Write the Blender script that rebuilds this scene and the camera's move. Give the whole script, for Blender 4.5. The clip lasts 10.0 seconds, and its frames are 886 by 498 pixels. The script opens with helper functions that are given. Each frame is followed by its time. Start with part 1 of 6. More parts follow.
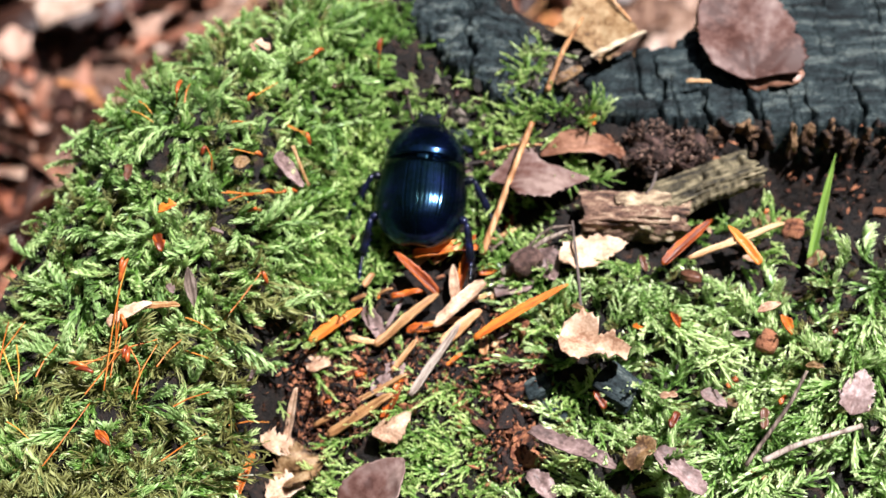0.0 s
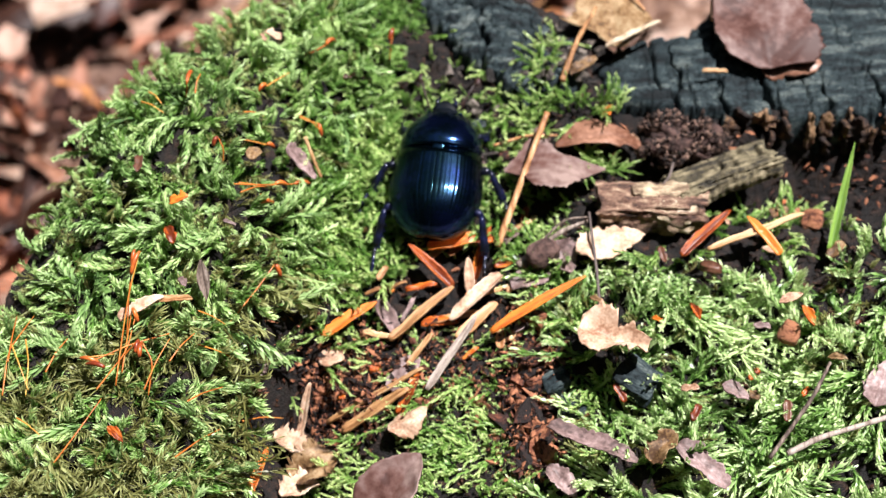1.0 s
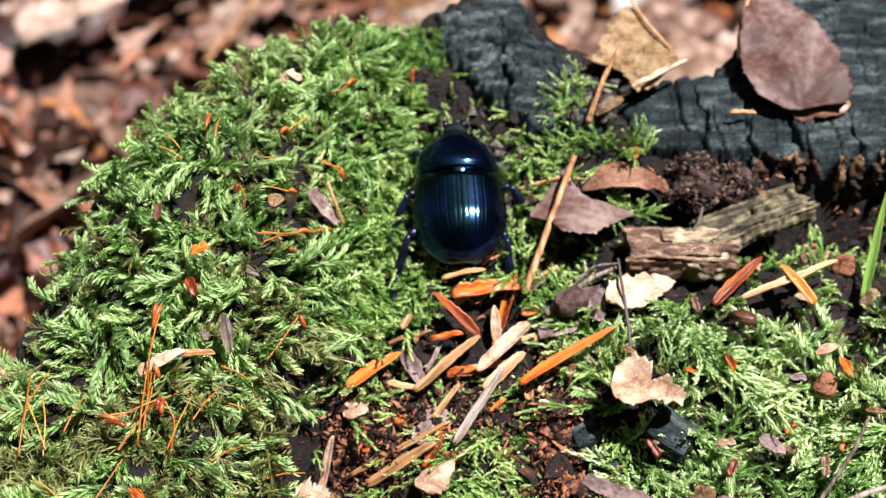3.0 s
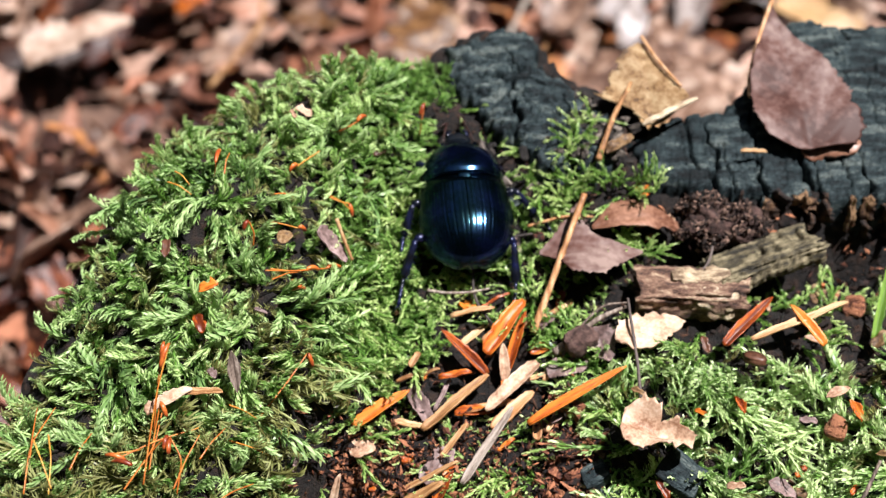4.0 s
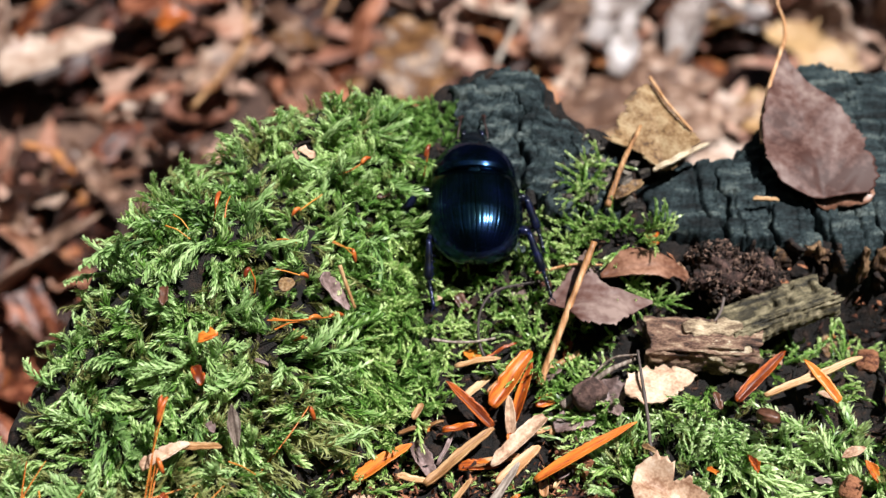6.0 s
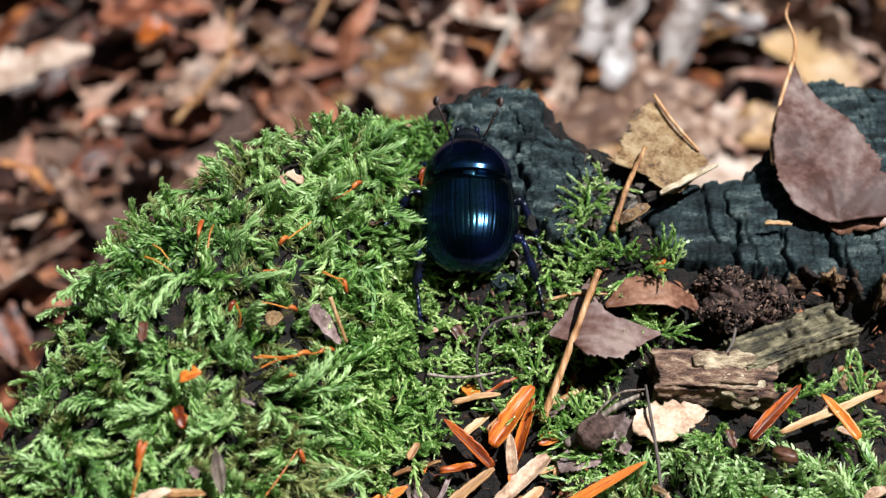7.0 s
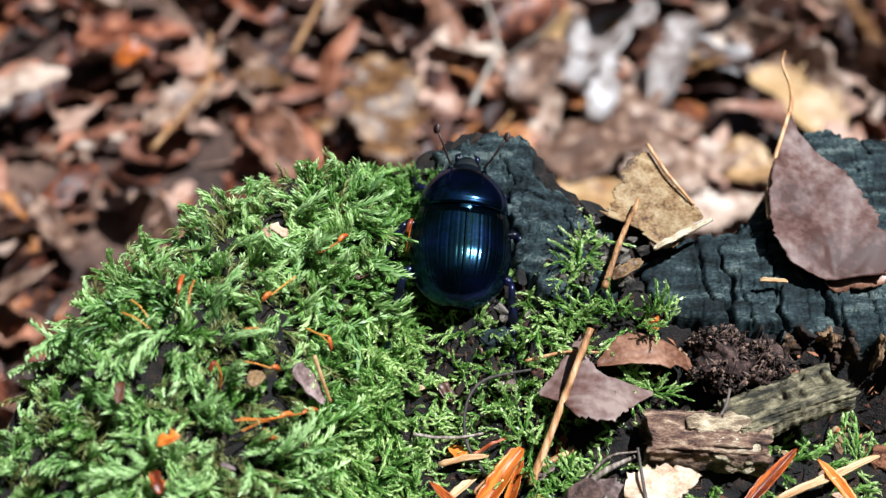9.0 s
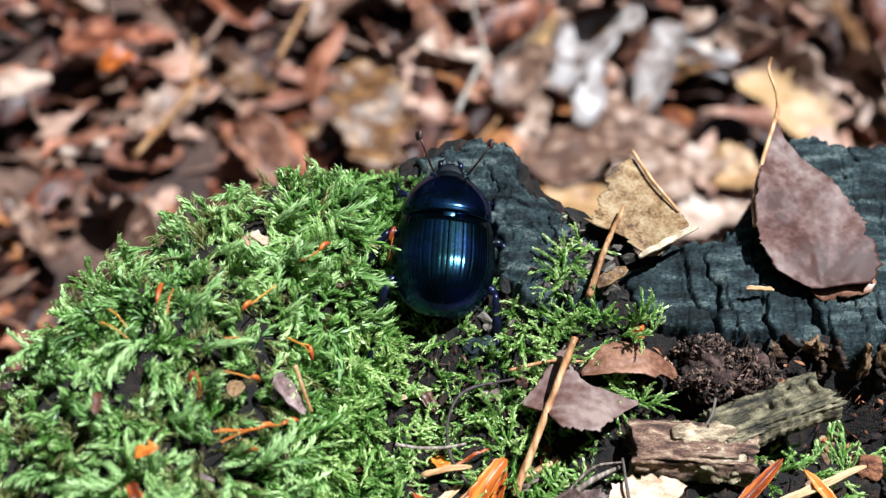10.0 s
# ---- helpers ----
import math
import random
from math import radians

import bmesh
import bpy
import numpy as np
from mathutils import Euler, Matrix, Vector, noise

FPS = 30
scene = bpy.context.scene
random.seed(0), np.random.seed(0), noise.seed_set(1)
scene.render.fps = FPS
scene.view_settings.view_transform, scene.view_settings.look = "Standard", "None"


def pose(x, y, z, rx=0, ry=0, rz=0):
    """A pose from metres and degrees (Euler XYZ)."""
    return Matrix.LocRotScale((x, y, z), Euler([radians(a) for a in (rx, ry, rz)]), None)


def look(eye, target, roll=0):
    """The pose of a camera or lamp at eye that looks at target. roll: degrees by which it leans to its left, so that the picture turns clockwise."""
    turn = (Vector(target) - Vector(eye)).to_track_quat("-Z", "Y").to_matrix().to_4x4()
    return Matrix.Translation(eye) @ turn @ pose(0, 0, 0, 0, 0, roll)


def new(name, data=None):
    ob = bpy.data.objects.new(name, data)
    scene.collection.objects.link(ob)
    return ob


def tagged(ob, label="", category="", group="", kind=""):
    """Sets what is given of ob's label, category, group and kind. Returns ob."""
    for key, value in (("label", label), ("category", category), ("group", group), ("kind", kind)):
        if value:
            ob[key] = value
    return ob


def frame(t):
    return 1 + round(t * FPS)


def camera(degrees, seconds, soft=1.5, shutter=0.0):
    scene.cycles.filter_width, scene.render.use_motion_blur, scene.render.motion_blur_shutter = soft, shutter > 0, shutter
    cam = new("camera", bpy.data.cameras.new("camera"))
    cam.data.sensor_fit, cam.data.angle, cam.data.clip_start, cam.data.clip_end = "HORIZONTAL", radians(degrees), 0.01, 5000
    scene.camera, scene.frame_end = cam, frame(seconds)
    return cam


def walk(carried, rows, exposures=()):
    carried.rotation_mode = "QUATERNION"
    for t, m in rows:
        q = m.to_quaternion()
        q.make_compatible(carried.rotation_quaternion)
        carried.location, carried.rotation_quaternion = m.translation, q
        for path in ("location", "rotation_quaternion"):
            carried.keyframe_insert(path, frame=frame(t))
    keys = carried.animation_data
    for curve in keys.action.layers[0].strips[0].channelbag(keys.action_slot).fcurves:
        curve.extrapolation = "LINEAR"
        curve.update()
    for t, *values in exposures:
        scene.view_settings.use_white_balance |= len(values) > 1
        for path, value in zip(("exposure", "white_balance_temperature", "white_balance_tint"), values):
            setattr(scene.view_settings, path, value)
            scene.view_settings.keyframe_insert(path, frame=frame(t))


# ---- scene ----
MM = 0.001  # plans below are in millimetres

cam = camera(35.00, 10.0, soft=1.35)
cam.data.dof.use_dof = True
cam.data.dof.focus_distance = 0.134
cam.data.dof.aperture_fstop = 28.0
# seconds, eye, target (millimetres), roll
PATH = [
    (0, (12.95, -127.87, 122.72), (7.25, -34.51, 22.62), -2.95),
    (0.5, (11.33, -127.82, 121.20), (6.52, -34.11, 21.37), -2.69),
    (1, (9.58, -127.46, 119.91), (5.42, -33.52, 20.28), -2.51),
    (1.5, (8.35, -126.03, 119.89), (4.76, -32.06, 20.26), -2.39),
    (2, (7.66, -124.69, 119.25), (4.54, -30.35, 19.96), -2.28),
    (2.2, (8.85, -124.02, 118.95), (5.64, -29.39, 19.93), -2.32),
    (3.3, (1.70, -120.26, 121.27), (1.78, -26.91, 21.00), -0.57),
    (3.5, (3.32, -120.89, 120.81), (1.89, -26.49, 21.53), -1.31),
    (4, (1.80, -118.61, 121.82), (1.56, -23.87, 22.86), -0.25),
    (4.5, (0.00, -118.01, 122.21), (0.00, -22.84, 23.66), -0.00),
    (5, (-0.18, -116.16, 122.29), (0.41, -20.71, 24.02), 0.42),
    (5.5, (-1.20, -115.08, 121.80), (0.11, -19.42, 23.74), 0.83),
    (6.8, (-3.59, -106.38, 121.10), (2.39, -12.74, 21.27), 4.03),
    (7, (-3.50, -105.33, 117.40), (1.41, -9.84, 19.29), 2.59),
    (7.5, (-4.55, -102.66, 118.36), (0.88, -7.01, 20.43), 3.26),
    (8, (-4.70, -101.81, 117.74), (1.71, -6.01, 20.02), 3.94),
    (8.5, (-4.40, -100.73, 117.33), (2.41, -4.57, 19.98), 4.23),
    (9, (-4.75, -99.26, 117.69), (2.68, -3.34, 20.16), 4.39),
    (9.5, (-5.01, -98.53, 116.66), (3.13, -2.71, 19.09), 4.65),
    (10, (-4.08, -98.04, 116.86), (4.39, -1.79, 19.74), 4.82),
]
walk(cam, [(t, look(Vector(eye) * MM, Vector(target) * MM, roll)) for t, eye, target, roll in PATH],
     [(0, 1.30, 6450, 12.5), (4, 1.14, 6480, 11.5), (5.5, 0.98, 6500, 9.5), (7, 0.86, 6100, 3.5), (8, 0.94, 5930, 2.5), (9, 1.05, 5800, 2), (10, 1.16, 5760, 2)])

# ---- daylight ----
world = bpy.data.worlds.new("sky")
scene.world = world
world.use_nodes = True
SUN_HIGH, SUN_ROUND = radians(70), radians(96)
sky = world.node_tree.nodes.new("ShaderNodeTexSky")
sky.sky_type, sky.sun_disc, sky.sun_elevation, sky.sun_rotation = "NISHITA", False, SUN_HIGH, SUN_ROUND
background = world.node_tree.nodes["Background"]
background.inputs["Strength"].default_value = 0.05
world.node_tree.links.new(sky.outputs[0], background.inputs["Color"])
sun = new("sun", bpy.data.lights.new("sun", "SUN"))
sun.data.energy, sun.data.angle, sun.data.color = 5.0, radians(0.6), (1.0, 0.985, 0.985)
# the sun stands high, to one side of the stump
SUN = Vector((math.sin(SUN_ROUND) * math.cos(SUN_HIGH), math.cos(SUN_ROUND) * math.cos(SUN_HIGH), math.sin(SUN_HIGH)))
sun.matrix_world = look(SUN * 2, (0, 0, 0))

# ---- materials ----
def ramp_nodes(tree, fac, stops):
    node = tree.nodes.new("ShaderNodeValToRGB")
    while len(node.color_ramp.elements) < len(stops):
        node.color_ramp.elements.new(0.5)
    for el, (at, col) in zip(node.color_ramp.elements, stops):
        el.position, el.color = at, (*col, 1)
    tree.links.new(fac, node.inputs[0])
    return node.outputs[0]


def material(name, stops, scale=2.0, rough=0.7, metal=0.0, grain=(1, 1, 1), bump=0.3, depth=0.1, vary=0.25, fine=8.0, spec=0.4,
             through_light=0.0, island=False, coat=0.0, detail=6.0, along=None, contrast=1.7):
    """Two scales of noise (features per millimetre = scale) through a colour ramp, plus a change from piece to piece, plus fine relief."""
    mat = bpy.data.materials.new(name)
    mat.use_nodes = True
    t = mat.node_tree
    b = t.nodes["Principled BSDF"]
    co = t.nodes.new("ShaderNodeTexCoord")
    mp = t.nodes.new("ShaderNodeMapping")
    mp.inputs["Scale"].default_value = [1000 * g for g in grain]
    t.links.new(co.outputs["Object"], mp.inputs["Vector"])
    big, small = t.nodes.new("ShaderNodeTexNoise"), t.nodes.new("ShaderNodeTexNoise")
    big.inputs["Scale"].default_value, big.inputs["Detail"].default_value = scale, detail
    small.inputs["Scale"].default_value, small.inputs["Detail"].default_value = scale * fine, 4
    for n in (big, small):
        t.links.new(mp.outputs[0], n.inputs["Vector"])
    mix = t.nodes.new("ShaderNodeMath")
    mix.operation = "MULTIPLY_ADD"
    mix.inputs[1].default_value = 0.35
    t.links.new(small.outputs["Fac"], mix.inputs[0])
    t.links.new(big.outputs["Fac"], mix.inputs[2])
    shift = t.nodes.new("ShaderNodeMath")
    shift.operation = "MULTIPLY_ADD"
    shift.inputs[1].default_value = vary
    piece = t.nodes.new("ShaderNodeNewGeometry") if island else t.nodes.new("ShaderNodeObjectInfo")
    t.links.new(piece.outputs["Random Per Island" if island else "Random"], shift.inputs[0])
    t.links.new(mix.outputs[0], shift.inputs[2])
    centre = t.nodes.new("ShaderNodeMath")
    centre.operation = "SUBTRACT"
    centre.inputs[1].default_value = 0.175 + vary / 2
    t.links.new(shift.outputs[0], centre.inputs[0])
    fac = centre.outputs[0]
    if contrast != 1:
        gain = t.nodes.new("ShaderNodeMath")
        gain.operation = "MULTIPLY_ADD"
        gain.inputs[1].default_value, gain.inputs[2].default_value = contrast, 0.5 - 0.5 * contrast
        t.links.new(fac, gain.inputs[0])
        fac = gain.outputs[0]
    if along:  # tone from base to tip, kept in the mesh; also imitates lit tips, shaded bases
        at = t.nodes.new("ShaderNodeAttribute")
        at.attribute_name = "growth_shade"
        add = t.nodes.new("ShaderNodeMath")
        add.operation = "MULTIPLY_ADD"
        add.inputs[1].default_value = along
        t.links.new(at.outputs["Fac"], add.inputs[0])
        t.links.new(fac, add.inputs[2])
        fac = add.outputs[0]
    col = ramp_nodes(t, fac, stops)
    t.links.new(col, b.inputs["Base Color"])
    b.inputs["Roughness"].default_value, b.inputs["Metallic"].default_value = rough, metal
    b.inputs["Specular IOR Level"].default_value = spec
    b.inputs["Coat Weight"].default_value = coat
    if bump:
        bp = t.nodes.new("ShaderNodeBump")
        bp.inputs["Strength"].default_value, bp.inputs["Distance"].default_value = bump, depth * MM
        t.links.new(mix.outputs[0], bp.inputs["Height"])
        t.links.new(bp.outputs[0], b.inputs["Normal"])
    if through_light:
        tr, ms = t.nodes.new("ShaderNodeBsdfTranslucent"), t.nodes.new("ShaderNodeMixShader")
        t.links.new(col, tr.inputs["Color"])
        ms.inputs[0].default_value = through_light
        t.links.new(b.outputs[0], ms.inputs[1])
        t.links.new(tr.outputs[0], ms.inputs[2])
        t.links.new(ms.outputs[0], t.nodes["Material Output"].inputs["Surface"])
    return mat


# dark humus, its colour lowered further to imitate shade in deep pits
M_SHADED_SOIL = material("shaded_rotten_wood_soil", [(0.25, (0.0018, 0.0012, 0.0010)), (0.55, (0.008, 0.0042, 0.0026)), (0.8, (0.030, 0.014, 0.008))], scale=0.8, rough=0.9, bump=0.9, depth=0.8)
M_CRUMB = material("rotten_wood_crumb", [(0.2, (0.006, 0.0025, 0.0018)), (0.45, (0.042, 0.012, 0.0065)), (0.65, (0.128, 0.039, 0.018)), (0.9, (0.30, 0.120, 0.058))], scale=1.1, grain=(0.7, 1.8, 1.8), rough=0.85, bump=1.0, depth=0.5, vary=0.55, contrast=2.2)
M_SHRED = material("rotten_wood_shreds", [(0.2, (0.006, 0.0025, 0.0018)), (0.45, (0.038, 0.011, 0.006)), (0.65, (0.115, 0.035, 0.016)), (0.9, (0.27, 0.105, 0.05))], scale=1.1, rough=0.85, bump=0.6, depth=0.2, vary=0.9, island=True)
M_CHAR = material("charred_wood", [(0.15, (0.0032, 0.0048, 0.0054)), (0.42, (0.0105, 0.0168, 0.0188)), (0.65, (0.024, 0.036, 0.038)), (0.92, (0.085, 0.100, 0.093))], scale=0.5, grain=(0.45, 1.7, 1), rough=0.72, bump=0.9, depth=0.22, vary=0.05, fine=8, spec=0.14, contrast=2.1)
# naturally paler tips, exaggerated to look sunlit; bases darkened like shaded gaps
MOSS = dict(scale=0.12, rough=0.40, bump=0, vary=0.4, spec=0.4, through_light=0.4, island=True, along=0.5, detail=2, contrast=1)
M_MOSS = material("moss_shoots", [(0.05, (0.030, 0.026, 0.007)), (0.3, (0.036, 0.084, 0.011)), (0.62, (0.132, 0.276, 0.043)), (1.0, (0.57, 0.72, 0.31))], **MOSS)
# M_MOSS toned down: shade around the beetle's way put into the colour
M_SHADEMOSS = material("shaded_short_moss", [(0.05, (0.020, 0.022, 0.006)), (0.3, (0.030, 0.075, 0.010)), (0.62, (0.085, 0.200, 0.030)), (1.0, (0.29, 0.45, 0.12))], **MOSS)
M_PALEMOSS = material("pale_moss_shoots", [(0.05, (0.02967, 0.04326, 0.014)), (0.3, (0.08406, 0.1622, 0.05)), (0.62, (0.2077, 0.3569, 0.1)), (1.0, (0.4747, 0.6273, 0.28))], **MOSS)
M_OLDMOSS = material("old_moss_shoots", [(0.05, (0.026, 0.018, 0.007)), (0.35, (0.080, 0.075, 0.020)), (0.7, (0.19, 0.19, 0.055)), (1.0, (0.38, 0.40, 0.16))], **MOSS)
# mid tone and tips coloured paler still, as if brightly lit
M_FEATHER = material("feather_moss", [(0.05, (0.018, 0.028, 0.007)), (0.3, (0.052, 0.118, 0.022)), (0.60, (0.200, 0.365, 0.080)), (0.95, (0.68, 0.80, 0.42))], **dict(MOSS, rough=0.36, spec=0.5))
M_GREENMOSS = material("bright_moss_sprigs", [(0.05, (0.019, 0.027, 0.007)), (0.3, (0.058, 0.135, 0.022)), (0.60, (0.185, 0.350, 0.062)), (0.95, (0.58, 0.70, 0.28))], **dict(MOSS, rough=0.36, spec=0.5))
M_DARKLEAF = material("dark_dead_leaf", [(0.2, (0.045, 0.015, 0.010)), (0.42, (0.105, 0.052, 0.042)), (0.6, (0.155, 0.098, 0.085)), (0.85, (0.25, 0.175, 0.150))], scale=0.11, rough=0.55, bump=0.5, depth=0.12, vary=0.1, through_light=0.1, contrast=2.5, fine=9, spec=0.22)
M_GREYLEAF = material("grey_dead_leaf", [(0.2, (0.07508, 0.04633, 0.04118)), (0.5, (0.2253, 0.1481, 0.1352)), (0.85, (0.4504, 0.3346, 0.3217))], scale=0.3, rough=0.55, bump=0.4, depth=0.12, vary=0.12, through_light=0.12)
M_TANLEAF = material("tan_birch_leaf", [(0.2, (0.070, 0.034, 0.014)), (0.45, (0.215, 0.120, 0.050)), (0.85, (0.38, 0.27, 0.15))], scale=0.4, rough=0.6, contrast=2.2, bump=0.5, depth=0.15, vary=0.15, through_light=0.2)
M_PALELEAF = material("pale_bud_scale", [(0.2, (0.2464, 0.1232, 0.0672)), (0.5, (0.5152, 0.336, 0.224)), (0.85, (0.7168, 0.56, 0.4256))], scale=0.4, rough=0.6, bump=0.4, depth=0.12, vary=0.12, through_light=0.2)
M_HUSK = material("orange_bud_scale", [(0.15, (0.10, 0.015, 0.003)), (0.45, (0.41, 0.082, 0.008)), (0.85, (0.64, 0.205, 0.028))], scale=0.6, grain=(3.5, 0.25, 1), contrast=2.3, rough=0.40, bump=0.3, depth=0.1, vary=0.35, through_light=0.15, spec=0.5)
M_STRAW = material("straw_splinter", [(0.2, (0.17, 0.07225, 0.0238)), (0.5, (0.357, 0.187, 0.0765)), (0.85, (0.527, 0.3655, 0.204))], scale=0.5, grain=(4, 0.3, 1), rough=0.55, bump=0.4, depth=0.08, vary=0.35)
M_BROWNLEAF = material("brown_dead_leaf", [(0.1, (0.035, 0.01314, 0.007524)), (0.5, (0.125, 0.051, 0.02884)), (0.9, (0.3, 0.1546, 0.1003))], scale=0.25, rough=0.42, bump=0.4, depth=0.12, vary=0.2, through_light=0.1)
M_DARKTWIG = material("dark_rootlet", [(0.2, (0.018, 0.012, 0.010)), (0.8, (0.10, 0.075, 0.065))], scale=0.6, grain=(4, 0.5, 1), rough=0.7, bump=0.4, depth=0.06, vary=0.3)
M_NEEDLE = material("brown_needle", [(0.2, (0.20, 0.085, 0.030)), (0.5, (0.42, 0.205, 0.085)), (0.85, (0.60, 0.38, 0.22))], scale=0.4, grain=(4, 0.3, 1), rough=0.5, bump=0.3, depth=0.06, vary=0.2)
M_STEM = material("orange_brown_stem", [(0.2, (0.10, 0.040, 0.014)), (0.5, (0.27, 0.125, 0.045)), (0.85, (0.46, 0.27, 0.13))], scale=0.7, grain=(2.5, 0.6, 1), rough=0.65, bump=0.8, depth=0.12, vary=0.1)
M_TWIG = material("dry_twig", [(0.2, (0.048, 0.0312, 0.0228)), (0.5, (0.16, 0.117, 0.0912)), (0.85, (0.336, 0.2808, 0.2356))], scale=0.6, grain=(4, 0.5, 1), rough=0.75, bump=0.5, depth=0.08, vary=0.4)
M_BARE = material("weathered_wood", [(0.25, (0.020, 0.010, 0.007)), (0.45, (0.105, 0.052, 0.034)), (0.62, (0.22, 0.130, 0.085)), (0.85, (0.43, 0.33, 0.22))], scale=0.6, grain=(0.7, 2.2, 2.2), rough=0.8, bump=1.0, depth=0.45, vary=0.0, contrast=1.6)
M_CREAMWOOD = material("cream_torn_wood", [(0.25, (0.12, 0.075, 0.045)), (0.5, (0.36, 0.27, 0.17)), (0.85, (0.60, 0.51, 0.38))], scale=0.7, grain=(2.0, 0.6, 2.0), rough=0.8, bump=1.0, depth=0.3, vary=0.2)
M_GREENWOOD = material("algae_stained_wood", [(0.25, (0.012, 0.010, 0.006)), (0.45, (0.070, 0.056, 0.030)), (0.62, (0.155, 0.128, 0.072)), (0.85, (0.29, 0.24, 0.15))], scale=0.6, grain=(0.7, 2.2, 2.2), rough=0.8, bump=0.9, depth=0.25, vary=0.0, contrast=1.6)
M_OCHRE = material("torn_inner_wood", [(0.2, (0.009, 0.004, 0.003)), (0.45, (0.030, 0.014, 0.007)), (0.65, (0.085, 0.041, 0.018)), (0.9, (0.24, 0.14, 0.07))], scale=0.5, grain=(2.2, 0.6, 2.2), rough=0.85, bump=1.0, depth=0.35, vary=0.4, contrast=1.8)
M_ROT = material("grey_rotten_wood", [(0.2, (0.010, 0.008, 0.007)), (0.45, (0.038, 0.030, 0.025)), (0.65, (0.085, 0.068, 0.056)), (0.9, (0.20, 0.165, 0.135))], scale=1.1, grain=(0.7, 1.8, 1.8), rough=0.9, bump=1.0, depth=0.5, vary=0.5, contrast=2.0)
M_DIRT = material("dirt_clump", [(0.2, (0.012, 0.00624, 0.005)), (0.5, (0.048, 0.02496, 0.02)), (0.85, (0.12, 0.0676, 0.055))], scale=1.2, rough=0.95, bump=0.9, depth=0.4)
M_SPORE = material("moss_capsule", [(0.2, (0.14, 0.022, 0.008)), (0.5, (0.34, 0.070, 0.014)), (0.85, (0.50, 0.16, 0.03))], scale=0.5, rough=0.35, bump=0.1, vary=0.3)
M_STALK = material("capsule_stalk", [(0.2, (0.16, 0.030, 0.010)), (0.5, (0.42, 0.12, 0.018)), (0.85, (0.60, 0.34, 0.06))], scale=0.06, rough=0.4, bump=0, vary=0.45, island=True)
M_GRASS = material("grass_blade", [(0.2, (0.07, 0.16, 0.02)), (0.8, (0.26, 0.42, 0.07))], scale=0.3, grain=(5, 0.3, 1), rough=0.4, bump=0.2, through_light=0.35)
M_SHELL = material("beetle_shell", [(0.25, (0.009, 0.026, 0.032)), (0.5, (0.015, 0.038, 0.085)), (0.75, (0.026, 0.052, 0.20))], scale=0.25, rough=0.16, metal=0.98, bump=0.5, depth=0.03, vary=0, spec=0.5, coat=0.0, fine=12)
M_LEG = material("beetle_leg", [(0.25, (0.0027, 0.003, 0.0042)), (0.5, (0.0054, 0.007, 0.0154)), (0.8, (0.009, 0.012, 0.0525))], scale=0.6, rough=0.28, metal=0.4, bump=0.2, depth=0.05, vary=0)
M_HEAD = material("beetle_head", [(0.25, (0.0012, 0.0018, 0.00294)), (0.75, (0.003, 0.00468, 0.00756))], scale=1.0, rough=0.42, bump=0.3, depth=0.05, vary=0, spec=0.12)
M_CLUB = material("beetle_antenna", [(0.25, (0.010, 0.004, 0.003)), (0.7, (0.035, 0.012, 0.010))], scale=1, rough=0.5, bump=0.1)
LITTER = dict(scale=0.34, rough=0.46, bump=0.7, depth=0.5, vary=0.45, fine=6, through_light=0.12, contrast=2.1, spec=0.45)
M_LITTER_A = material("litter_red_brown", [(0.2, (0.036, 0.008, 0.004)), (0.5, (0.165, 0.046, 0.021)), (0.85, (0.40, 0.165, 0.095))], **LITTER)
M_LITTER_B = material("litter_dark", [(0.2, (0.022, 0.008, 0.005)), (0.5, (0.100, 0.038, 0.021)), (0.85, (0.26, 0.125, 0.078))], **dict(LITTER, spec=0.25))
M_LITTER_C = material("litter_pale", [(0.2, (0.085, 0.042, 0.027)), (0.5, (0.245, 0.142, 0.096)), (0.85, (0.45, 0.33, 0.26))], **LITTER)
M_LITTER_D = material("litter_tan", [(0.2, (0.09, 0.038, 0.013)), (0.5, (0.25, 0.125, 0.050)), (0.85, (0.40, 0.245, 0.115))], **LITTER)
M_LITTER_E = material("litter_orange", [(0.2, (0.07, 0.016, 0.005)), (0.5, (0.24, 0.072, 0.020)), (0.85, (0.42, 0.18, 0.065))], **LITTER)
M_LITTER_W = material("litter_white", [(0.2, (0.15, 0.11, 0.095)), (0.5, (0.28, 0.23, 0.21)), (0.85, (0.46, 0.41, 0.40))], **dict(LITTER, contrast=1.9))
M_LITTER = material("leaf_litter", [(0.15, (0.026, 0.008, 0.005)), (0.4, (0.095, 0.031, 0.017)), (0.62, (0.19, 0.072, 0.042)), (0.82, (0.27, 0.120, 0.075)), (0.97, (0.38, 0.23, 0.17))], scale=0.06, rough=0.6, bump=0.5, depth=0.3, vary=1.1, fine=9, island=True, through_light=0.1)
M_EARTH = material("forest_earth", [(0.2, (0.014, 0.008, 0.006)), (0.5, (0.055, 0.028, 0.020)), (0.85, (0.16, 0.09, 0.06))], scale=0.05, rough=0.9, bump=0.9, depth=3, vary=0, fine=10)
# for the unseen sky-blocking ring; very dark so the shell reflects black
M_SKYBLOCK = material("sky_blocking_woods", [(0.3, (0.006, 0.009, 0.004)), (0.5, (0.018, 0.028, 0.010)), (0.8, (0.04, 0.06, 0.02))], scale=0.003, rough=0.9, bump=0, vary=0, fine=6)
M_CLUMP = material("dirt_crumbs", [(0.2, (0.011, 0.006, 0.0045)), (0.5, (0.043, 0.024, 0.017)), (0.95, (0.19, 0.115, 0.085))], scale=0.8, rough=0.95, bump=0.5, depth=0.1, vary=0.7, island=True)
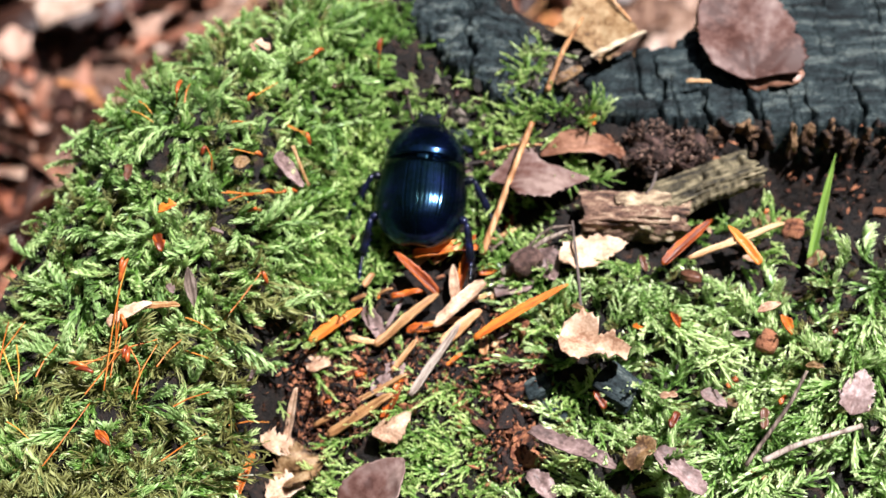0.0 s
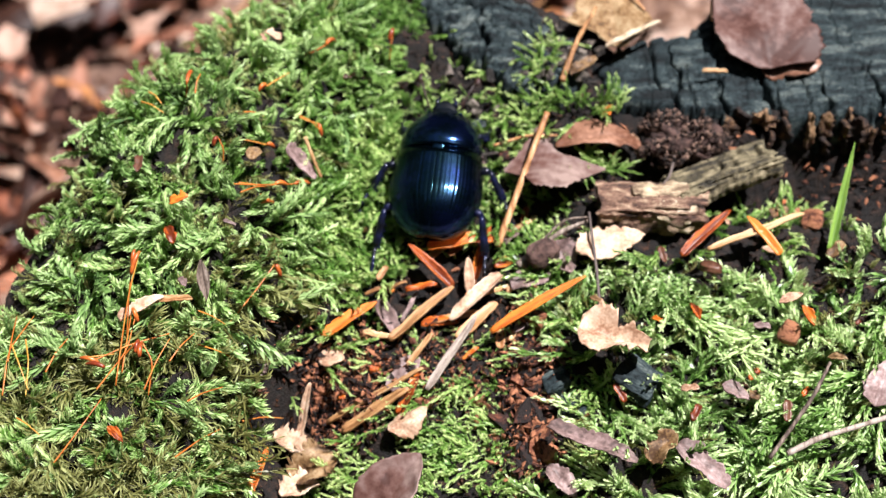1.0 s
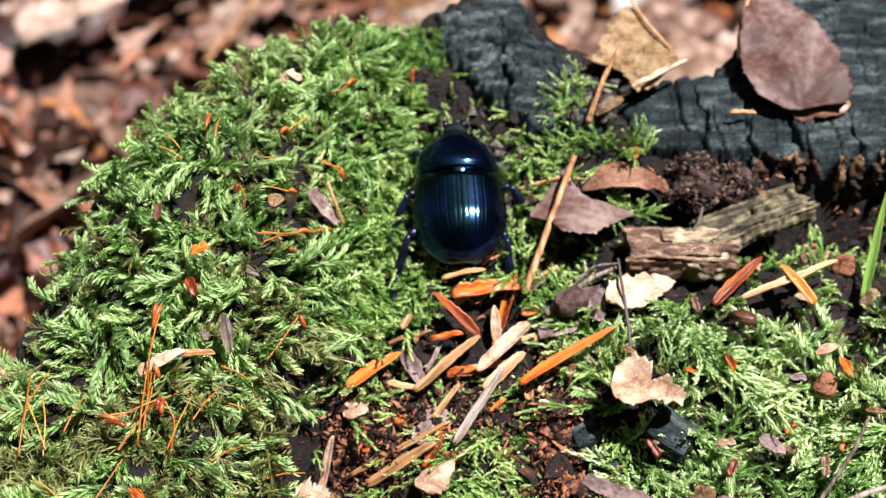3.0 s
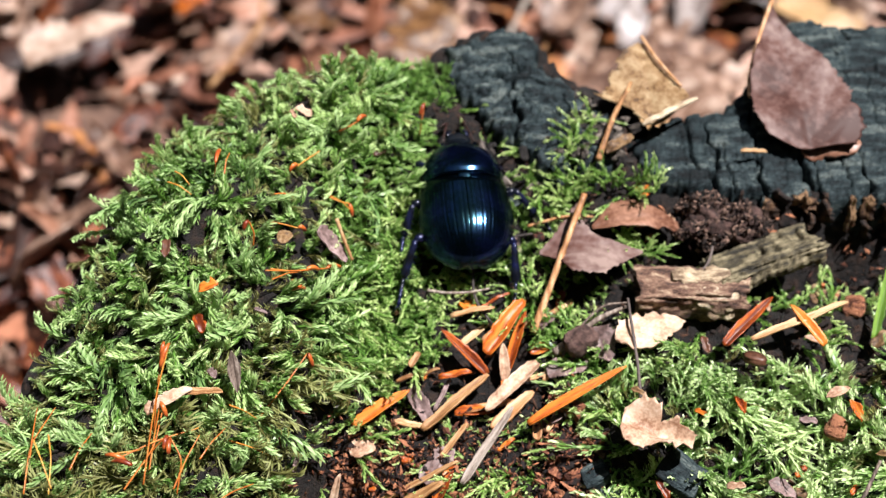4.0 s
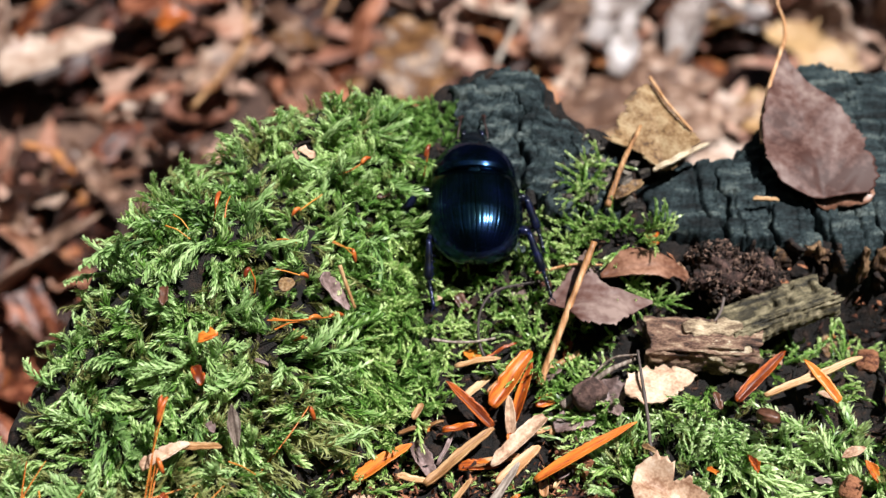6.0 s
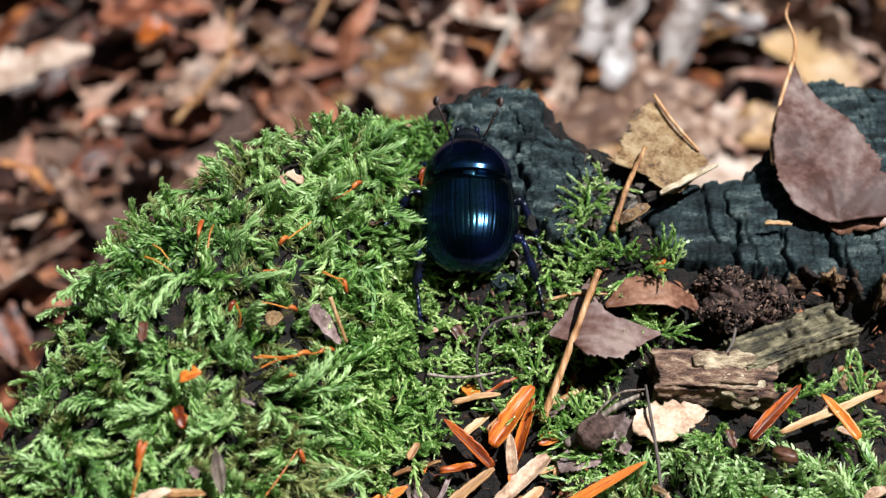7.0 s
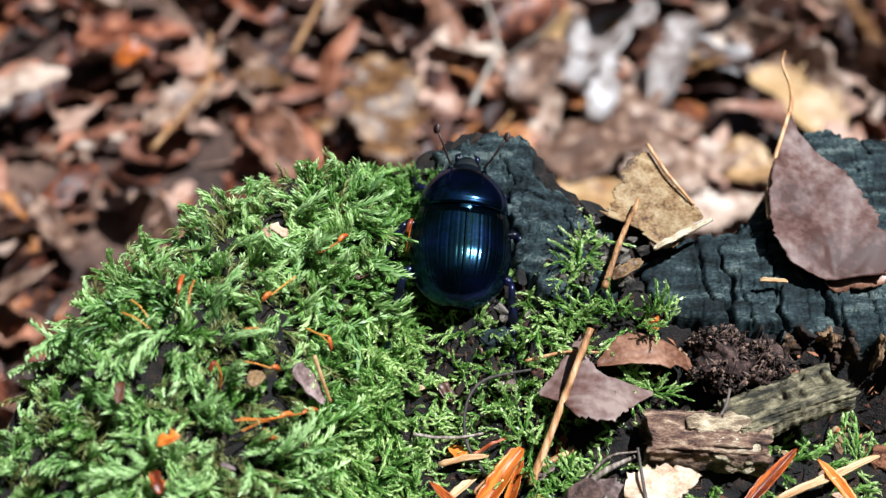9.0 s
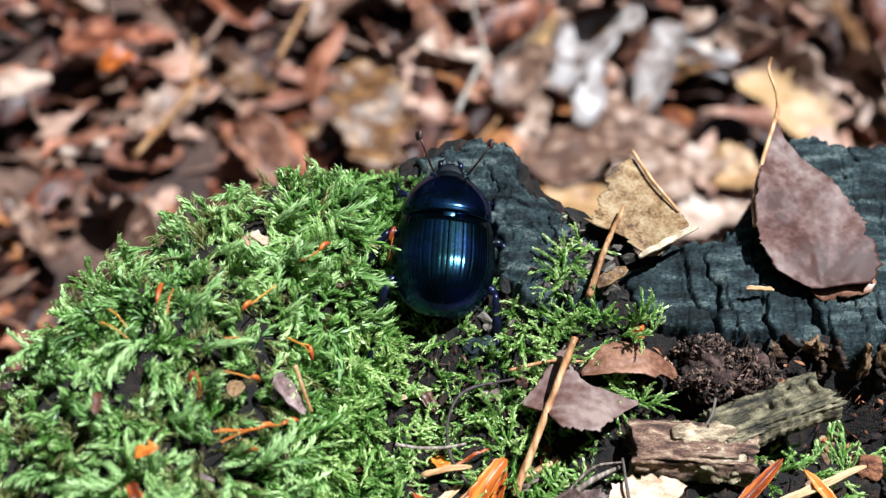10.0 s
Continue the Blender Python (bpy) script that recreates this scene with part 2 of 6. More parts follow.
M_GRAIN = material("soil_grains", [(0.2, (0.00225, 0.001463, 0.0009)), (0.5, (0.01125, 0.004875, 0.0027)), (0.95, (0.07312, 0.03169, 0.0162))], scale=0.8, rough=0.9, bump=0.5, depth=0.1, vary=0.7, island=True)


def add_checks(mat, size, grain, depth, tone):
    """Fine checks of charred wood: cracked cells, sunk and darker in the cracks."""
    t = mat.node_tree
    b = t.nodes["Principled BSDF"]
    co, mp, vo, mr = (t.nodes.new(k) for k in ("ShaderNodeTexCoord", "ShaderNodeMapping", "ShaderNodeTexVoronoi", "ShaderNodeMapRange"))
    mp.inputs["Scale"].default_value = [1000 * g * size for g in grain]
    warp, add = t.nodes.new("ShaderNodeTexNoise"), t.nodes.new("ShaderNodeVectorMath")
    warp.inputs["Scale"].default_value = 1.5
    t.links.new(co.outputs["Object"], mp.inputs["Vector"])
    t.links.new(mp.outputs[0], warp.inputs["Vector"])
    t.links.new(mp.outputs[0], add.inputs[0])
    t.links.new(warp.outputs["Color"], add.inputs[1])
    vo.feature = "DISTANCE_TO_EDGE"
    vo.inputs["Scale"].default_value = 1.0
    t.links.new(add.outputs[0], vo.inputs["Vector"])
    mr.inputs["From Max"].default_value = 0.035
    t.links.new(vo.outputs["Distance"], mr.inputs["Value"])
    old = b.inputs["Normal"].links[0].from_node
    bp = t.nodes.new("ShaderNodeBump")
    bp.inputs["Strength"].default_value, bp.inputs["Distance"].default_value = 0.8, depth * MM
    t.links.new(mr.outputs[0], bp.inputs["Height"])
    t.links.new(old.outputs[0], bp.inputs["Normal"])
    t.links.new(bp.outputs[0], b.inputs["Normal"])
    col = b.inputs["Base Color"].links[0].from_socket
    mx = t.nodes.new("ShaderNodeMix")
    mx.data_type = "RGBA"
    t.links.new(mr.outputs[0], mx.inputs[0])
    mx.inputs[6].default_value = (*tone, 1)
    t.links.new(col, mx.inputs[7])
    t.links.new(mx.outputs[2], b.inputs["Base Color"])


add_checks(M_CHAR, 1.0, (1.9, 0.45, 1.0), 0.05, (0.006, 0.009, 0.010))

# ---- builders: meshes from arrays in millimetres ----
def mesh_from(name, verts, faces, mat, smooth=True, growth_shade=None):
    me = bpy.data.meshes.new(name)
    me.from_pydata((np.asarray(verts, float) * MM).tolist(), [], [tuple(map(int, f)) for f in faces])
    me.materials.append(mat)
    if smooth:
        me.polygons.foreach_set("use_smooth", np.ones(len(me.polygons), bool))
    if growth_shade is not None:
        me.attributes.new("growth_shade", "FLOAT", "POINT").data.foreach_set("value", np.asarray(growth_shade, np.float32))
    me.update()
    return me


def tri_mesh(name, verts, tris, mat, growth_shade=None, smooth=True):
    """A large mesh of triangles from arrays."""
    me = bpy.data.meshes.new(name)
    n = len(tris)
    me.vertices.add(len(verts))
    me.vertices.foreach_set("co", (np.asarray(verts, np.float32) * MM).ravel())
    me.loops.add(3 * n)
    me.loops.foreach_set("vertex_index", np.asarray(tris, np.int32).ravel())
    me.polygons.add(n)
    me.polygons.foreach_set("loop_start", np.arange(0, 3 * n, 3, dtype=np.int32))
    me.polygons.foreach_set("use_smooth", np.full(n, smooth))
    me.materials.append(mat)
    if growth_shade is not None:
        me.attributes.new("growth_shade", "FLOAT", "POINT").data.foreach_set("value", np.asarray(growth_shade, np.float32))
    me.update(calc_edges=True)
    me.validate()
    return me


def part(name, mesh, parent, label=""):
    ob = tagged(new(name, mesh), label)
    ob.parent = parent
    return ob


def at_mm(x, y, z, rx=0, ry=0, rz=0):
    return pose(x * MM, y * MM, z * MM, rx, ry, rz)


def along(p0, p1, roll=0.0):
    """A pose at p0 whose y axis runs to p1 and whose z axis is as upright as it can be, then rolled about y."""
    y = (Vector(p1) - Vector(p0)).normalized()
    x = y.cross(Vector((0, 0, 1)))
    x = x.normalized() if x.length > 1e-4 else Vector((1, 0, 0))
    m = Matrix((x, y, x.cross(y))).transposed().to_4x4()
    return Matrix.Translation(Vector(p0) * MM) @ m @ pose(0, 0, 0, 0, roll, 0)


def grid_faces(nu, nv, closed=False, start=0):
    u, v = np.meshgrid(np.arange(nu - 1), np.arange(nv if closed else nv - 1), indexing="ij")
    a, w = u * nv + v, (v + 1) % nv
    b = u * nv + w
    return (np.stack([a, b, b + nv, a + nv], -1).reshape(-1, 4) + start).tolist()


def tube(path, radii, sides=8, flat=1.0):
    """A closed round bar along a path, with a radius at each point; flat squeezes it."""
    path, radii = np.asarray(path, float), np.asarray(radii, float)
    way = np.gradient(path, axis=0)
    way /= np.linalg.norm(way, axis=1, keepdims=True) + 1e-9
    ref = np.array([0, 0, 1.0]) if abs(way[:, 2]).mean() < 0.8 else np.array([1.0, 0, 0])
    side = np.cross(way, ref)
    side /= np.linalg.norm(side, axis=1, keepdims=True) + 1e-9
    up = np.cross(side, way)
    a = np.linspace(0, 2 * np.pi, sides, endpoint=False)
    ring = path[:, None] + radii[:, None, None] * (np.cos(a)[None, :, None] * side[:, None] + flat * np.sin(a)[None, :, None] * up[:, None])
    n = len(path)
    verts = ring.reshape(-1, 3).tolist() + [path[0].tolist(), path[-1].tolist()]
    faces = grid_faces(n, sides, True)
    faces += [(n * sides, (k + 1) % sides, k) for k in range(sides)]
    faces += [(n * sides + 1, (n - 1) * sides + k, (n - 1) * sides + (k + 1) % sides) for k in range(sides)]
    return np.array(verts), faces


def join(*pieces):
    verts, faces, n = [], [], 0
    for v, f in pieces:
        verts.append(np.asarray(v, float))
        faces += [tuple(int(i) + n for i in face) for face in f]
        n += len(v)
    return np.concatenate(verts), faces


def waves(seed, n=6, reach=1.0):
    """A smooth random function of two variables."""
    r = np.random.RandomState(seed)
    k, ph, am = r.normal(0, reach, (n, 2)), r.uniform(0, 6.28, n), r.uniform(0.4, 1, n)
    return lambda x, y: sum(a * np.sin(p[0] * x + p[1] * y + q) for p, q, a in zip(k, ph, am)) / n ** 0.5


def blade(length, width, profile, curl=0.0, bow=0.0, thick=0.15, nu=22, nv=11, seed=0, ragged=0.06, wavy=0.2, rib=0.12, veins=0.0, other=None, arch=0.0):
    """A leaf or scale along +y with thickness: profile gives its half width along the way, curl lifts its sides, bow its tip."""
    r = np.random.RandomState(seed)
    w = waves(seed + 7, 7, 9.0 / length)
    u = np.linspace(0, 1, nu)
    half = np.interp(u, *zip(*profile)) * width / 2
    half_b = half if other is None else np.interp(u, *zip(*other)) * width / 2
    left, right = half * (1 + ragged * r.normal(0, 1, nu)), half_b * (1 + ragged * r.normal(0, 1, nu))
    v = np.linspace(-1, 1, nv)
    x = np.where(v[None] < 0, left[:, None] * v[None], right[:, None] * v[None])
    y = u[:, None] * length + 0 * x + ragged * width * 0.15 * r.normal(0, 1, (nu, nv)) * (np.abs(v)[None] > 0.85)
    z = curl * (x / width * 2) ** 2 * width / 2 + bow * length * (u[:, None] ** 2) + wavy * w(x, y) + 4 * arch * u[:, None] * (1 - u[:, None]) - rib * np.exp(-(x / (0.04 * width + 0.05)) ** 2)
    if veins:
        z = z - veins * np.exp(-((((y - 0.9 * np.abs(x)) / (length / 9)) % 1 - 0.5) / 0.12) ** 2) * (np.abs(x) < half[:, None] * 0.9)
    top = np.stack([x, y, z + thick / 2], -1).reshape(-1, 3)
    low = top - [0, 0, thick]
    n = nu * nv
    faces = grid_faces(nu, nv) + [f[::-1] for f in grid_faces(nu, nv, start=n)]
    rim = [i for i in range(nv)] + [k * nv + nv - 1 for k in range(1, nu)] + [(nu - 1) * nv + i for i in range(nv - 2, -1, -1)] + [k * nv for k in range(nu - 2, 0, -1)]
    faces += [(a, a + n, b + n, b) for a, b in zip(rim, rim[1:] + rim[:1])]
    return np.concatenate([top, low]), faces


POINTED = [(0, 0.08), (0.15, 0.55), (0.4, 1.0), (0.7, 0.75), (0.9, 0.3), (1, 0.04)]
BROAD = [(0, 0.12), (0.12, 0.8), (0.35, 1.0), (0.65, 0.85), (0.9, 0.4), (1, 0.05)]
SPLINT = [(0, 0.5), (0.1, 0.9), (0.5, 1.0), (0.9, 0.7), (1, 0.2)]
CANOE = [(0, 0.5), (0.06, 0.78), (0.3, 1.0), (0.6, 0.92), (0.85, 0.62), (0.96, 0.25), (1, 0.06)]
HALF = [(0, 0.6), (0.2, 1.0), (0.45, 0.85), (0.5, 0.4), (0.7, 0.6), (1, 0.12)]
TORN = [(0, 0.4), (0.1, 0.75), (0.3, 1.0), (0.55, 0.7), (0.75, 0.95), (0.92, 0.6), (1, 0.3)]

# ---- the lie of the land: heights in millimetres ----
EDGE = [(-60, -110), (-50, -64), (-45, -43), (-39, -25), (-31.5, -8), (-23.5, 0), (-13.5, 5.5), (-2, 8), (5, 13), (12, 12.5),
        (15, 7), (20, 4), (25, 0.5), (30, 2.5), (35, 4), (38.5, 9), (42.5, 16.5), (52, 16), (75, 19), (110, 16), (130, -40), (110, -110)]
GROUND = -68.0


def edge_distance(x, y):
    """Distance to the rim of the stump, positive inside."""
    best = np.full(np.shape(x), 1e9)
    inside = np.zeros(np.shape(x), bool)
    for (ax, ay), (bx, by) in zip(EDGE, EDGE[1:] + EDGE[:1]):
        dx, dy = bx - ax, by - ay
        s = np.clip(((x - ax) * dx + (y - ay) * dy) / (dx * dx + dy * dy), 0, 1)
        best = np.minimum(best, np.hypot(x - ax - s * dx, y - ay - s * dy))
        if dy:
            inside ^= ((ay > y) != (by > y)) & (x < dx * (y - ay) / dy + ax)
    return np.where(inside, best, -best)


def bump(x, y, cx, cy, sx, sy, a):
    return a * np.exp(-((x - cx) / sx) ** 2 - ((y - cy) / sy) ** 2)


def ripple(x, y):
    return 0.5 * np.sin(0.9 * x + 1.3 * np.sin(0.35 * y)) * np.sin(0.8 * y + 0.7) + 0.45 * np.sin(0.37 * x - 0.5 * y + 1) + 0.2 * np.sin(2.1 * x + 1.1 * y)


def mound(x, y):
    """How far a place lies on the tall moss cushion, 0 to 1."""
    rim = np.interp(y, [-70, -46, -39, -33, -22, -14, -7, 4, 10], [-19, -17, -12.5, -10.5, -10.5, -8.5, -5, -4.5, -6])
    return 1 / (1 + np.exp((x - rim) / 1.7))


def low_moss(x, y):
    """The flat feathery moss in front of the log, 0 to 1."""
    front = 1 / (1 + np.exp((y + 27 - 0.02 * (x - 30)) / 1.0))
    left = 1 / (1 + np.exp(-(x - 17 + 0.2 * (y + 30)) / 1.2))
    return front * left


def stump_height(x, y):
    x, y = np.asarray(x, float), np.asarray(y, float)
    h = np.interp(y, [-110, -60, -41, -24, -5, 12, 40], [-20, -6, 2.0, 9.3, 17.2, 20.6, 22])
    h = h + mound(x, y) * np.interp(y, [-70, -50, -38, -28, -15, -5, 6], [13, 11.5, 9, 9.5, 8, 4.5, 4])
    h = h + bump(x, y, -22, -19, 9, 14, 1.5) + bump(x, y, -17, 0, 10, 6, 1.5) + bump(x, y, -8.5, 1.5, 6, 6, 2.2)
    h = h + 2.0 * low_moss(x, y)
    h = h - bump(x, y, -9, -43, 5, 7, 6.0) - bump(x, y, 31, -15.5, 8, 3.0, 4.5) - bump(x, y, 46, -15.5, 9, 4.2, 7.5) - bump(x, y, 27, -10.5, 4, 2, 2.5) - bump(x, y, -1, -7, 4, 6, 2.0)
    h = h + ripple(x, y)
    d = edge_distance(x, y)
    h = h - 6.0 * np.clip(1 - d / 11, 0, 1) ** 2 * mound(x, y) - 5.0 * np.clip(-d, 0, None)
    return np.maximum(h, GROUND - 3)

# ---- the forest floor and the stump ----
def rough_axis(near, far, lo, hi):
    return np.unique(np.concatenate([np.linspace(lo, hi, near), np.sign(np.linspace(-1, 1, 41)) * np.abs(np.linspace(-1, 1, 41)) ** 4 * far]))


def build_floor():
    gx, gy = rough_axis(120, 60000, -400, 400), rough_axis(120, 60000, -250, 500)
    x, y = np.meshgrid(gx, gy, indexing="ij")
    w = waves(3, 8, 0.05)
    z = GROUND + 3.0 * w(x, y) * np.exp(-(np.hypot(x, y) / 600) ** 2)
    me = mesh_from("ground", np.stack([x, y, z], -1).reshape(-1, 3), grid_faces(len(gx), len(gy)), M_EARTH)
    return tagged(new("ground", me), "dark brown forest earth under leaf litter", "ground", kind="structure")


def build_stump():
    x, y = np.meshgrid(np.linspace(-75, 95, 220), np.linspace(-100, 40, 185), indexing="ij")
    w, w2 = waves(11, 9, 1.6), waves(12, 9, 3.2)
    bare = (1 - mound(x, y)) * (1 - low_moss(x, y))
    z = stump_height(x, y) + ((0.35 + 0.2 * bare) * w(x, y) + (0.2 + 0.25 * bare) * w2(x, y)) * (edge_distance(x, y) > -20)
    z = z - 1.8 * np.clip((y + 8.5) / 1.5, 0, 1) * np.clip((x - 23) / 2, 0, 1)  # sunk below the charred slab
    me = mesh_from("stump", np.stack([x, y, z], -1).reshape(-1, 3), grid_faces(220, 185), M_SHADED_SOIL)
    return tagged(new("tree_stump", me), "low rotten tree stump with dark crumbling top overgrown by moss", "tree stump", kind="structure")


def build_sky_block():
    """Unseen ring of wood, far off, open overhead, added to block the low sky."""
    a, h = np.meshgrid(np.linspace(0, 2 * math.pi, 120, endpoint=False), np.linspace(-0.2, 14.0, 24), indexing="ij")
    w = waves(77, 9, 3.0)
    r = 6500 + 500 * w(np.cos(a) * 3 + h * 0.3, np.sin(a) * 3 - h * 0.2)
    z = h * 1000 * (1 + 0.10 * w(np.cos(a) * 5, np.sin(a) * 5))
    v = np.stack([r * np.cos(a), r * np.sin(a), z], -1).transpose(1, 0, 2).reshape(-1, 3)
    me = mesh_from("backdrop", v, grid_faces(24, 120, True), M_SKYBLOCK)
    return tagged(new("backdrop", me), "unseen dark green ring of wood added to block the low sky", "woods", kind="structure")


build_floor()
build_sky_block()
STUMP = build_stump()


def char_slab(outline, seed, label, rise, tilt, rugged, cracks=()):
    """A plate of charred wood with checks across the grain; rise over the stump along the outline's inside."""
    px, py = zip(*outline)
    nx, ny = int((max(px) - min(px)) / 0.145), int((max(py) - min(py)) / 0.145)
    x, y = np.meshgrid(np.linspace(min(px), max(px), nx), np.linspace(min(py), max(py), ny), indexing="ij")
    best, inside = np.full(x.shape, 1e9), np.zeros(x.shape, bool)
    for (ax, ay), (bx, by) in zip(outline, outline[1:] + outline[:1]):
        dx, dy = bx - ax, by - ay
        s = np.clip(((x - ax) * dx + (y - ay) * dy) / (dx * dx + dy * dy), 0, 1)
        best = np.minimum(best, np.hypot(x - ax - s * dx, y - ay - s * dy))
        if dy:
            inside ^= ((ay > y) != (by > y)) & (x < dx * (y - ay) / dy + ax)
    d = np.where(inside, best, -best) + 0.5 * waves(seed, 8, 1.2)(x, y) + 0.3 * waves(seed + 9, 8, 3.5)(x, y)
    cos, sin = math.cos(tilt), math.sin(tilt)
    a, b = x * cos + y * sin, -x * sin + y * cos  # along and across the grain
    wa, wb = waves(seed + 1, 6, 0.5), waves(seed + 2, 6, 0.9)
    z = rise(x, y) + 0.35 * waves(seed + 3, 7, 0.35)(x, y) + 0.015 * np.sin(b * 5 + 1.4 * wa(a, b)) + 0.05 * waves(seed + 4, 8, 4)(x, y)
    for period, wide, deep in ((4.3, 0.12, 1.3), (1.75, 0.09, 0.3)):
        q = a + 0.45 * wb(a, b) + 0.10 * np.sin(b * 1.7) + 0.9 * np.sin(a * 0.55 + 1)
        cell = np.floor(q / period)
        off = np.abs(q - (cell + 0.5) * period)
        length = np.sin(cell * 12.9 + 4 * wa(cell * 3.1, b * 0.22))
        z -= deep * np.exp(-(off / wide) ** 2) * (length > 0.3)
    block = np.floor((a + 0.22 * wb(a, b) + 0.10 * np.sin(b * 1.7)) / 4.3) * 7.1 + np.floor((b + 0.4 * wa(a, b)) / 2.6 + 0.5) * 3.7
    chip = np.abs(waves(seed + 10, 9, 1.7)(x, y))
    z = z + 0.3 * np.sin(block * 12.9898) - rugged * np.clip(0.5 - chip, 0, 1) - 0.35 * rugged * np.abs(waves(seed + 11, 9, 5.0)(x, y))
    for cx, y0, y1, wide, deep in cracks:  # long open cracks from the front edge
        off = x - cx - 0.5 * np.sin(y * 0.9 + cx) - 0.2 * np.sin(y * 2.7)
        z -= deep * np.exp(-(off / (wide * np.clip((y1 - y) / (y1 - y0), 0.05, 1))) ** 2) * (y < y1)
    q = b + 0.4 * wa(a, b)
    z -= 0.4 * np.exp(-((q - np.round(q / 2.6) * 2.6) / 0.07) ** 2) * (wb(a * 0.3, np.round(q / 2.6) * 2.1) > 0.25)
    z = np.where(d > 0, z - 0.9 * np.exp(-d / 0.6), z - 0.9 + 14.0 * np.clip(d, -1.3, 0))
    keep = (d > -1.2).reshape(-1)
    faces = np.array([f for f in grid_faces(nx, ny) if all(keep[i] for i in f)])
    verts = np.stack([x, y, z], -1).reshape(-1, 3)
    root = tagged(new("charred_wood"), label, "charred wood", group="charred wood of the stump")
    # blocks between the long cracks
    mid = verts[faces].mean(1)
    block = sum((mid[:, 0] > cx + 0.5 * np.sin(mid[:, 1] * 0.9 + cx) + 0.2 * np.sin(mid[:, 1] * 2.7)).astype(int) for cx, *_ in cracks)
    for k in range(len(cracks) + 1):
        own = faces[block == k]
        idx = np.unique(own)
        used = np.zeros(nx * ny, int)
        used[idx] = np.arange(len(idx))
        part("charred_block", mesh_from("charred_block", verts[idx], used[own], M_CHAR), root)
    return root


char_slab([(1.8, 9.4), (7.5, 12.5), (11.8, 12.4), (12.4, 6), (18, 3.5), (21, -2), (19, -7), (13, -8), (9, -4), (2.6, 4)], 41,
          "jagged peak of blackened cracked wood on the stump rim", lambda x, y: 20.6 + 0.13 * (y - 4) - 0.05 * (x - 12) + 1.0 * np.exp(-((x - 11) / 4) ** 2), 1.2, 0.75, ((9.4, -8, 9, 0.4, 1.8), (15.6, -8, 3.5, 0.35, 1.6)))
SLAB = char_slab([(22, -3), (25, 0.2), (30, 2), (34.5, 3.5), (38.5, 9), (42.5, 16), (52, 15.5), (75, 18), (76, -14), (50, -10.5), (40, -10), (30, -9.5), (25, -8)], 53,
          "broad slab of blackened weathered wood cracked across the grain", lambda x, y: 17.9 + 0.13 * (y + 4) + 0.015 * (x - 36), 0.06, 0.26, ((41.3, -10.5, -2.5, 0.55, 3.0), (36.4, -10, -4, 0.3, 1.6), (31.2, -9.5, 1.5, 0.3, 1.6), (47.2, -11, -5, 0.35, 1.8), (53, -11, -3, 0.35, 1.8)))

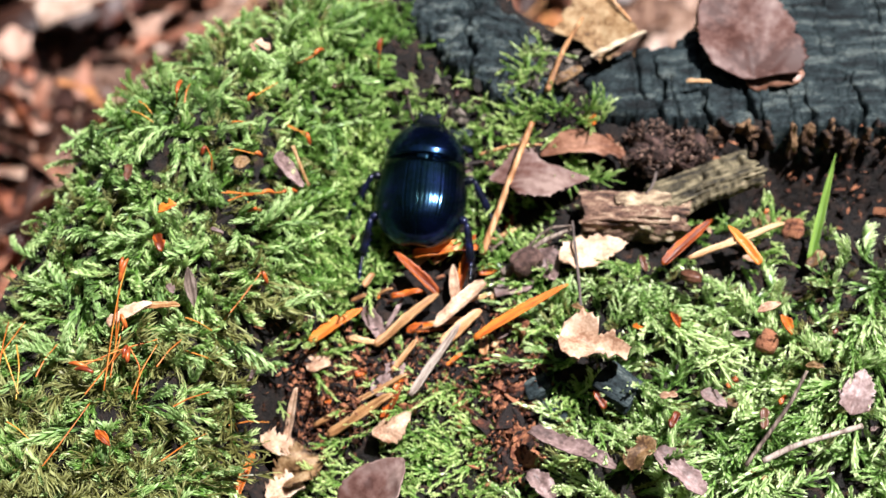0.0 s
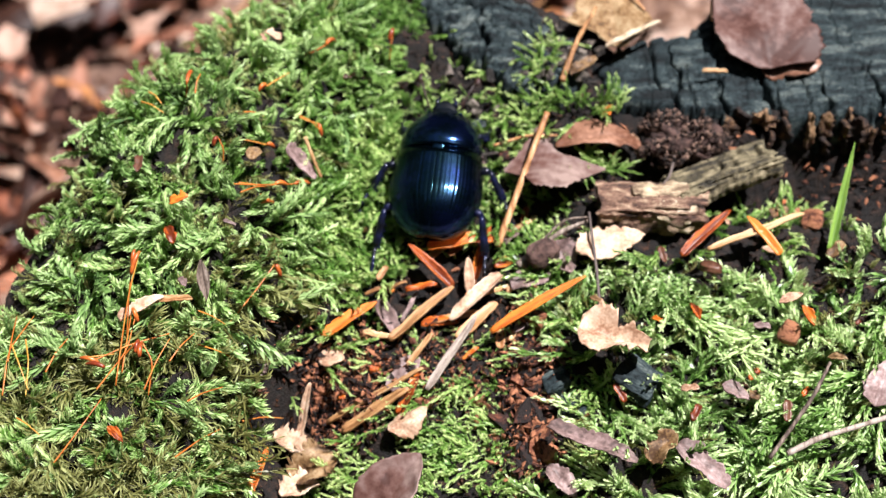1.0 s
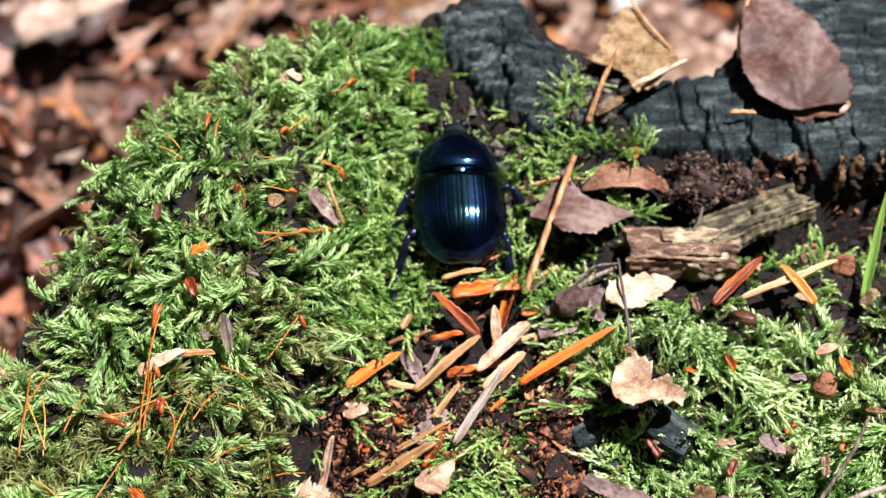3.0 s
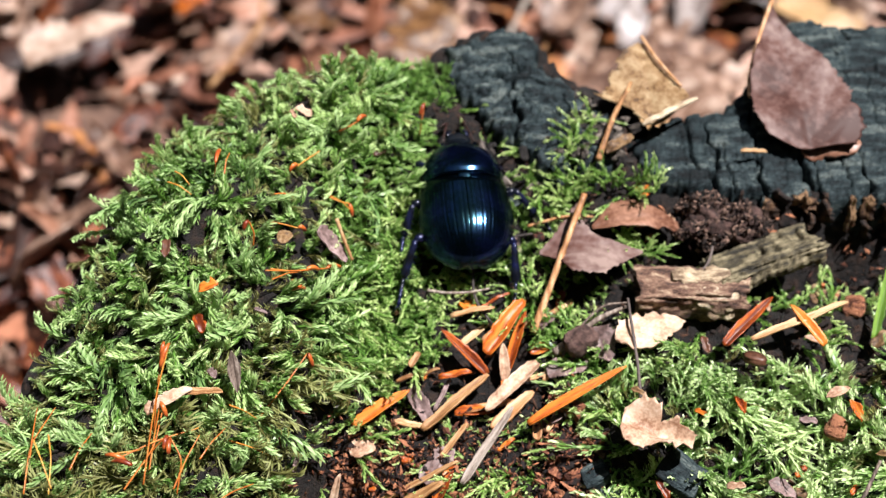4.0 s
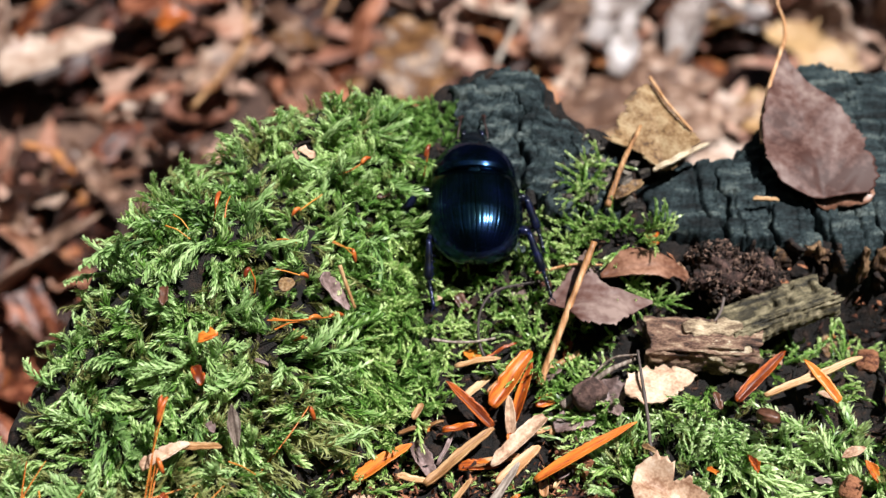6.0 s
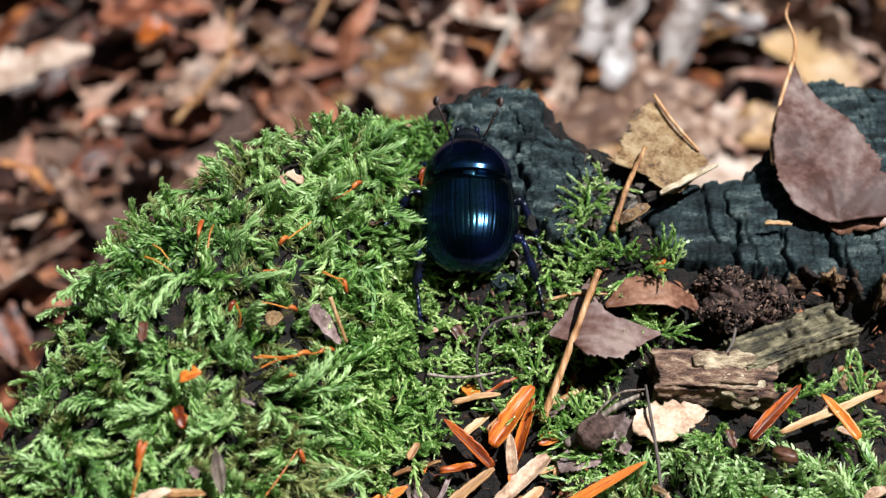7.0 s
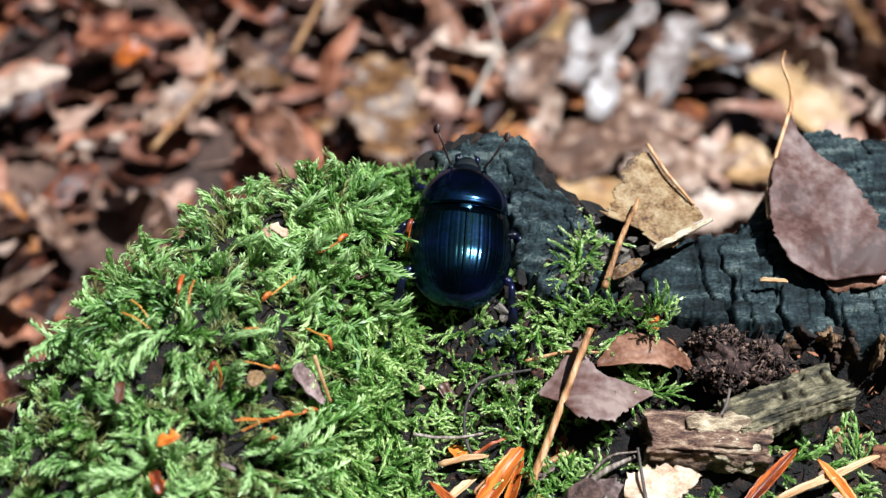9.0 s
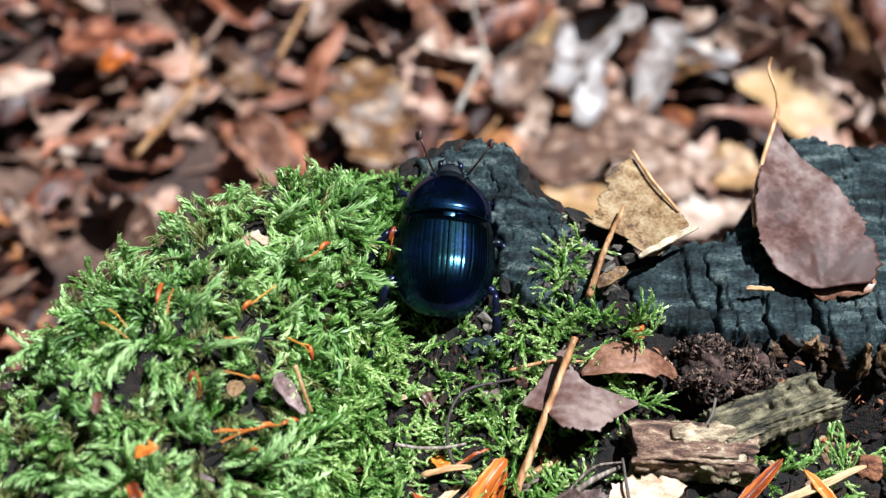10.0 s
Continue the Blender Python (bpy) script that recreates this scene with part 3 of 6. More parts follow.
# ---- moss ----
def shoot(rng, length, leaf, branches, kind):
    """One moss shoot along +z, plaited of overlapping curved leaflets that all hook to one side, its tip curled over.
    Gives points, triangles and the tone from base to tip, natural paleness and imitated light together."""
    wide, spread, dense, core, hook, curl = {"curly": (0.140, 0.80, 0.125, 0.20, 0.46, 0.44), "scaly": (0.19, 0.66, 0.20, 0.17, 0.22, 0.10),
                                             "old": (0.070, 0.75, 0.150, 0.10, 0.50, 0.20)}[kind]
    verts, tris, grow = [], [], []

    def twig(p, d, span, size, g0, g1, bend):
        turn = rng.uniform(0, 6.28)
        step = leaf * dense
        n = max(int(span / step), 6)
        spine = [(p, 0)]
        c = np.append(bend[:2], -0.15)
        c = c / (np.linalg.norm(c) + 1e-6)
        for k in range(n):
            f = k / n
            d = d + bend * (0.35 + 2.2 * f * f) * step
            d = d / np.linalg.norm(d)
            p = p + d * step
            spine.append((p, f))
            turn += 2.4
            ref = np.array([1.0, 0, 0]) if abs(d[0]) < 0.8 else np.array([0, 1.0, 0])
            q = np.cross(d, ref)
            q /= np.linalg.norm(q)
            o = math.cos(turn) * q + math.sin(turn) * np.cross(d, q)
            side = np.cross(d, o)
            sz = size * (0.65 + 0.35 * min(1, 4 * f)) * (1.0 - 0.45 * f ** 4) * rng.uniform(0.85, 1.2)
            sp = spread * (1 - 0.35 * f) * rng.uniform(0.75, 1.2)
            root = p + o * core * size * 0.6
            skew = side * rng.normal(0, 0.10) * sz

            def along_leaf(u):
                return root + (d * 0.95 * u + o * sp * (u - 0.5 * u * u) + c * hook * u * u) * sz + skew * u * u
            i = len(verts)
            m, h = along_leaf(0.38), along_leaf(0.74)
            verts.extend([root, m + side * wide * sz - o * 0.05 * sz, m - side * wide * sz - o * 0.05 * sz, h + side * wide * 0.62 * sz, h - side * wide * 0.62 * sz, along_leaf(1.0)])
            tris.extend([(i, i + 1, i + 2), (i + 1, i + 3, i + 2), (i + 2, i + 3, i + 4), (i + 3, i + 5, i + 4)])
            # leaflet roots dark and ends pale, partly painted shade between the leaflets
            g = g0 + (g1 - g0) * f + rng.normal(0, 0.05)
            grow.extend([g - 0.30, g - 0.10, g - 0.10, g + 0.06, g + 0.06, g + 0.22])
        knots = spine[:: max(1, len(spine) // 6)] + [spine[-1]]
        i = len(verts)
        for p, f in knots:
            for a in range(4):
                r = core * size * (1 - 0.55 * f ** 2)
                verts.append(p + r * np.array([math.cos(a * 1.5708), math.sin(a * 1.5708), 0]) if abs(d[2]) > 0.6 else p + r * np.array([0, math.cos(a * 1.5708), math.sin(a * 1.5708)]))
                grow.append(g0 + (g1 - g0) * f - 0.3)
        for k in range(len(knots) - 1):
            for a in range(4):
                q, w = i + k * 4 + a, i + k * 4 + (a + 1) % 4
                tris.extend([(q, w, w + 4), (q, w + 4, q + 4)])
        return spine

    a = rng.uniform(0, 6.28)
    bend = np.array([math.cos(a), math.sin(a), 0]) * curl * rng.uniform(0.6, 1.5)
    way = np.array([0, 0, 1.0]) + rng.normal(0, 0.06, 3)
    spine = twig(np.zeros(3), way / np.linalg.norm(way), length, leaf, 0.0, 0.85, bend)
    for j in range(branches):
        f = 0.12 + 0.68 * (j + rng.uniform(0, 0.6)) / branches
        q, _ = spine[int(f * (len(spine) - 1))]
        flat = kind == "scaly"
        a = ((0.0 if j % 2 else math.pi) + rng.normal(0, 0.25)) if flat else rng.uniform(0, 6.28)
        out = np.array([math.cos(a), math.sin(a), 0]) * rng.uniform(0.55, 0.9)
        d = np.array([0, 0, 0.85]) + bend * f * length * 0.6 + out
        span = length * (0.40 * (1.15 - f) + 0.10) * rng.uniform(0.75, 1.2)
        twig(q, d / np.linalg.norm(d), span, leaf * 0.88, 0.15 + 0.4 * f, 0.85, bend * 0.7 - out * 0.12)
    return np.array(verts), np.array(tris), np.array(grow)


def moss_carpet(name, mat, label, places, kind, seed, leaf, lengths, branches):
    """Shoots set into the stump's top at the given places: x, y, lean direction, lean, size."""
    rng = np.random.RandomState(seed)
    kinds = [shoot(rng, rng.uniform(*lengths), leaf, rng.randint(*branches), kind) for _ in range(16)]
    planar = kind == "scaly"
    allv, allt, allg, n = [], [], [], 0
    for x, y, z, ax, ay, lean, size in places:
        v, t, g = kinds[rng.randint(len(kinds))]
        d = np.array([ax * lean, ay * lean, 1.0])
        d /= np.linalg.norm(d)
        flat = np.cross(d, [0, 0, 1.0])
        flat = flat / np.linalg.norm(flat) if np.linalg.norm(flat) > 0.05 else np.array([1.0, 0, 0])
        b = np.cross(d, flat)
        sp = rng.normal(0, 0.35) if planar else rng.uniform(0, 6.28)
        ex, ey = math.cos(sp) * flat + math.sin(sp) * b, -math.sin(sp) * flat + math.cos(sp) * b
        w = v * size
        sag = 0.045 * (w[:, 2:3] ** 2) * np.array([[ax, ay, -0.45]]) * min(lean, 1.0)
        allv.append(w[:, :1] * ex + w[:, 1:2] * ey + w[:, 2:] * d + sag + [x, y, z])
        allt.append(t + n)
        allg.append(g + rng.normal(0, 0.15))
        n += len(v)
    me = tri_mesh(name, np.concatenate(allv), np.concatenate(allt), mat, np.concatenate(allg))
    return tagged(new(name, me), label, "moss", kind="stuff")


def slope(x, y):
    e = 1.5
    return (stump_height(x + e, y) - stump_height(x - e, y)) / (2 * e), (stump_height(x, y + e) - stump_height(x, y - e)) / (2 * e)


def moss_places(seed, count, box, weight, sink, swirl, lean, size, mess=0.6):
    rng = np.random.RandomState(seed)
    x, y = rng.uniform(box[0], box[1], count), rng.uniform(box[2], box[3], count)
    keep = rng.uniform(0, 1, count) < weight(x, y)
    x, y = x[keep], y[keep]
    gx, gy = slope(x, y)
    gx, gy = np.clip(gx, -1.8, 1.8), np.clip(gy, -1.8, 1.8)
    w1, w2 = waves(seed + 5, 7, 0.16), waves(seed + 6, 7, 0.16)
    ax, ay = -gx + swirl * w1(x, y) + rng.normal(0, mess, len(x)), -gy + swirl * w2(x, y) + rng.normal(0, mess, len(x))
    z = stump_height(x, y) - sink
    s = rng.uniform(*size, len(x))
    return list(zip(x, y, z, ax, ay, np.full(len(x), lean), s))


def over_path(q):
    """Whether a shoot would lean over the beetle's way."""
    d = np.array([q[3] * q[5], q[4] * q[5], 1.0])
    tip = np.array(q[:3]) + d / np.linalg.norm(d) * 7.5 * q[6]
    return tip[0] > -1.7 and -27 < tip[1] < 8.5


def over_pit(q):
    """Whether a shoot would lean over the dark hole beside the cushion."""
    d = np.array([q[3] * q[5], q[4] * q[5], 1.0])
    tip = np.array(q[:3]) + d / np.linalg.norm(d) * 6.0 * q[6]
    return tip[0] > np.interp(tip[1], [-60, -50, -44, -40, -36, -32], [-7.5, -12.6, -13.6, -12.2, -8.8, 5])


def on_pile(q):
    """Whether a shoot would cover the bud scales and splinters in the hollow."""
    d = np.array([q[3] * q[5], q[4] * q[5], 1.0])
    x, y = np.array(q[:2]) + (d / np.linalg.norm(d))[:2] * 4.0
    return ((x - 7) / 6.0) ** 2 + ((y + 29.5) / 3.8) ** 2 < 1 or 11 < x < 17 and -44 < y < -33


def over_wood(q):
    """Whether a shoot would lean over the broken wood behind the feathery moss."""
    d = np.array([q[3] * q[5], q[4] * q[5], 1.0])
    x, y = np.array(q[:2]) + (d / np.linalg.norm(d))[:2] * 7.5 * q[6]
    return y > -25.5 and 19 < x < 44


def tall_weight(x, y):
    d = edge_distance(x, y)
    return np.clip((mound(x, y) - 0.25) * 2.2, 0, 1) * (d > 3.2) * np.where(y < -60, 0.35, 1) * np.where(x < -47, 0.3, 1)


ON_TOP = [q for q in moss_places(21, 5400, (-58, 6, -75, 14), tall_weight, 0.9, 0.9, 0.9, (0.68, 1.12), 1.2) if not over_path(q) and not over_pit(q)]
ON_TOP = [(*q[:6], q[6] * (0.85 if edge_distance(np.array(q[0]), np.array(q[1])) < 7 else 1)) for q in ON_TOP]
OLD_CORNER = [q for k, q in enumerate(ON_TOP) if k % 2 == 0 and q[1] < -33 + 0.45 * (q[0] + 20)]  # the withered front corner of the cushion
FRESH = [q for k, q in enumerate(ON_TOP) if not (k % 4 == 0 and q[1] < -33 + 0.45 * (q[0] + 20))]
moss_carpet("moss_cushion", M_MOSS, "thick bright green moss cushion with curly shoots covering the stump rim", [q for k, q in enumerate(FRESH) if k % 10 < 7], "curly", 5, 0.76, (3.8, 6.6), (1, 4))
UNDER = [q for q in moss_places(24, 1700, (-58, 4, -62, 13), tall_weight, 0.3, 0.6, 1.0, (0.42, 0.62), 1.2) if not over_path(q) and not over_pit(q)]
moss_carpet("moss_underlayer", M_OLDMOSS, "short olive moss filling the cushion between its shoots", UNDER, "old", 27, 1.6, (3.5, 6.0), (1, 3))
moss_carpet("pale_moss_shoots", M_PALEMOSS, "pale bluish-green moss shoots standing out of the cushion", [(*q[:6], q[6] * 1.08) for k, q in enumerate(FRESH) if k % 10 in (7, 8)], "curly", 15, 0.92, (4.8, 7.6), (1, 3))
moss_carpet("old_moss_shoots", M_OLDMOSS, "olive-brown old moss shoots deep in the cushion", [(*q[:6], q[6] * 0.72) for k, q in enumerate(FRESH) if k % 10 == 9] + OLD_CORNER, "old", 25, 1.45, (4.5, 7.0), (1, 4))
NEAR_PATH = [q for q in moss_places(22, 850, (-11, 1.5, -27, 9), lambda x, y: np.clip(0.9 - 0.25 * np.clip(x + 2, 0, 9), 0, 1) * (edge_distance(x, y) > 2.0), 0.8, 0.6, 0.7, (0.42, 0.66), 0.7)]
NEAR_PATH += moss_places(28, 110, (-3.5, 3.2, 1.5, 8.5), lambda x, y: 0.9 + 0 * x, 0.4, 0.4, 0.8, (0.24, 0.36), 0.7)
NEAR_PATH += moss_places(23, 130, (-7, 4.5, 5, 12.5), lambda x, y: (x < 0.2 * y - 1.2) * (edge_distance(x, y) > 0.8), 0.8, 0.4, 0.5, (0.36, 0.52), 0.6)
moss_carpet("short_moss", M_SHADEMOSS, "short dense green moss along the cushion's inner edge", NEAR_PATH, "curly", 16, 1.1, (4.2, 6.5), (1, 4))
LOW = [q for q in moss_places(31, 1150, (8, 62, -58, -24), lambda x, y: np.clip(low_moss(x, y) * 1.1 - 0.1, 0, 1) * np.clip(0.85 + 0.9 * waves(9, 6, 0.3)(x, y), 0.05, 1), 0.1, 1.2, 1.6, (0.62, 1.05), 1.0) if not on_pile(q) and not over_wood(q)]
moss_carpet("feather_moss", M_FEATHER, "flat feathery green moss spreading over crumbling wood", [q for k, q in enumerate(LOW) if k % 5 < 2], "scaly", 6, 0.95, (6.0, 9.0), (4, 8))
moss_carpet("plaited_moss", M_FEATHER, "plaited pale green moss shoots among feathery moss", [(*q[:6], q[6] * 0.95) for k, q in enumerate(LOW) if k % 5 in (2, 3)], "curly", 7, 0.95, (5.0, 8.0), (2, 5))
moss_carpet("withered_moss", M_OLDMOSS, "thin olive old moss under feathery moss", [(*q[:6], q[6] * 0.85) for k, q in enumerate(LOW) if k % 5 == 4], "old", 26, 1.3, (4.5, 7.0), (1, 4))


def patch_weight(x, y):
    spots = bump(x, y, 4, -47, 11, 5, 1.8) + bump(x, y, 5, -39, 4, 3, 0.9) + bump(x, y, 17, -29, 4, 5, 0.9) + bump(x, y, 9, -33.5, 6, 2.5, 0.7) + bump(x, y, 8, -37, 3, 6, 0.7) + bump(x, y, 14, -21, 3, 2, 0.5) + bump(x, y, 2, -15, 10, 9, 1.3) + bump(x, y, -7, -24, 3, 7, 1.0)
    spots = spots + bump(x, y, 20.5, -44, 3, 7, 0.9) + bump(x, y, 10, -47, 4, 3, 0.8) + bump(x, y, 9, -19, 7, 5, 0.9) + bump(x, y, 11, -11, 5, 3.5, 0.7) + bump(x, y, 24, -17, 3, 2, 0.7) + bump(x, y, 40, -20, 5, 2.5, 0.6) + bump(x, y, 30, -24.5, 9, 1.5, 0.6) + bump(x, y, 15.5, -9, 2.5, 2, 0.9) + bump(x, y, 42, -18, 3, 2, 0.25) + bump(x, y, 27, -16, 2, 1.5, 0.6) + bump(x, y, 12, -31, 6, 4, 0.5) + bump(x, y, 9, -41, 5, 4, 0.5) + bump(x, y, 19, -24, 3, 2, 0.6) + bump(x, y, -1, -31, 3, 3, 0.5)
    return np.clip(spots, 0, 1) * (1 - mound(x, y))


def under_leaf(q):
    """Whether a shoot stands below one of the dead leaves beside the needle."""
    return ((q[0] - 17) / 7) ** 2 + ((q[1] + 16.3) / 5.5) ** 2 < 1 or ((q[0] - 22) / 6) ** 2 + ((q[1] + 12.8) / 3.5) ** 2 < 1


TUFTS = [(*q[:6], q[6] * (0.72 if abs(q[0] - 4.3) < 5.2 and -26 < q[1] < 8 else 0.62 if under_leaf(q) else 0.55 if ((q[0] - 7) / 9) ** 2 + ((q[1] + 29) / 7) ** 2 < 1 else 0.8 if q[1] < -38 else 1)) for q in moss_places(37, 4300, (-12, 50, -56, 2), patch_weight, 0.6, 1.0, 1.2, (0.5, 0.9)) if not on_pile(q)]
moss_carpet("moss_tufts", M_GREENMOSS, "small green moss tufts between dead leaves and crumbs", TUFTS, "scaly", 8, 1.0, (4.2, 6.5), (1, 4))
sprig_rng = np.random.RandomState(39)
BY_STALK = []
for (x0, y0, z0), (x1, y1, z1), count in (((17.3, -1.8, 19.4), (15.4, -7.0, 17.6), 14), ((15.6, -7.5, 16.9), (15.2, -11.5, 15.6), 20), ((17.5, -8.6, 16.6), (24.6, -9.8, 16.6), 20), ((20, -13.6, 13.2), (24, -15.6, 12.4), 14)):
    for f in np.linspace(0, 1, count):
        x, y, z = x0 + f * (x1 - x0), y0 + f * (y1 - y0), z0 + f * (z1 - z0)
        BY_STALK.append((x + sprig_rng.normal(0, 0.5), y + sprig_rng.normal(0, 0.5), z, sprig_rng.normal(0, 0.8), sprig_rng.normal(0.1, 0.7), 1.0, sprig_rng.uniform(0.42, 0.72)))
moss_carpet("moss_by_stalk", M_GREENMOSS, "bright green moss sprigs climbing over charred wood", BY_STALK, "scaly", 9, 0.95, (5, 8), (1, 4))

# ---- the beetle: +y ahead, +z up, origin on its underside ----
def ellipsoid(cx, cy, cz, rx, ry, rz, nu=14, nv=18):
    a, b = np.linspace(0.02, math.pi - 0.02, nu), np.linspace(0, 2 * math.pi, nv, endpoint=False)
    a, b = np.meshgrid(a, b, indexing="ij")
    v = np.stack([cx + rx * np.sin(a) * np.cos(b), cy + ry * np.cos(a), cz + rz * np.sin(a) * np.sin(b)], -1).reshape(-1, 3)
    n = len(v)
    v = np.concatenate([v, [[cx, cy + ry, cz], [cx, cy - ry, cz]]])
    f = grid_faces(nu, nv, True) + [(n, (k + 1) % nv, k) for k in range(nv)] + [(n + 1, n - nv + k, n - nv + (k + 1) % nv) for k in range(nv)]
    return v, [tuple(g[::-1]) for g in f]


def wing_case(side):
    """One elytron with its long grooves: a quarter dome from the seam to the flank."""
    nu, nv = 50, 150
    u, v = np.meshgrid(np.linspace(0, 1, nu), np.linspace(0, 1, nv), indexing="ij")
    y = 3.5 - 10.1 * u
    s = np.clip((y + 6.6) / 10.1, 0, 1)
    half = 5.02 * np.sqrt(np.clip(1 - (np.clip((0.60 - s) / 0.60, 0, 1)) ** 2.35, 0, 1)) * np.interp(s, [0, 0.6, 0.85, 1], [1, 1, 0.965, 0.90])
    high = 1.9 + 3.55 * np.sqrt(np.clip(1 - (np.clip((0.56 - s) / 0.56, 0, 1)) ** 2.3, 0, 1)) * np.interp(s, [0, 0.5, 0.9, 1], [1, 1, 0.93, 0.74])
    a = v * math.radians(104)
    groove = 1 - 0.0052 * (0.75 + 0.5 * np.sin(np.round(v * 19.5) * 2.7)) * np.exp(-((v * 19.5 - np.round(v * 19.5)) / 0.22) ** 2) * (v > 0.03) * (v < 0.86) * np.clip(s * 5, 0, 1) * np.clip((1 - s) * 14, 0, 1)
    groove *= 1 - 0.0022 * np.exp(-((v - 0.0) / 0.012) ** 2)
    x = side * half * np.sin(a) ** 0.92 * groove
    z = 1.9 + (high - 1.9) * np.cos(a) * groove
    top = np.stack([x + side * 0.004, y, z], -1).reshape(-1, 3)
    low = np.stack([x * 0.955, y * 0.985, z - 0.16], -1).reshape(-1, 3)
    n = nu * nv
    faces = grid_faces(nu, nv) + [f[::-1] for f in grid_faces(nu, nv, start=n)]
    rim = [i for i in range(nv)] + [k * nv + nv - 1 for k in range(1, nu)] + [(nu - 1) * nv + i for i in range(nv - 2, -1, -1)] + [k * nv for k in range(nu - 2, 0, -1)]
    faces += [(p, p + n, q + n, q) for p, q in zip(rim, rim[1:] + rim[:1])]
    faces = faces if side > 0 else [f[::-1] for f in faces]
    return np.concatenate([top, low]), faces


def shield():
    """The pronotum: a broad smooth dome with a raised rim."""
    nu, nv = 36, 60
    u, v = np.meshgrid(np.linspace(0, 1, nu), np.linspace(-1, 1, nv), indexing="ij")
    y = 3.62 + 4.5 * u
    half = 4.48 * (1 - 0.50 * np.clip((u - 0.15) / 0.85, 0, 1) ** 2.0) * (1 - 0.035 * np.clip(1 - u / 0.12, 0, 1))
    high = 3.45 - 1.9 * np.clip((u - 0.12) / 0.88, 0, 1) ** 1.9 - 0.4 * np.clip(1 - u / 0.1, 0, 1) ** 2
    a = v * math.radians(101)
    x = half * np.sign(np.sin(a)) * np.abs(np.sin(a)) ** 0.9
    z = 1.75 + high * np.cos(a)
    z = z + 0.10 * (np.exp(-((u - 0.02) / 0.03) ** 2) + np.exp(-((np.abs(v) - 0.98) / 0.03) ** 2)) - 0.05 * np.exp(-((u - 0.09) / 0.03) ** 2)
    y = y + 0.35 * np.abs(v) ** 2 * u - 0.25 * (1 - v ** 2) * (1 - u)
    top = np.stack([x, y, z], -1).reshape(-1, 3)
    low = np.stack([x * 0.93, y, np.maximum(z - 0.35, 1.0)], -1).reshape(-1, 3)
    n = nu * nv
    faces = [f[::-1] for f in grid_faces(nu, nv)] + grid_faces(nu, nv, start=n)
    rim = [i for i in range(nv)] + [k * nv + nv - 1 for k in range(1, nu)] + [(nu - 1) * nv + i for i in range(nv - 2, -1, -1)] + [k * nv for k in range(nu - 2, 0, -1)]
    faces += [(q, q + n, p + n, p) for p, q in zip(rim, rim[1:] + rim[:1])]
    return np.concatenate([top, low]), faces


def limb(parent, hip, knee, ankle, toe, side, rng):
    """A leg as thigh > shin, foot; the shin has teeth, the foot five joints and claws."""
    hip, knee, ankle, toe = (np.array([side * p[0], p[1], p[2]], float) for p in (hip, knee, ankle, toe))
    o = hip
    s = np.linspace(0, 1, 9)[:, None]
    leg = part("leg", mesh_from("leg", *tube(hip + (knee - hip) * s - o, 0.62 * np.interp(s[:, 0], [0, 0.15, 0.5, 0.9, 1], [0.5, 0.9, 1.0, 0.75, 0.45]), 10), M_LEG), parent)
    leg.location = Vector(o) * MM
    shin = tube(knee + (ankle - knee) * s - o, 0.46 * np.interp(s[:, 0], [0, 0.1, 0.6, 0.93, 1], [0.55, 0.7, 0.95, 1.15, 0.7]), 8, 0.75)
    way = (ankle - knee) / np.linalg.norm(ankle - knee)
    out = np.cross(way, [0, 0, 1.0])
    out = out / (np.linalg.norm(out) + 1e-6) * side
    teeth = [tube([knee + (ankle - knee) * q - o, knee + (ankle - knee) * (q + 0.07) + out * 0.75 - o], [0.16, 0.02], 5) for q in (0.35, 0.5, 0.65, 0.8, 0.95)]
    hairs = []
    for q in np.linspace(0.15, 1, 12):
        p = knee + (ankle - knee) * q
        d = rng.normal(0, 1, 3)
        d = d / np.linalg.norm(d) + way * 0.6
        hairs.append(tube([p - o, p + d * 0.65 - o], [0.03, 0.008], 4))
    part("shin", mesh_from("shin", *shin, M_LEG), leg)
    for tooth in teeth:
        part("spine", mesh_from("spine", *tooth, M_LEG), leg)
    tagged(part("bristles", mesh_from("bristles", *join(*hairs), M_LEG), leg), kind="stuff")
    k = np.linspace(0, 1, 21)
    path = ankle + (toe - ankle) * k[:, None] + np.array([0, 0, 0.25]) * np.sin(k * math.pi)[:, None] - o
    foot = tube(path, 0.17 + 0.07 * np.abs(np.sin(k * 5 * math.pi)), 7)
    d = (toe - ankle) / np.linalg.norm(toe - ankle)
    w = np.cross(d, [0, 0, 1.0])
    claws = [tube([toe - o, toe + d * 0.4 + w * q * 0.3 - o, toe + d * 0.6 + w * q * 0.35 - np.array([0, 0, 0.3]) - o], [0.08, 0.06, 0.01], 5) for q in (-1, 1)]
    part("foot", mesh_from("foot", *join(foot, *claws), M_LEG), leg)
    return leg


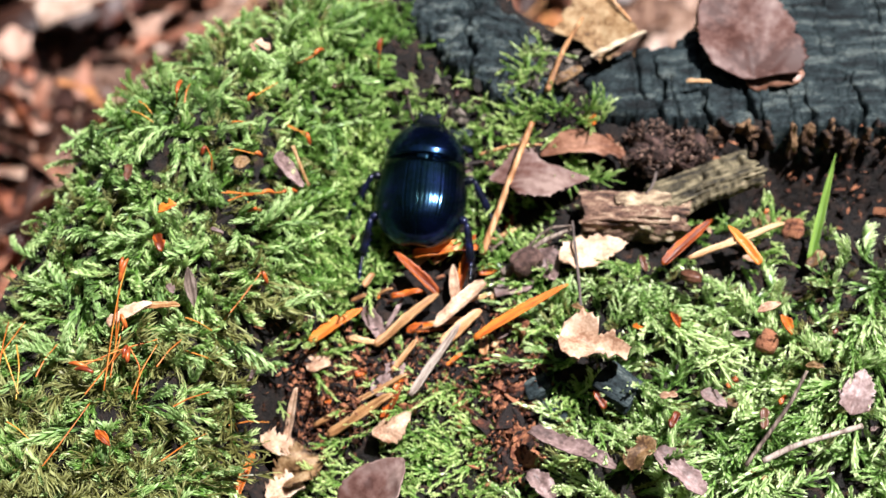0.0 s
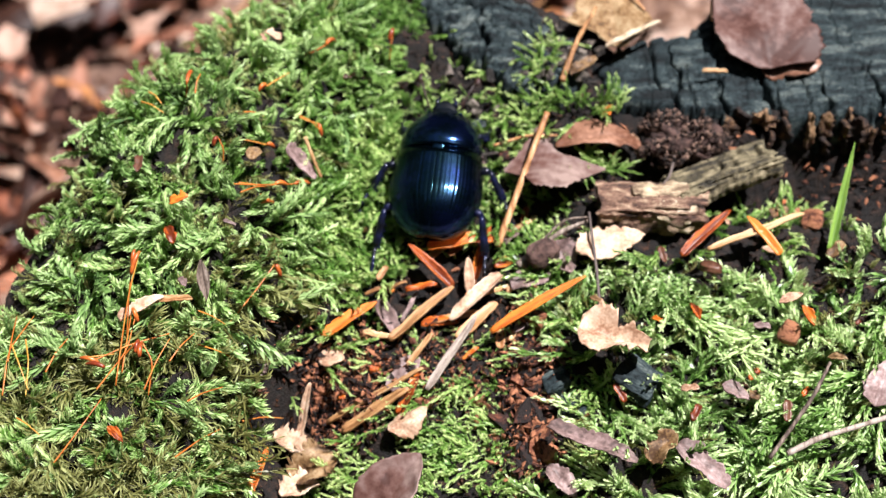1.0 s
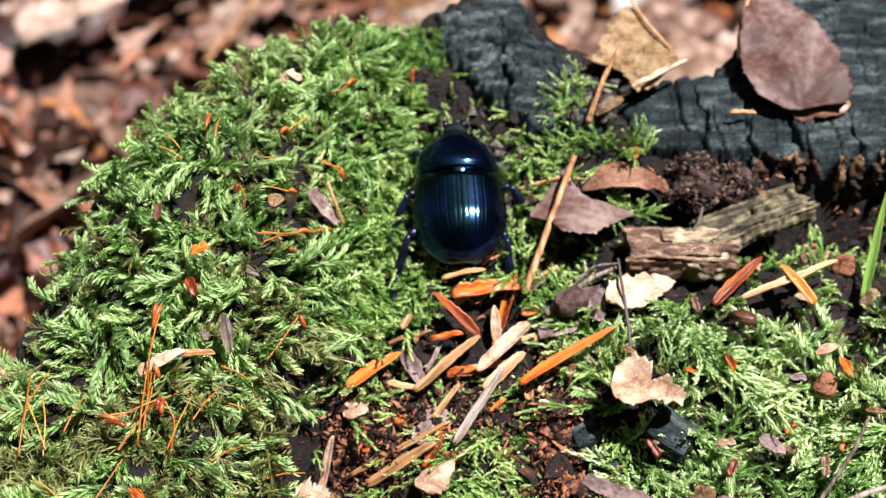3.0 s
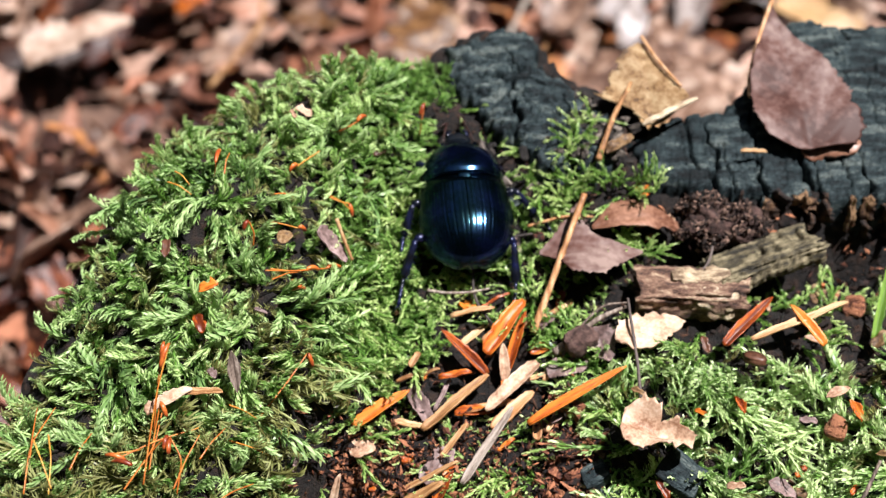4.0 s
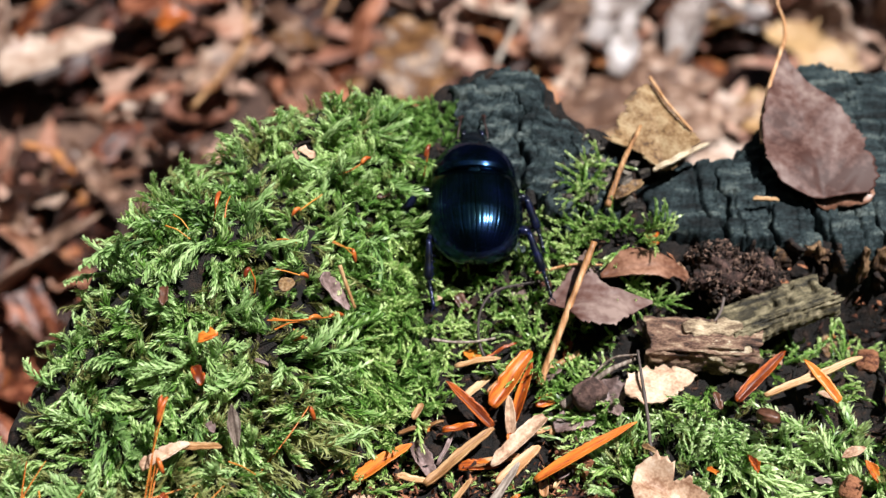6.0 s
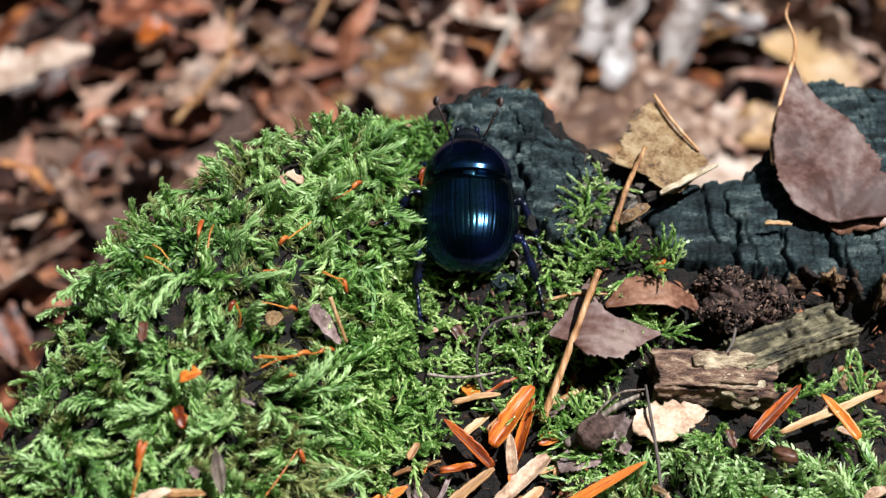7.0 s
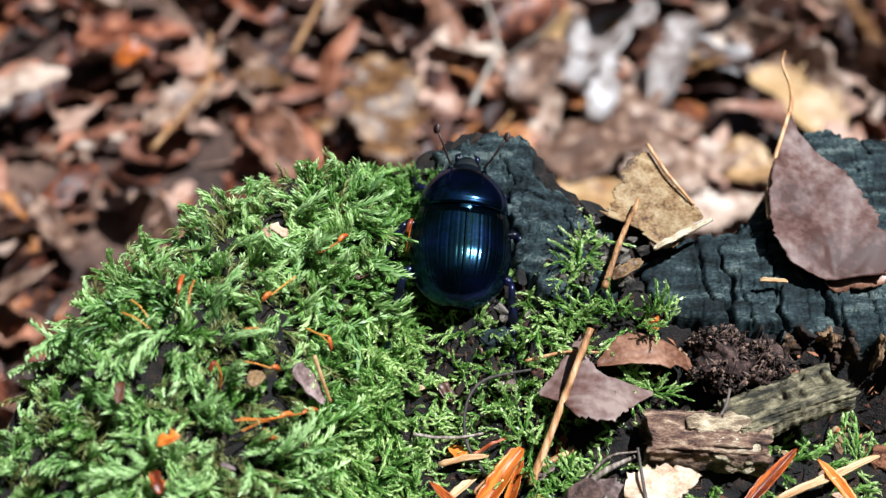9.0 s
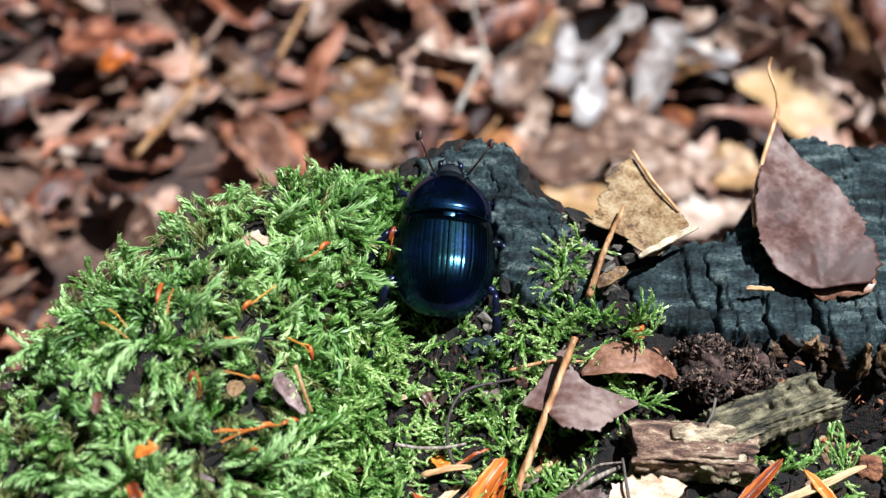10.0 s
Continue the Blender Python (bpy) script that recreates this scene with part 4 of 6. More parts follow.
def build_beetle():
    rng = np.random.RandomState(4)
    body = new("beetle")
    tagged(body, "glossy blue-black dor beetle with fine grooved wing cases", "beetle")
    part("abdomen", mesh_from("abdomen", *join(ellipsoid(0, -1.4, 2.0, 4.45, 4.9, 1.7), ellipsoid(0, 4.8, 2.0, 3.6, 3.4, 1.6)), M_LEG), body)
    for side in (-1, 1):
        part("wing_case", mesh_from("wing_case", *wing_case(side), M_SHELL), body, "grooved blue-black wing case")
    part("scutellum", mesh_from("scutellum", *ellipsoid(0, 3.25, 4.80, 0.7, 0.6, 0.10), M_SHELL), body)
    part("pronotum", mesh_from("pronotum", *shield(), M_SHELL), body, "smooth domed blue-black shield")
    u = np.linspace(0, 2 * math.pi, 30, endpoint=False)
    skull = ellipsoid(0, 7.5, 2.4, 1.85, 1.6, 0.8, 16, 24)
    plate = blade(1.7, 3.0, [(0, 1), (0.5, 0.9), (0.85, 0.55), (1, 0.2)], curl=-0.15, bow=-0.1, thick=0.3, nu=10, nv=9, seed=3, ragged=0, wavy=0, rib=0)
    plate = (plate[0] + [0, 8.1, 2.6], plate[1])
    head = part("head", mesh_from("head", *join(skull, plate), M_HEAD), body)
    for side in (-1, 1):
        part("eye", mesh_from("eye", *ellipsoid(side * 1.72, 8.15, 2.5, 0.30, 0.42, 0.32), M_SHELL), head, "small round black eye")
        jaw = tube([[side * 0.9, 9.5, 2.1], [side * 1.05, 10.1, 2.0], [side * 0.6, 10.5, 2.0]], [0.34, 0.26, 0.05], 8)
        part("jaw", mesh_from("jaw", *jaw, M_LEG), head)
    feelers = []
    for side in (-1, 1):
        k = np.linspace(0, 1, 17)
        path = np.stack([side * (1.5 + 1.5 * k ** 0.8), 9.6 + 3.1 * k, 0.0 + 1.3 * np.sin(k * 2.0)], -1) - [side * 1.5, 9.6, 0]
        stem = tube(path, 0.09 + 0.035 * np.abs(np.sin(k * 7 * math.pi)), 7)
        tip, d = path[-1], (path[-1] - path[-4]) / np.linalg.norm(path[-1] - path[-4])
        leaves = []
        for j, q in enumerate((-1, 0, 1)):
            e = ellipsoid(0, 0, 0, 0.24, 0.5, 0.13, 8, 10)
            leaves.append((e[0] + tip + d * 0.35 + np.array([q * 0.1, 0, q * 0.16]), e[1]))
        feeler = part("antenna", mesh_from("antenna", *stem, M_CLUB), body, "thin brown jointed feeler")
        feeler.location = Vector((side * 1.6, 8.7, 2.6)) * MM
        part("club", mesh_from("club", *join(*leaves), M_CLUB), feeler, "three-leaved brown feeler club")
        feelers.append((side, feeler))
    legs = {}
    for side in (-1, 1):
        legs["front", side] = limb(body, (2.2, 6.3, 1.1), (3.8, 6.8, 0.6), (4.7, 7.5, -0.6), (5.1, 8.8, -1.3), side, rng)
        legs["mid", side] = limb(body, (3.0, 2.2, 1.2), (5.6, 1.9, 2.2), (7.3, -0.6, 0.3), (8.2, -2.8, 0.0), side, rng)
        legs["hind", side] = limb(body, (3.0, -1.4, 1.2), (5.2, -3.4, 2.2), (5.9, -7.0, 0.2), (6.0, -10.0, -0.2), side, rng)
    return body, legs, feelers


BEETLE, LEGS, FEELERS = build_beetle()

# ---- loose things ----
def dist(p0, p1):
    return (Vector(p1) - Vector(p0)).length


def lay(name, p0, p1, width, mat, label, category, profile=POINTED, curl=0.3, bow=0.0, roll=0.0, thick=0.18, nu=20, nv=11, seed=0, ragged=0.05, wavy=0.15, group="", veins=0.0, other=None, arch=0.0):
    """A leaf, scale or splinter lying from p0 to p1."""
    me = mesh_from(name, *blade(dist(p0, p1), width, profile, curl, bow, thick, nu, nv, seed, ragged, wavy, veins=veins, other=other, arch=arch), mat)
    ob = tagged(new(name, me), label, category, group)
    ob.matrix_world = along(p0, p1, roll)
    return ob


def smooth_path(points, n=24):
    p = np.asarray(points, float)
    t, s = np.linspace(0, 1, len(p)), np.linspace(0, 1, n)
    k = np.stack([np.interp(s, t, p[:, c]) for c in range(3)], -1)
    for _ in range(n // 4):
        k[1:-1] = (k[:-2] + 2 * k[1:-1] + k[2:]) / 4
    return k


def stick(name, points, radius, mat, label, category, taper=0.8, group="", seed=1):
    """A thin round stalk through the points."""
    r = np.random.RandomState(seed + int(abs(points[0][0]) * 10))
    k = smooth_path(points)
    rad = radius * np.linspace(1, taper, len(k)) * (1 + 0.08 * r.normal(0, 1, len(k)))
    o = np.array(points[0], float)
    ob = tagged(new(name, mesh_from(name, *tube(k - o, rad, 7), mat)), label, category, group)
    ob.location = Vector(points[0]) * MM
    return ob


def lump(size, seed, boxy, nu=18, nv=24, rough=0.16):
    """A rough lump between a ball and a block."""
    a, b = np.meshgrid(np.linspace(0.05, math.pi - 0.05, nu), np.linspace(0, 2 * math.pi, nv, endpoint=False), indexing="ij")
    d = np.stack([np.sin(a) * np.cos(b), np.sin(a) * np.sin(b), np.cos(a)], -1)
    e = 1 / (1 + 3 * boxy)
    d = np.sign(d) * np.abs(d) ** (e if boxy > 0.05 else 1)
    n1, n2, n3 = waves(seed, 6, 2.2), waves(seed + 1, 6, 4.5), waves(seed + 2, 6, 9)
    k = 1 + rough * (n1(d[..., 0] + d[..., 2], d[..., 1] - d[..., 2]) + 0.6 * n2(d[..., 0] - d[..., 2], d[..., 1] + d[..., 2]) + 0.4 * n3(d[..., 0] + 2 * d[..., 2], d[..., 1]))
    v = (d * k[..., None] * np.array(size) / 2).reshape(-1, 3)
    n = len(v)
    v = np.concatenate([v, [v[:nv].mean(0), v[-nv:].mean(0)]])
    f = grid_faces(nu, nv, True) + [(n, (i + 1) % nv, i) for i in range(nv)] + [(n + 1, n - nv + i, n - nv + (i + 1) % nv) for i in range(nv)]
    return v, [tuple(g[::-1]) for g in f]


def chunk(name, place, size, mat, label, category, seed=0, boxy=0.3, group="", turn=None):
    me = mesh_from(name, *lump(size, seed, boxy), mat, smooth=boxy < 0.5)
    ob = tagged(new(name, me), label, category, group)
    r = random.Random(seed)
    ob.matrix_world = at_mm(*place, *(turn or (r.uniform(-15, 15), r.uniform(-15, 15), r.uniform(-40, 40))))
    return ob


def capsule(head, mouth, stalk):
    """A moss capsule, bent and reddish, on its thin stalk."""
    o = np.array(stalk[-1], float)
    root = tagged(new("moss_capsule"), "bent reddish-orange moss capsule on a thin stalk", "moss capsule", "moss capsules")
    root.location = Vector(stalk[-1]) * MM
    h, m = np.array(head, float) - o, np.array(mouth, float) - o
    if np.linalg.norm(m - h) > 2.4:
        m = h + (m - h) / np.linalg.norm(m - h) * 2.4
    k = np.linspace(0, 1, 10)
    path = h + (m - h) * k[:, None] + np.array([0, 0, 0.35]) * np.sin(k * math.pi)[:, None]
    part("urn", mesh_from("urn", *tube(path, 0.24 * np.interp(k, [0, 0.15, 0.5, 0.85, 1], [0.35, 0.75, 1, 0.95, 0.55]), 9), M_SPORE), root)
    s = smooth_path([h] + [np.array(p, float) - o for p in stalk[1:]], 18)
    part("stalk", mesh_from("stalk", *tube(s, np.full(18, 0.075), 6), M_STALK), root, "thin orange stalk")
    return root


def wood_piece(name, p0, p1, wide, high, mat, label, seed, holes=(), roll=0.0):
    """A broken length of weathered wood along its grain (x), with torn ends and beetle holes (along, round, size)."""
    length = dist(p0, p1)
    nu, nv = 90, 72
    u, a = np.meshgrid(np.linspace(0, 1, nu), np.linspace(0, 2 * math.pi, nv, endpoint=False), indexing="ij")
    ca, sa = np.cos(a), np.sin(a)
    e = 0.55
    cy, cz = np.sign(ca) * np.abs(ca) ** e * wide / 2, np.sign(sa) * np.abs(sa) ** e * high / 2
    w1, w2, w3 = waves(seed, 7, 1.0), waves(seed + 1, 8, 3.0), waves(seed + 2, 8, 7.0)
    k = 1 + 0.12 * w1(u * 3, a) + 0.09 * w2(u * 1.6, a * 2.2) + 0.06 * w3(u * 0.9, a * 3) + 0.05 * w3(u * 5, a * 2)
    for hu, ha, hs in holes:
        da = (a - ha + math.pi) % (2 * math.pi) - math.pi
        k -= 0.45 * np.exp(-(((u - hu) * length / hs) ** 2 + (da * wide / 2.5 / hs) ** 2) ** 2)
    jag0, jag1 = 0.5 * w2(a * 2, 0 * a) + 0.3 * w3(a, a), 0.6 * w2(a * 2, 0 * a + 3) + 0.4 * w3(a, a + 2)
    x = u * length + jag0 * (1 - u) ** 6 + jag1 * u ** 6
    v = np.stack([x, cy * k, cz * k], -1)
    c0, c1 = v[0].mean(0) + [0.5, 0, 0], v[-1].mean(0) - [0.5, 0, 0]
    n = nu * nv
    ring0, ring1 = c0 + 0.55 * (v[0] - c0) + np.stack([0.35 * w3(a[0] * 3, a[0]), 0 * a[0], 0 * a[0]], -1), c1 + 0.55 * (v[-1] - c1) + np.stack([0.35 * w3(a[0] * 3, a[0] + 1), 0 * a[0], 0 * a[0]], -1)
    verts = np.concatenate([v.reshape(-1, 3), ring0, ring1, [c0, c1]])
    f = grid_faces(nu, nv, True)
    for i in range(nv):
        j = (i + 1) % nv
        f += [(n + i, n + j, j, i), (n + nv + j, n + nv + i, n - nv + i, n - nv + j), (n + 2 * nv, n + j, n + i), (n + 2 * nv + 1, n + nv + i, n + nv + j)]
    f = [tuple(g[::-1]) for g in f]
    ob = tagged(new(name, mesh_from(name, verts, f, mat)), label, "wood piece", "broken wood pieces")
    ob.matrix_world = along(p0, p1, roll) @ pose(0, 0, 0, 0, 0, 90)
    return ob

# the two broken pieces of wood, the dirt clump and the grass blade
SHORT_PIECE = wood_piece("wood_piece", (21.6, -20.2, 12.4), (32.9, -20.5, 12.0), 5.0, 4.6, M_BARE, "short broken piece of pale brown weathered wood", 201, holes=((0.85, 1.2, 0.5), (0.9, 2.2, 0.4)))
SLAT = wood_piece("wood_piece", (29.8, -18.4, 12.6), (40.6, -15.2, 14.7), 5.4, 2.7, M_GREENWOOD, "greenish weathered wood slat with round beetle holes", 205, holes=((0.88, 1.5, 0.7), (0.62, 1.75, 0.45), (0.72, 1.2, 0.5), (0.5, 1.6, 0.35)), roll=-20)


def flakes(piece, places, seed):
    """Cream plates torn loose along the grain of a piece of wood: along, across, up, length, width, slant, turn."""
    for k, (x, y, z, length, width, slant, turn) in enumerate(places):
        flake = part("wood_flake", mesh_from("wood_flake", *blade(length, width, TORN, -0.1, 0.02, 0.35, 22, 9, seed + k, 0.14, 0.2, rib=0), M_CREAMWOOD), piece, "cream torn flake of wood")
        flake.matrix_basis = at_mm(x, y, z, 0, slant, -90 + turn)


flakes(SHORT_PIECE, ((6.0, -1.75, 1.35, 4.6, 2.6, 48, 2), (3.6, 0.4, 2.35, 6.0, 2.2, 4, 4), (7.4, -2.35, -0.2, 2.8, 1.2, 75, -3)), 900)


def dirt_clump():
    root = tagged(new("dirt_clump"), "dark brown crumbly clump of dirt and fibres", "dirt clump")
    root.location = Vector((31.6, -12.3, 14.6)) * MM
    r = np.random.RandomState(8)
    part("core", mesh_from("core", *lump((7.6, 4.8, 4.4), 211, 0.0, 40, 56, 0.26), M_DIRT), root)
    base = np.array([[1, 0, 0], [0, 1, 0], [-1, 0, 0], [0, -1, 0], [0, 0, 1], [0, 0, -1]], float)
    tri = np.array([[0, 1, 4], [1, 2, 4], [2, 3, 4], [3, 0, 4], [1, 0, 5], [2, 1, 5], [3, 2, 5], [0, 3, 5]])
    crumbs, shreds, fibres = [], [], []
    for k in range(3000):
        d = r.normal(0, 1, 3)
        d /= np.linalg.norm(d)
        turn = np.linalg.qr(r.normal(0, 1, (3, 3)))[0]
        size = r.uniform(0.08, 0.46) ** 1.15 * np.array([1, r.uniform(0.4, 1.0), r.uniform(0.3, 0.8)]) * (np.array([2.0, 0.5, 0.5]) if k % 5 == 0 else 1)
        swell = 0.78 + 0.26 * math.sin(3.4 * d[0] + 4 * d[1] + 1) + 0.20 * math.sin(6 * d[1] - 5 * d[0] + 4 * d[2]) + r.uniform(-0.08, 0.12)
        crumbs.append((base * size * r.uniform(0.6, 1.3, (6, 1))) @ turn + d * [4.9, 3.1, 2.8] * swell)
        shreds.append(tri + 6 * k)
        if k < 60:
            e = r.normal(0, 1, 3)
            p = d * [4.0, 2.9, 2.7]
            fibres.append(tube(smooth_path([p, p + d * 0.5 + e * 0.5, p + d * 0.3 + e * 1.3], 7), np.linspace(0.05, 0.02, 7), 4))
    tagged(part("crumb", tri_mesh("crumb", np.concatenate(crumbs), np.concatenate(shreds), M_CLUMP, smooth=False), root), kind="stuff")
    tagged(part("fibre", mesh_from("fibre", *join(*fibres), M_DIRT), root), kind="stuff")


dirt_clump()
lay("grass", (46.0, -25.2, 10.6), (49.4, -15.0, 16.4), 0.95, M_GRASS, "single bright green grass blade", "grass", profile=[(0, 0.8), (0.3, 1), (0.7, 0.7), (1, 0.05)], curl=0.5, bow=0.05, thick=0.1)


def leaf_rib(leaf, m, name, points, radius, mat, label, taper):
    """A stalk or rib that belongs to a leaf standing at the pose m."""
    back = m.inverted()
    k = smooth_path([np.array(back @ (Vector(p) * MM)) / MM for p in points])
    return part(name, mesh_from(name, *tube(k, radius * np.linspace(1, taper, len(k)), 7), mat), leaf, label)


# the tan birch leaf bridging the notch, with its rib
BIRCH = lay("dead_leaf", (24.7, -2.6, 20.7), (24.4, 10.9, 20.9), 10.0, M_TANLEAF, "torn tan birch leaf lying across the notch of the rim", "dead leaf",
    profile=[(0, 0.1), (0.1, 0.34), (0.2, 0.5), (0.25, 1.2), (0.3, 1.05), (0.48, 0.86), (0.62, 0.82), (0.66, 0.6), (0.75, 0.68), (0.85, 0.4), (1, 0.05)],
    other=[(0, 0.2), (0.1, 0.52), (0.25, 0.84), (0.48, 0.6), (0.75, 0.28), (1, 0.05)], curl=0.06, bow=0.0, thick=0.12, nu=56, nv=33, seed=231, ragged=0.07, wavy=0.9, veins=0.05, group="dead leaves on the stump")
leaf_rib(BIRCH, along((24.7, -2.6, 20.7), (24.4, 10.9, 20.9)), "midrib", [(24.5, 11.6, 21.3), (25.8, 7.0, 21.6), (28.0, 2.4, 21.5)], 0.2, M_NEEDLE, "raised brown midrib", 0.8)

# the large dark leaf on the slab, its stalk rising
LARGE = lay("dead_leaf", (41.6, -5.4, 19.3), (39.5, 13.8, 24.4), 12.0, M_DARKLEAF, "large dark purple-brown leaf with toothed edge on charred wood", "dead leaf",
    profile=[(0, 0.2), (0.05, 0.55), (0.1, 0.75), (0.25, 0.93), (0.45, 0.85), (0.6, 0.68), (0.75, 0.48), (0.9, 0.17), (1, 0.03)],
    other=[(0, 0.8), (0.1, 1.05), (0.22, 1.02), (0.26, 0.88), (0.33, 0.97), (0.5, 0.8), (0.65, 0.52), (0.75, 0.28), (0.88, 0.05), (1, 0.02)],
    curl=0.05, bow=0.0, thick=0.2, nu=70, nv=41, seed=241, ragged=0.025, wavy=0.35, veins=0.04, group="dead leaves on the stump")
lay("dead_leaf", (40.6, -4.3, 18.5), (47.4, -3.6, 18.6), 3.0, M_BROWNLEAF, "dark red curled leaf under the large leaf", "dead leaf",
    profile=SPLINT, curl=-0.6, thick=0.2, seed=243, ragged=0.05, wavy=0.3, group="dead leaves on the stump")
LARGE_POSE = along((41.6, -5.4, 19.3), (39.5, 13.8, 24.4))
leaf_rib(LARGE, LARGE_POSE, "midrib", [(35.6, 1.2, 20.9), (35.8, 4.1, 21.5), (37.4, 9.0, 23.1), (39.3, 13.6, 24.5)], 0.22, M_NEEDLE, "raised tan midrib along the folded edge", 1.0)
leaf_rib(LARGE, LARGE_POSE, "stalk", [(39.3, 13.4, 24.4), (39.9, 15.4, 24.8), (40.1, 17.6, 25.1), (39.5, 20.4, 25.6), (40.2, 22.2, 26.0)], 0.26, M_NEEDLE, "thin curved brown stalk", 0.45)

# the bud scale that the beetle kicks aside
KICKED = lay("bud_scale", (3.4, -24.9, 11.2), (10.4, -24.0, 11.6), 1.9, M_HUSK, "split orange-brown bud scale lying behind the beetle", "bud scale", profile=SPLINT, curl=1.0, thick=0.14, seed=251, group="bud scales")

# rotten crumbs round the hollow and under the slab
def shard(seed):
    """An angular broken bit of rotten wood."""
    r = random.Random(seed)
    bm = bmesh.new()
    for _ in range(15):
        bm.verts.new((r.uniform(-0.7, 0.7) * MM, r.uniform(-0.36, 0.36) * MM, r.gauss(0, 0.2) * MM))
    hull = bmesh.ops.convex_hull(bm, input=bm.verts)
    bmesh.ops.delete(bm, geom=[g for g in hull["geom_interior"] if isinstance(g, bmesh.types.BMVert)], context="VERTS")
    me = bpy.data.meshes.new("wood_crumb")
    bm.to_mesh(me)
    bm.free()
    me.materials.append(M_CRUMB)
    return me


CRUMBS = [shard(300 + k) for k in range(16)]
crumb_rng = random.Random(17)
for cx, cy, sx, sy, count, big in ((-5.5, -36.5, 3.6, 3.8, 22, 1.4), (-6, -44, 4, 3, 20, 1.8), (14.5, -35.5, 2.2, 4.5, 36, 4.2), (13.5, -43, 2.2, 2.5, 16, 4.4), (6.5, -38.5, 4, 2, 18, 1.8),
                                   (52, -19, 5, 4, 5, 2.2), (12, -6.5, 4, 2.5, 16, 1.3), (2, -27, 5, 4, 14, 1.2)):
    for _ in range(count):
        x, y = crumb_rng.gauss(cx, sx * 0.6), crumb_rng.gauss(cy, sy * 0.6)
        y = min(y, -10.2) if x > 22 else y
        s = 0.72 * big * crumb_rng.uniform(0.6, 1.1) ** 1.5
        ob = tagged(new("wood_crumb", crumb_rng.choice(CRUMBS)), "crumbling red-brown bit of rotten wood", "wood crumb", "rotten wood crumbs")
        ob.matrix_world = at_mm(x, y, float(stump_height(x, y)) + 0.2 * s, crumb_rng.uniform(0, 360), crumb_rng.uniform(-30, 30), crumb_rng.uniform(0, 360)) @ Matrix.Diagonal((s, s, s, 1))
ROT_CRUMBS = []
for me in CRUMBS:
    ROT_CRUMBS.append(me.copy())
    ROT_CRUMBS[-1].materials[0] = M_ROT
for cx, cy, sx, sy, count, big in ((18.0, -1.5, 3.0, 3.0, 26, 2.2), (12.0, -6.5, 5.0, 2.5, 30, 2.2), (20.5, -5.5, 2.0, 2.5, 16, 1.8), (16.5, 2.5, 2.5, 1.0, 10, 1.4)):
    for _ in range(count):
        x, y = crumb_rng.gauss(cx, sx * 0.6), crumb_rng.gauss(cy, sy * 0.6)
        s = 0.62 * big * crumb_rng.uniform(0.5, 1.2) ** 1.5
        z = max(float(stump_height(x, y)), 20.1 + 0.13 * (y - 4) - 0.05 * (x - 12) if y > -6.5 else -99)
        ob = tagged(new("wood_crumb", crumb_rng.choice(ROT_CRUMBS)), "greyish brown crumb of rotten wood below the charred peak", "wood crumb", "grey rotten crumbs")
        ob.matrix_world = at_mm(x, y, z + 0.15 * s, crumb_rng.uniform(0, 360), crumb_rng.uniform(-30, 30), crumb_rng.uniform(0, 360)) @ Matrix.Diagonal((s, s, s, 1))
for k in range(64):  # the torn face under the slab's broken edge
    x = crumb_rng.uniform(33, 76)
    y = -10.6 - 0.05 * (x - 40) + crumb_rng.uniform(-0.9, 0.5)
    p0 = (x, y, float(stump_height(x, y)) - 0.3 + crumb_rng.uniform(0, 3))
    p1 = (x + crumb_rng.uniform(-0.5, 0.5), y + crumb_rng.uniform(-0.2, 0.8), 17.2 + crumb_rng.uniform(-3.2, 0.2))
    fibre = part("wood_fibre", mesh_from("wood_fibre", *blade(dist(p0, p1), crumb_rng.uniform(0.4, 2.4), SPLINT if k % 3 else TORN, 0.25, 0, 0.5, 16, 7, 400 + k, 0.22), M_OCHRE), SLAB, "torn ochre fibre")
    fibre.matrix_basis = along(p0, p1)


def soil_grains():
    """Loose grains and shreds of rotten wood over the bare parts of the stump's top."""
    r = np.random.RandomState(91)
    base = np.array([[1, 0, 0], [0, 1, 0], [-1, 0, 0], [0, -1, 0], [0, 0, 1], [0, 0, -1]], float)
    tri = np.array([[0, 1, 4], [1, 2, 4], [2, 3, 4], [3, 0, 4], [1, 0, 5], [2, 1, 5], [3, 2, 5], [0, 3, 5]])
    n = 10000
    x, y = r.uniform(-14, 70, n), r.uniform(-58, 2, n)
    keep = (mound(x, y) < 0.6) & ~((x > 22) & (y > -10)) & ~((x > 36) & (y > -22))
    x, y = x[keep], y[keep]
    n = len(x)
    size = r.uniform(0.06, 0.24, (n, 1)) * np.exp(r.normal(0, 0.3, (n, 1)))
    long = np.concatenate([np.ones((n, 1)), r.uniform(0.35, 1, (n, 2))], 1) * size * np.where(r.uniform(0, 1, (n, 1)) < 0.45, [[3.2, 0.6, 0.45]], 1.0)
    a = r.uniform(0, 6.28, n)
    v = base[None] * long[:, None] * r.uniform(0.7, 1.3, (n, 6, 1))
    vx, vy = v[..., 0] * np.cos(a)[:, None] - v[..., 1] * np.sin(a)[:, None], v[..., 0] * np.sin(a)[:, None] + v[..., 1] * np.cos(a)[:, None]
    v = np.stack([vx + x[:, None], vy + y[:, None], v[..., 2] + v[..., 0] * r.normal(0, 0.3, (n, 1)) + (stump_height(x, y) + 0.25)[:, None]], -1)
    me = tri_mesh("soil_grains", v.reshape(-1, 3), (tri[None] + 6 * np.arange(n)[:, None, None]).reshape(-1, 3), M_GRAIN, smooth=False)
    tagged(new("soil_grains", me), "dark loose grains and shreds of rotten wood", "soil", kind="stuff")


soil_grains()


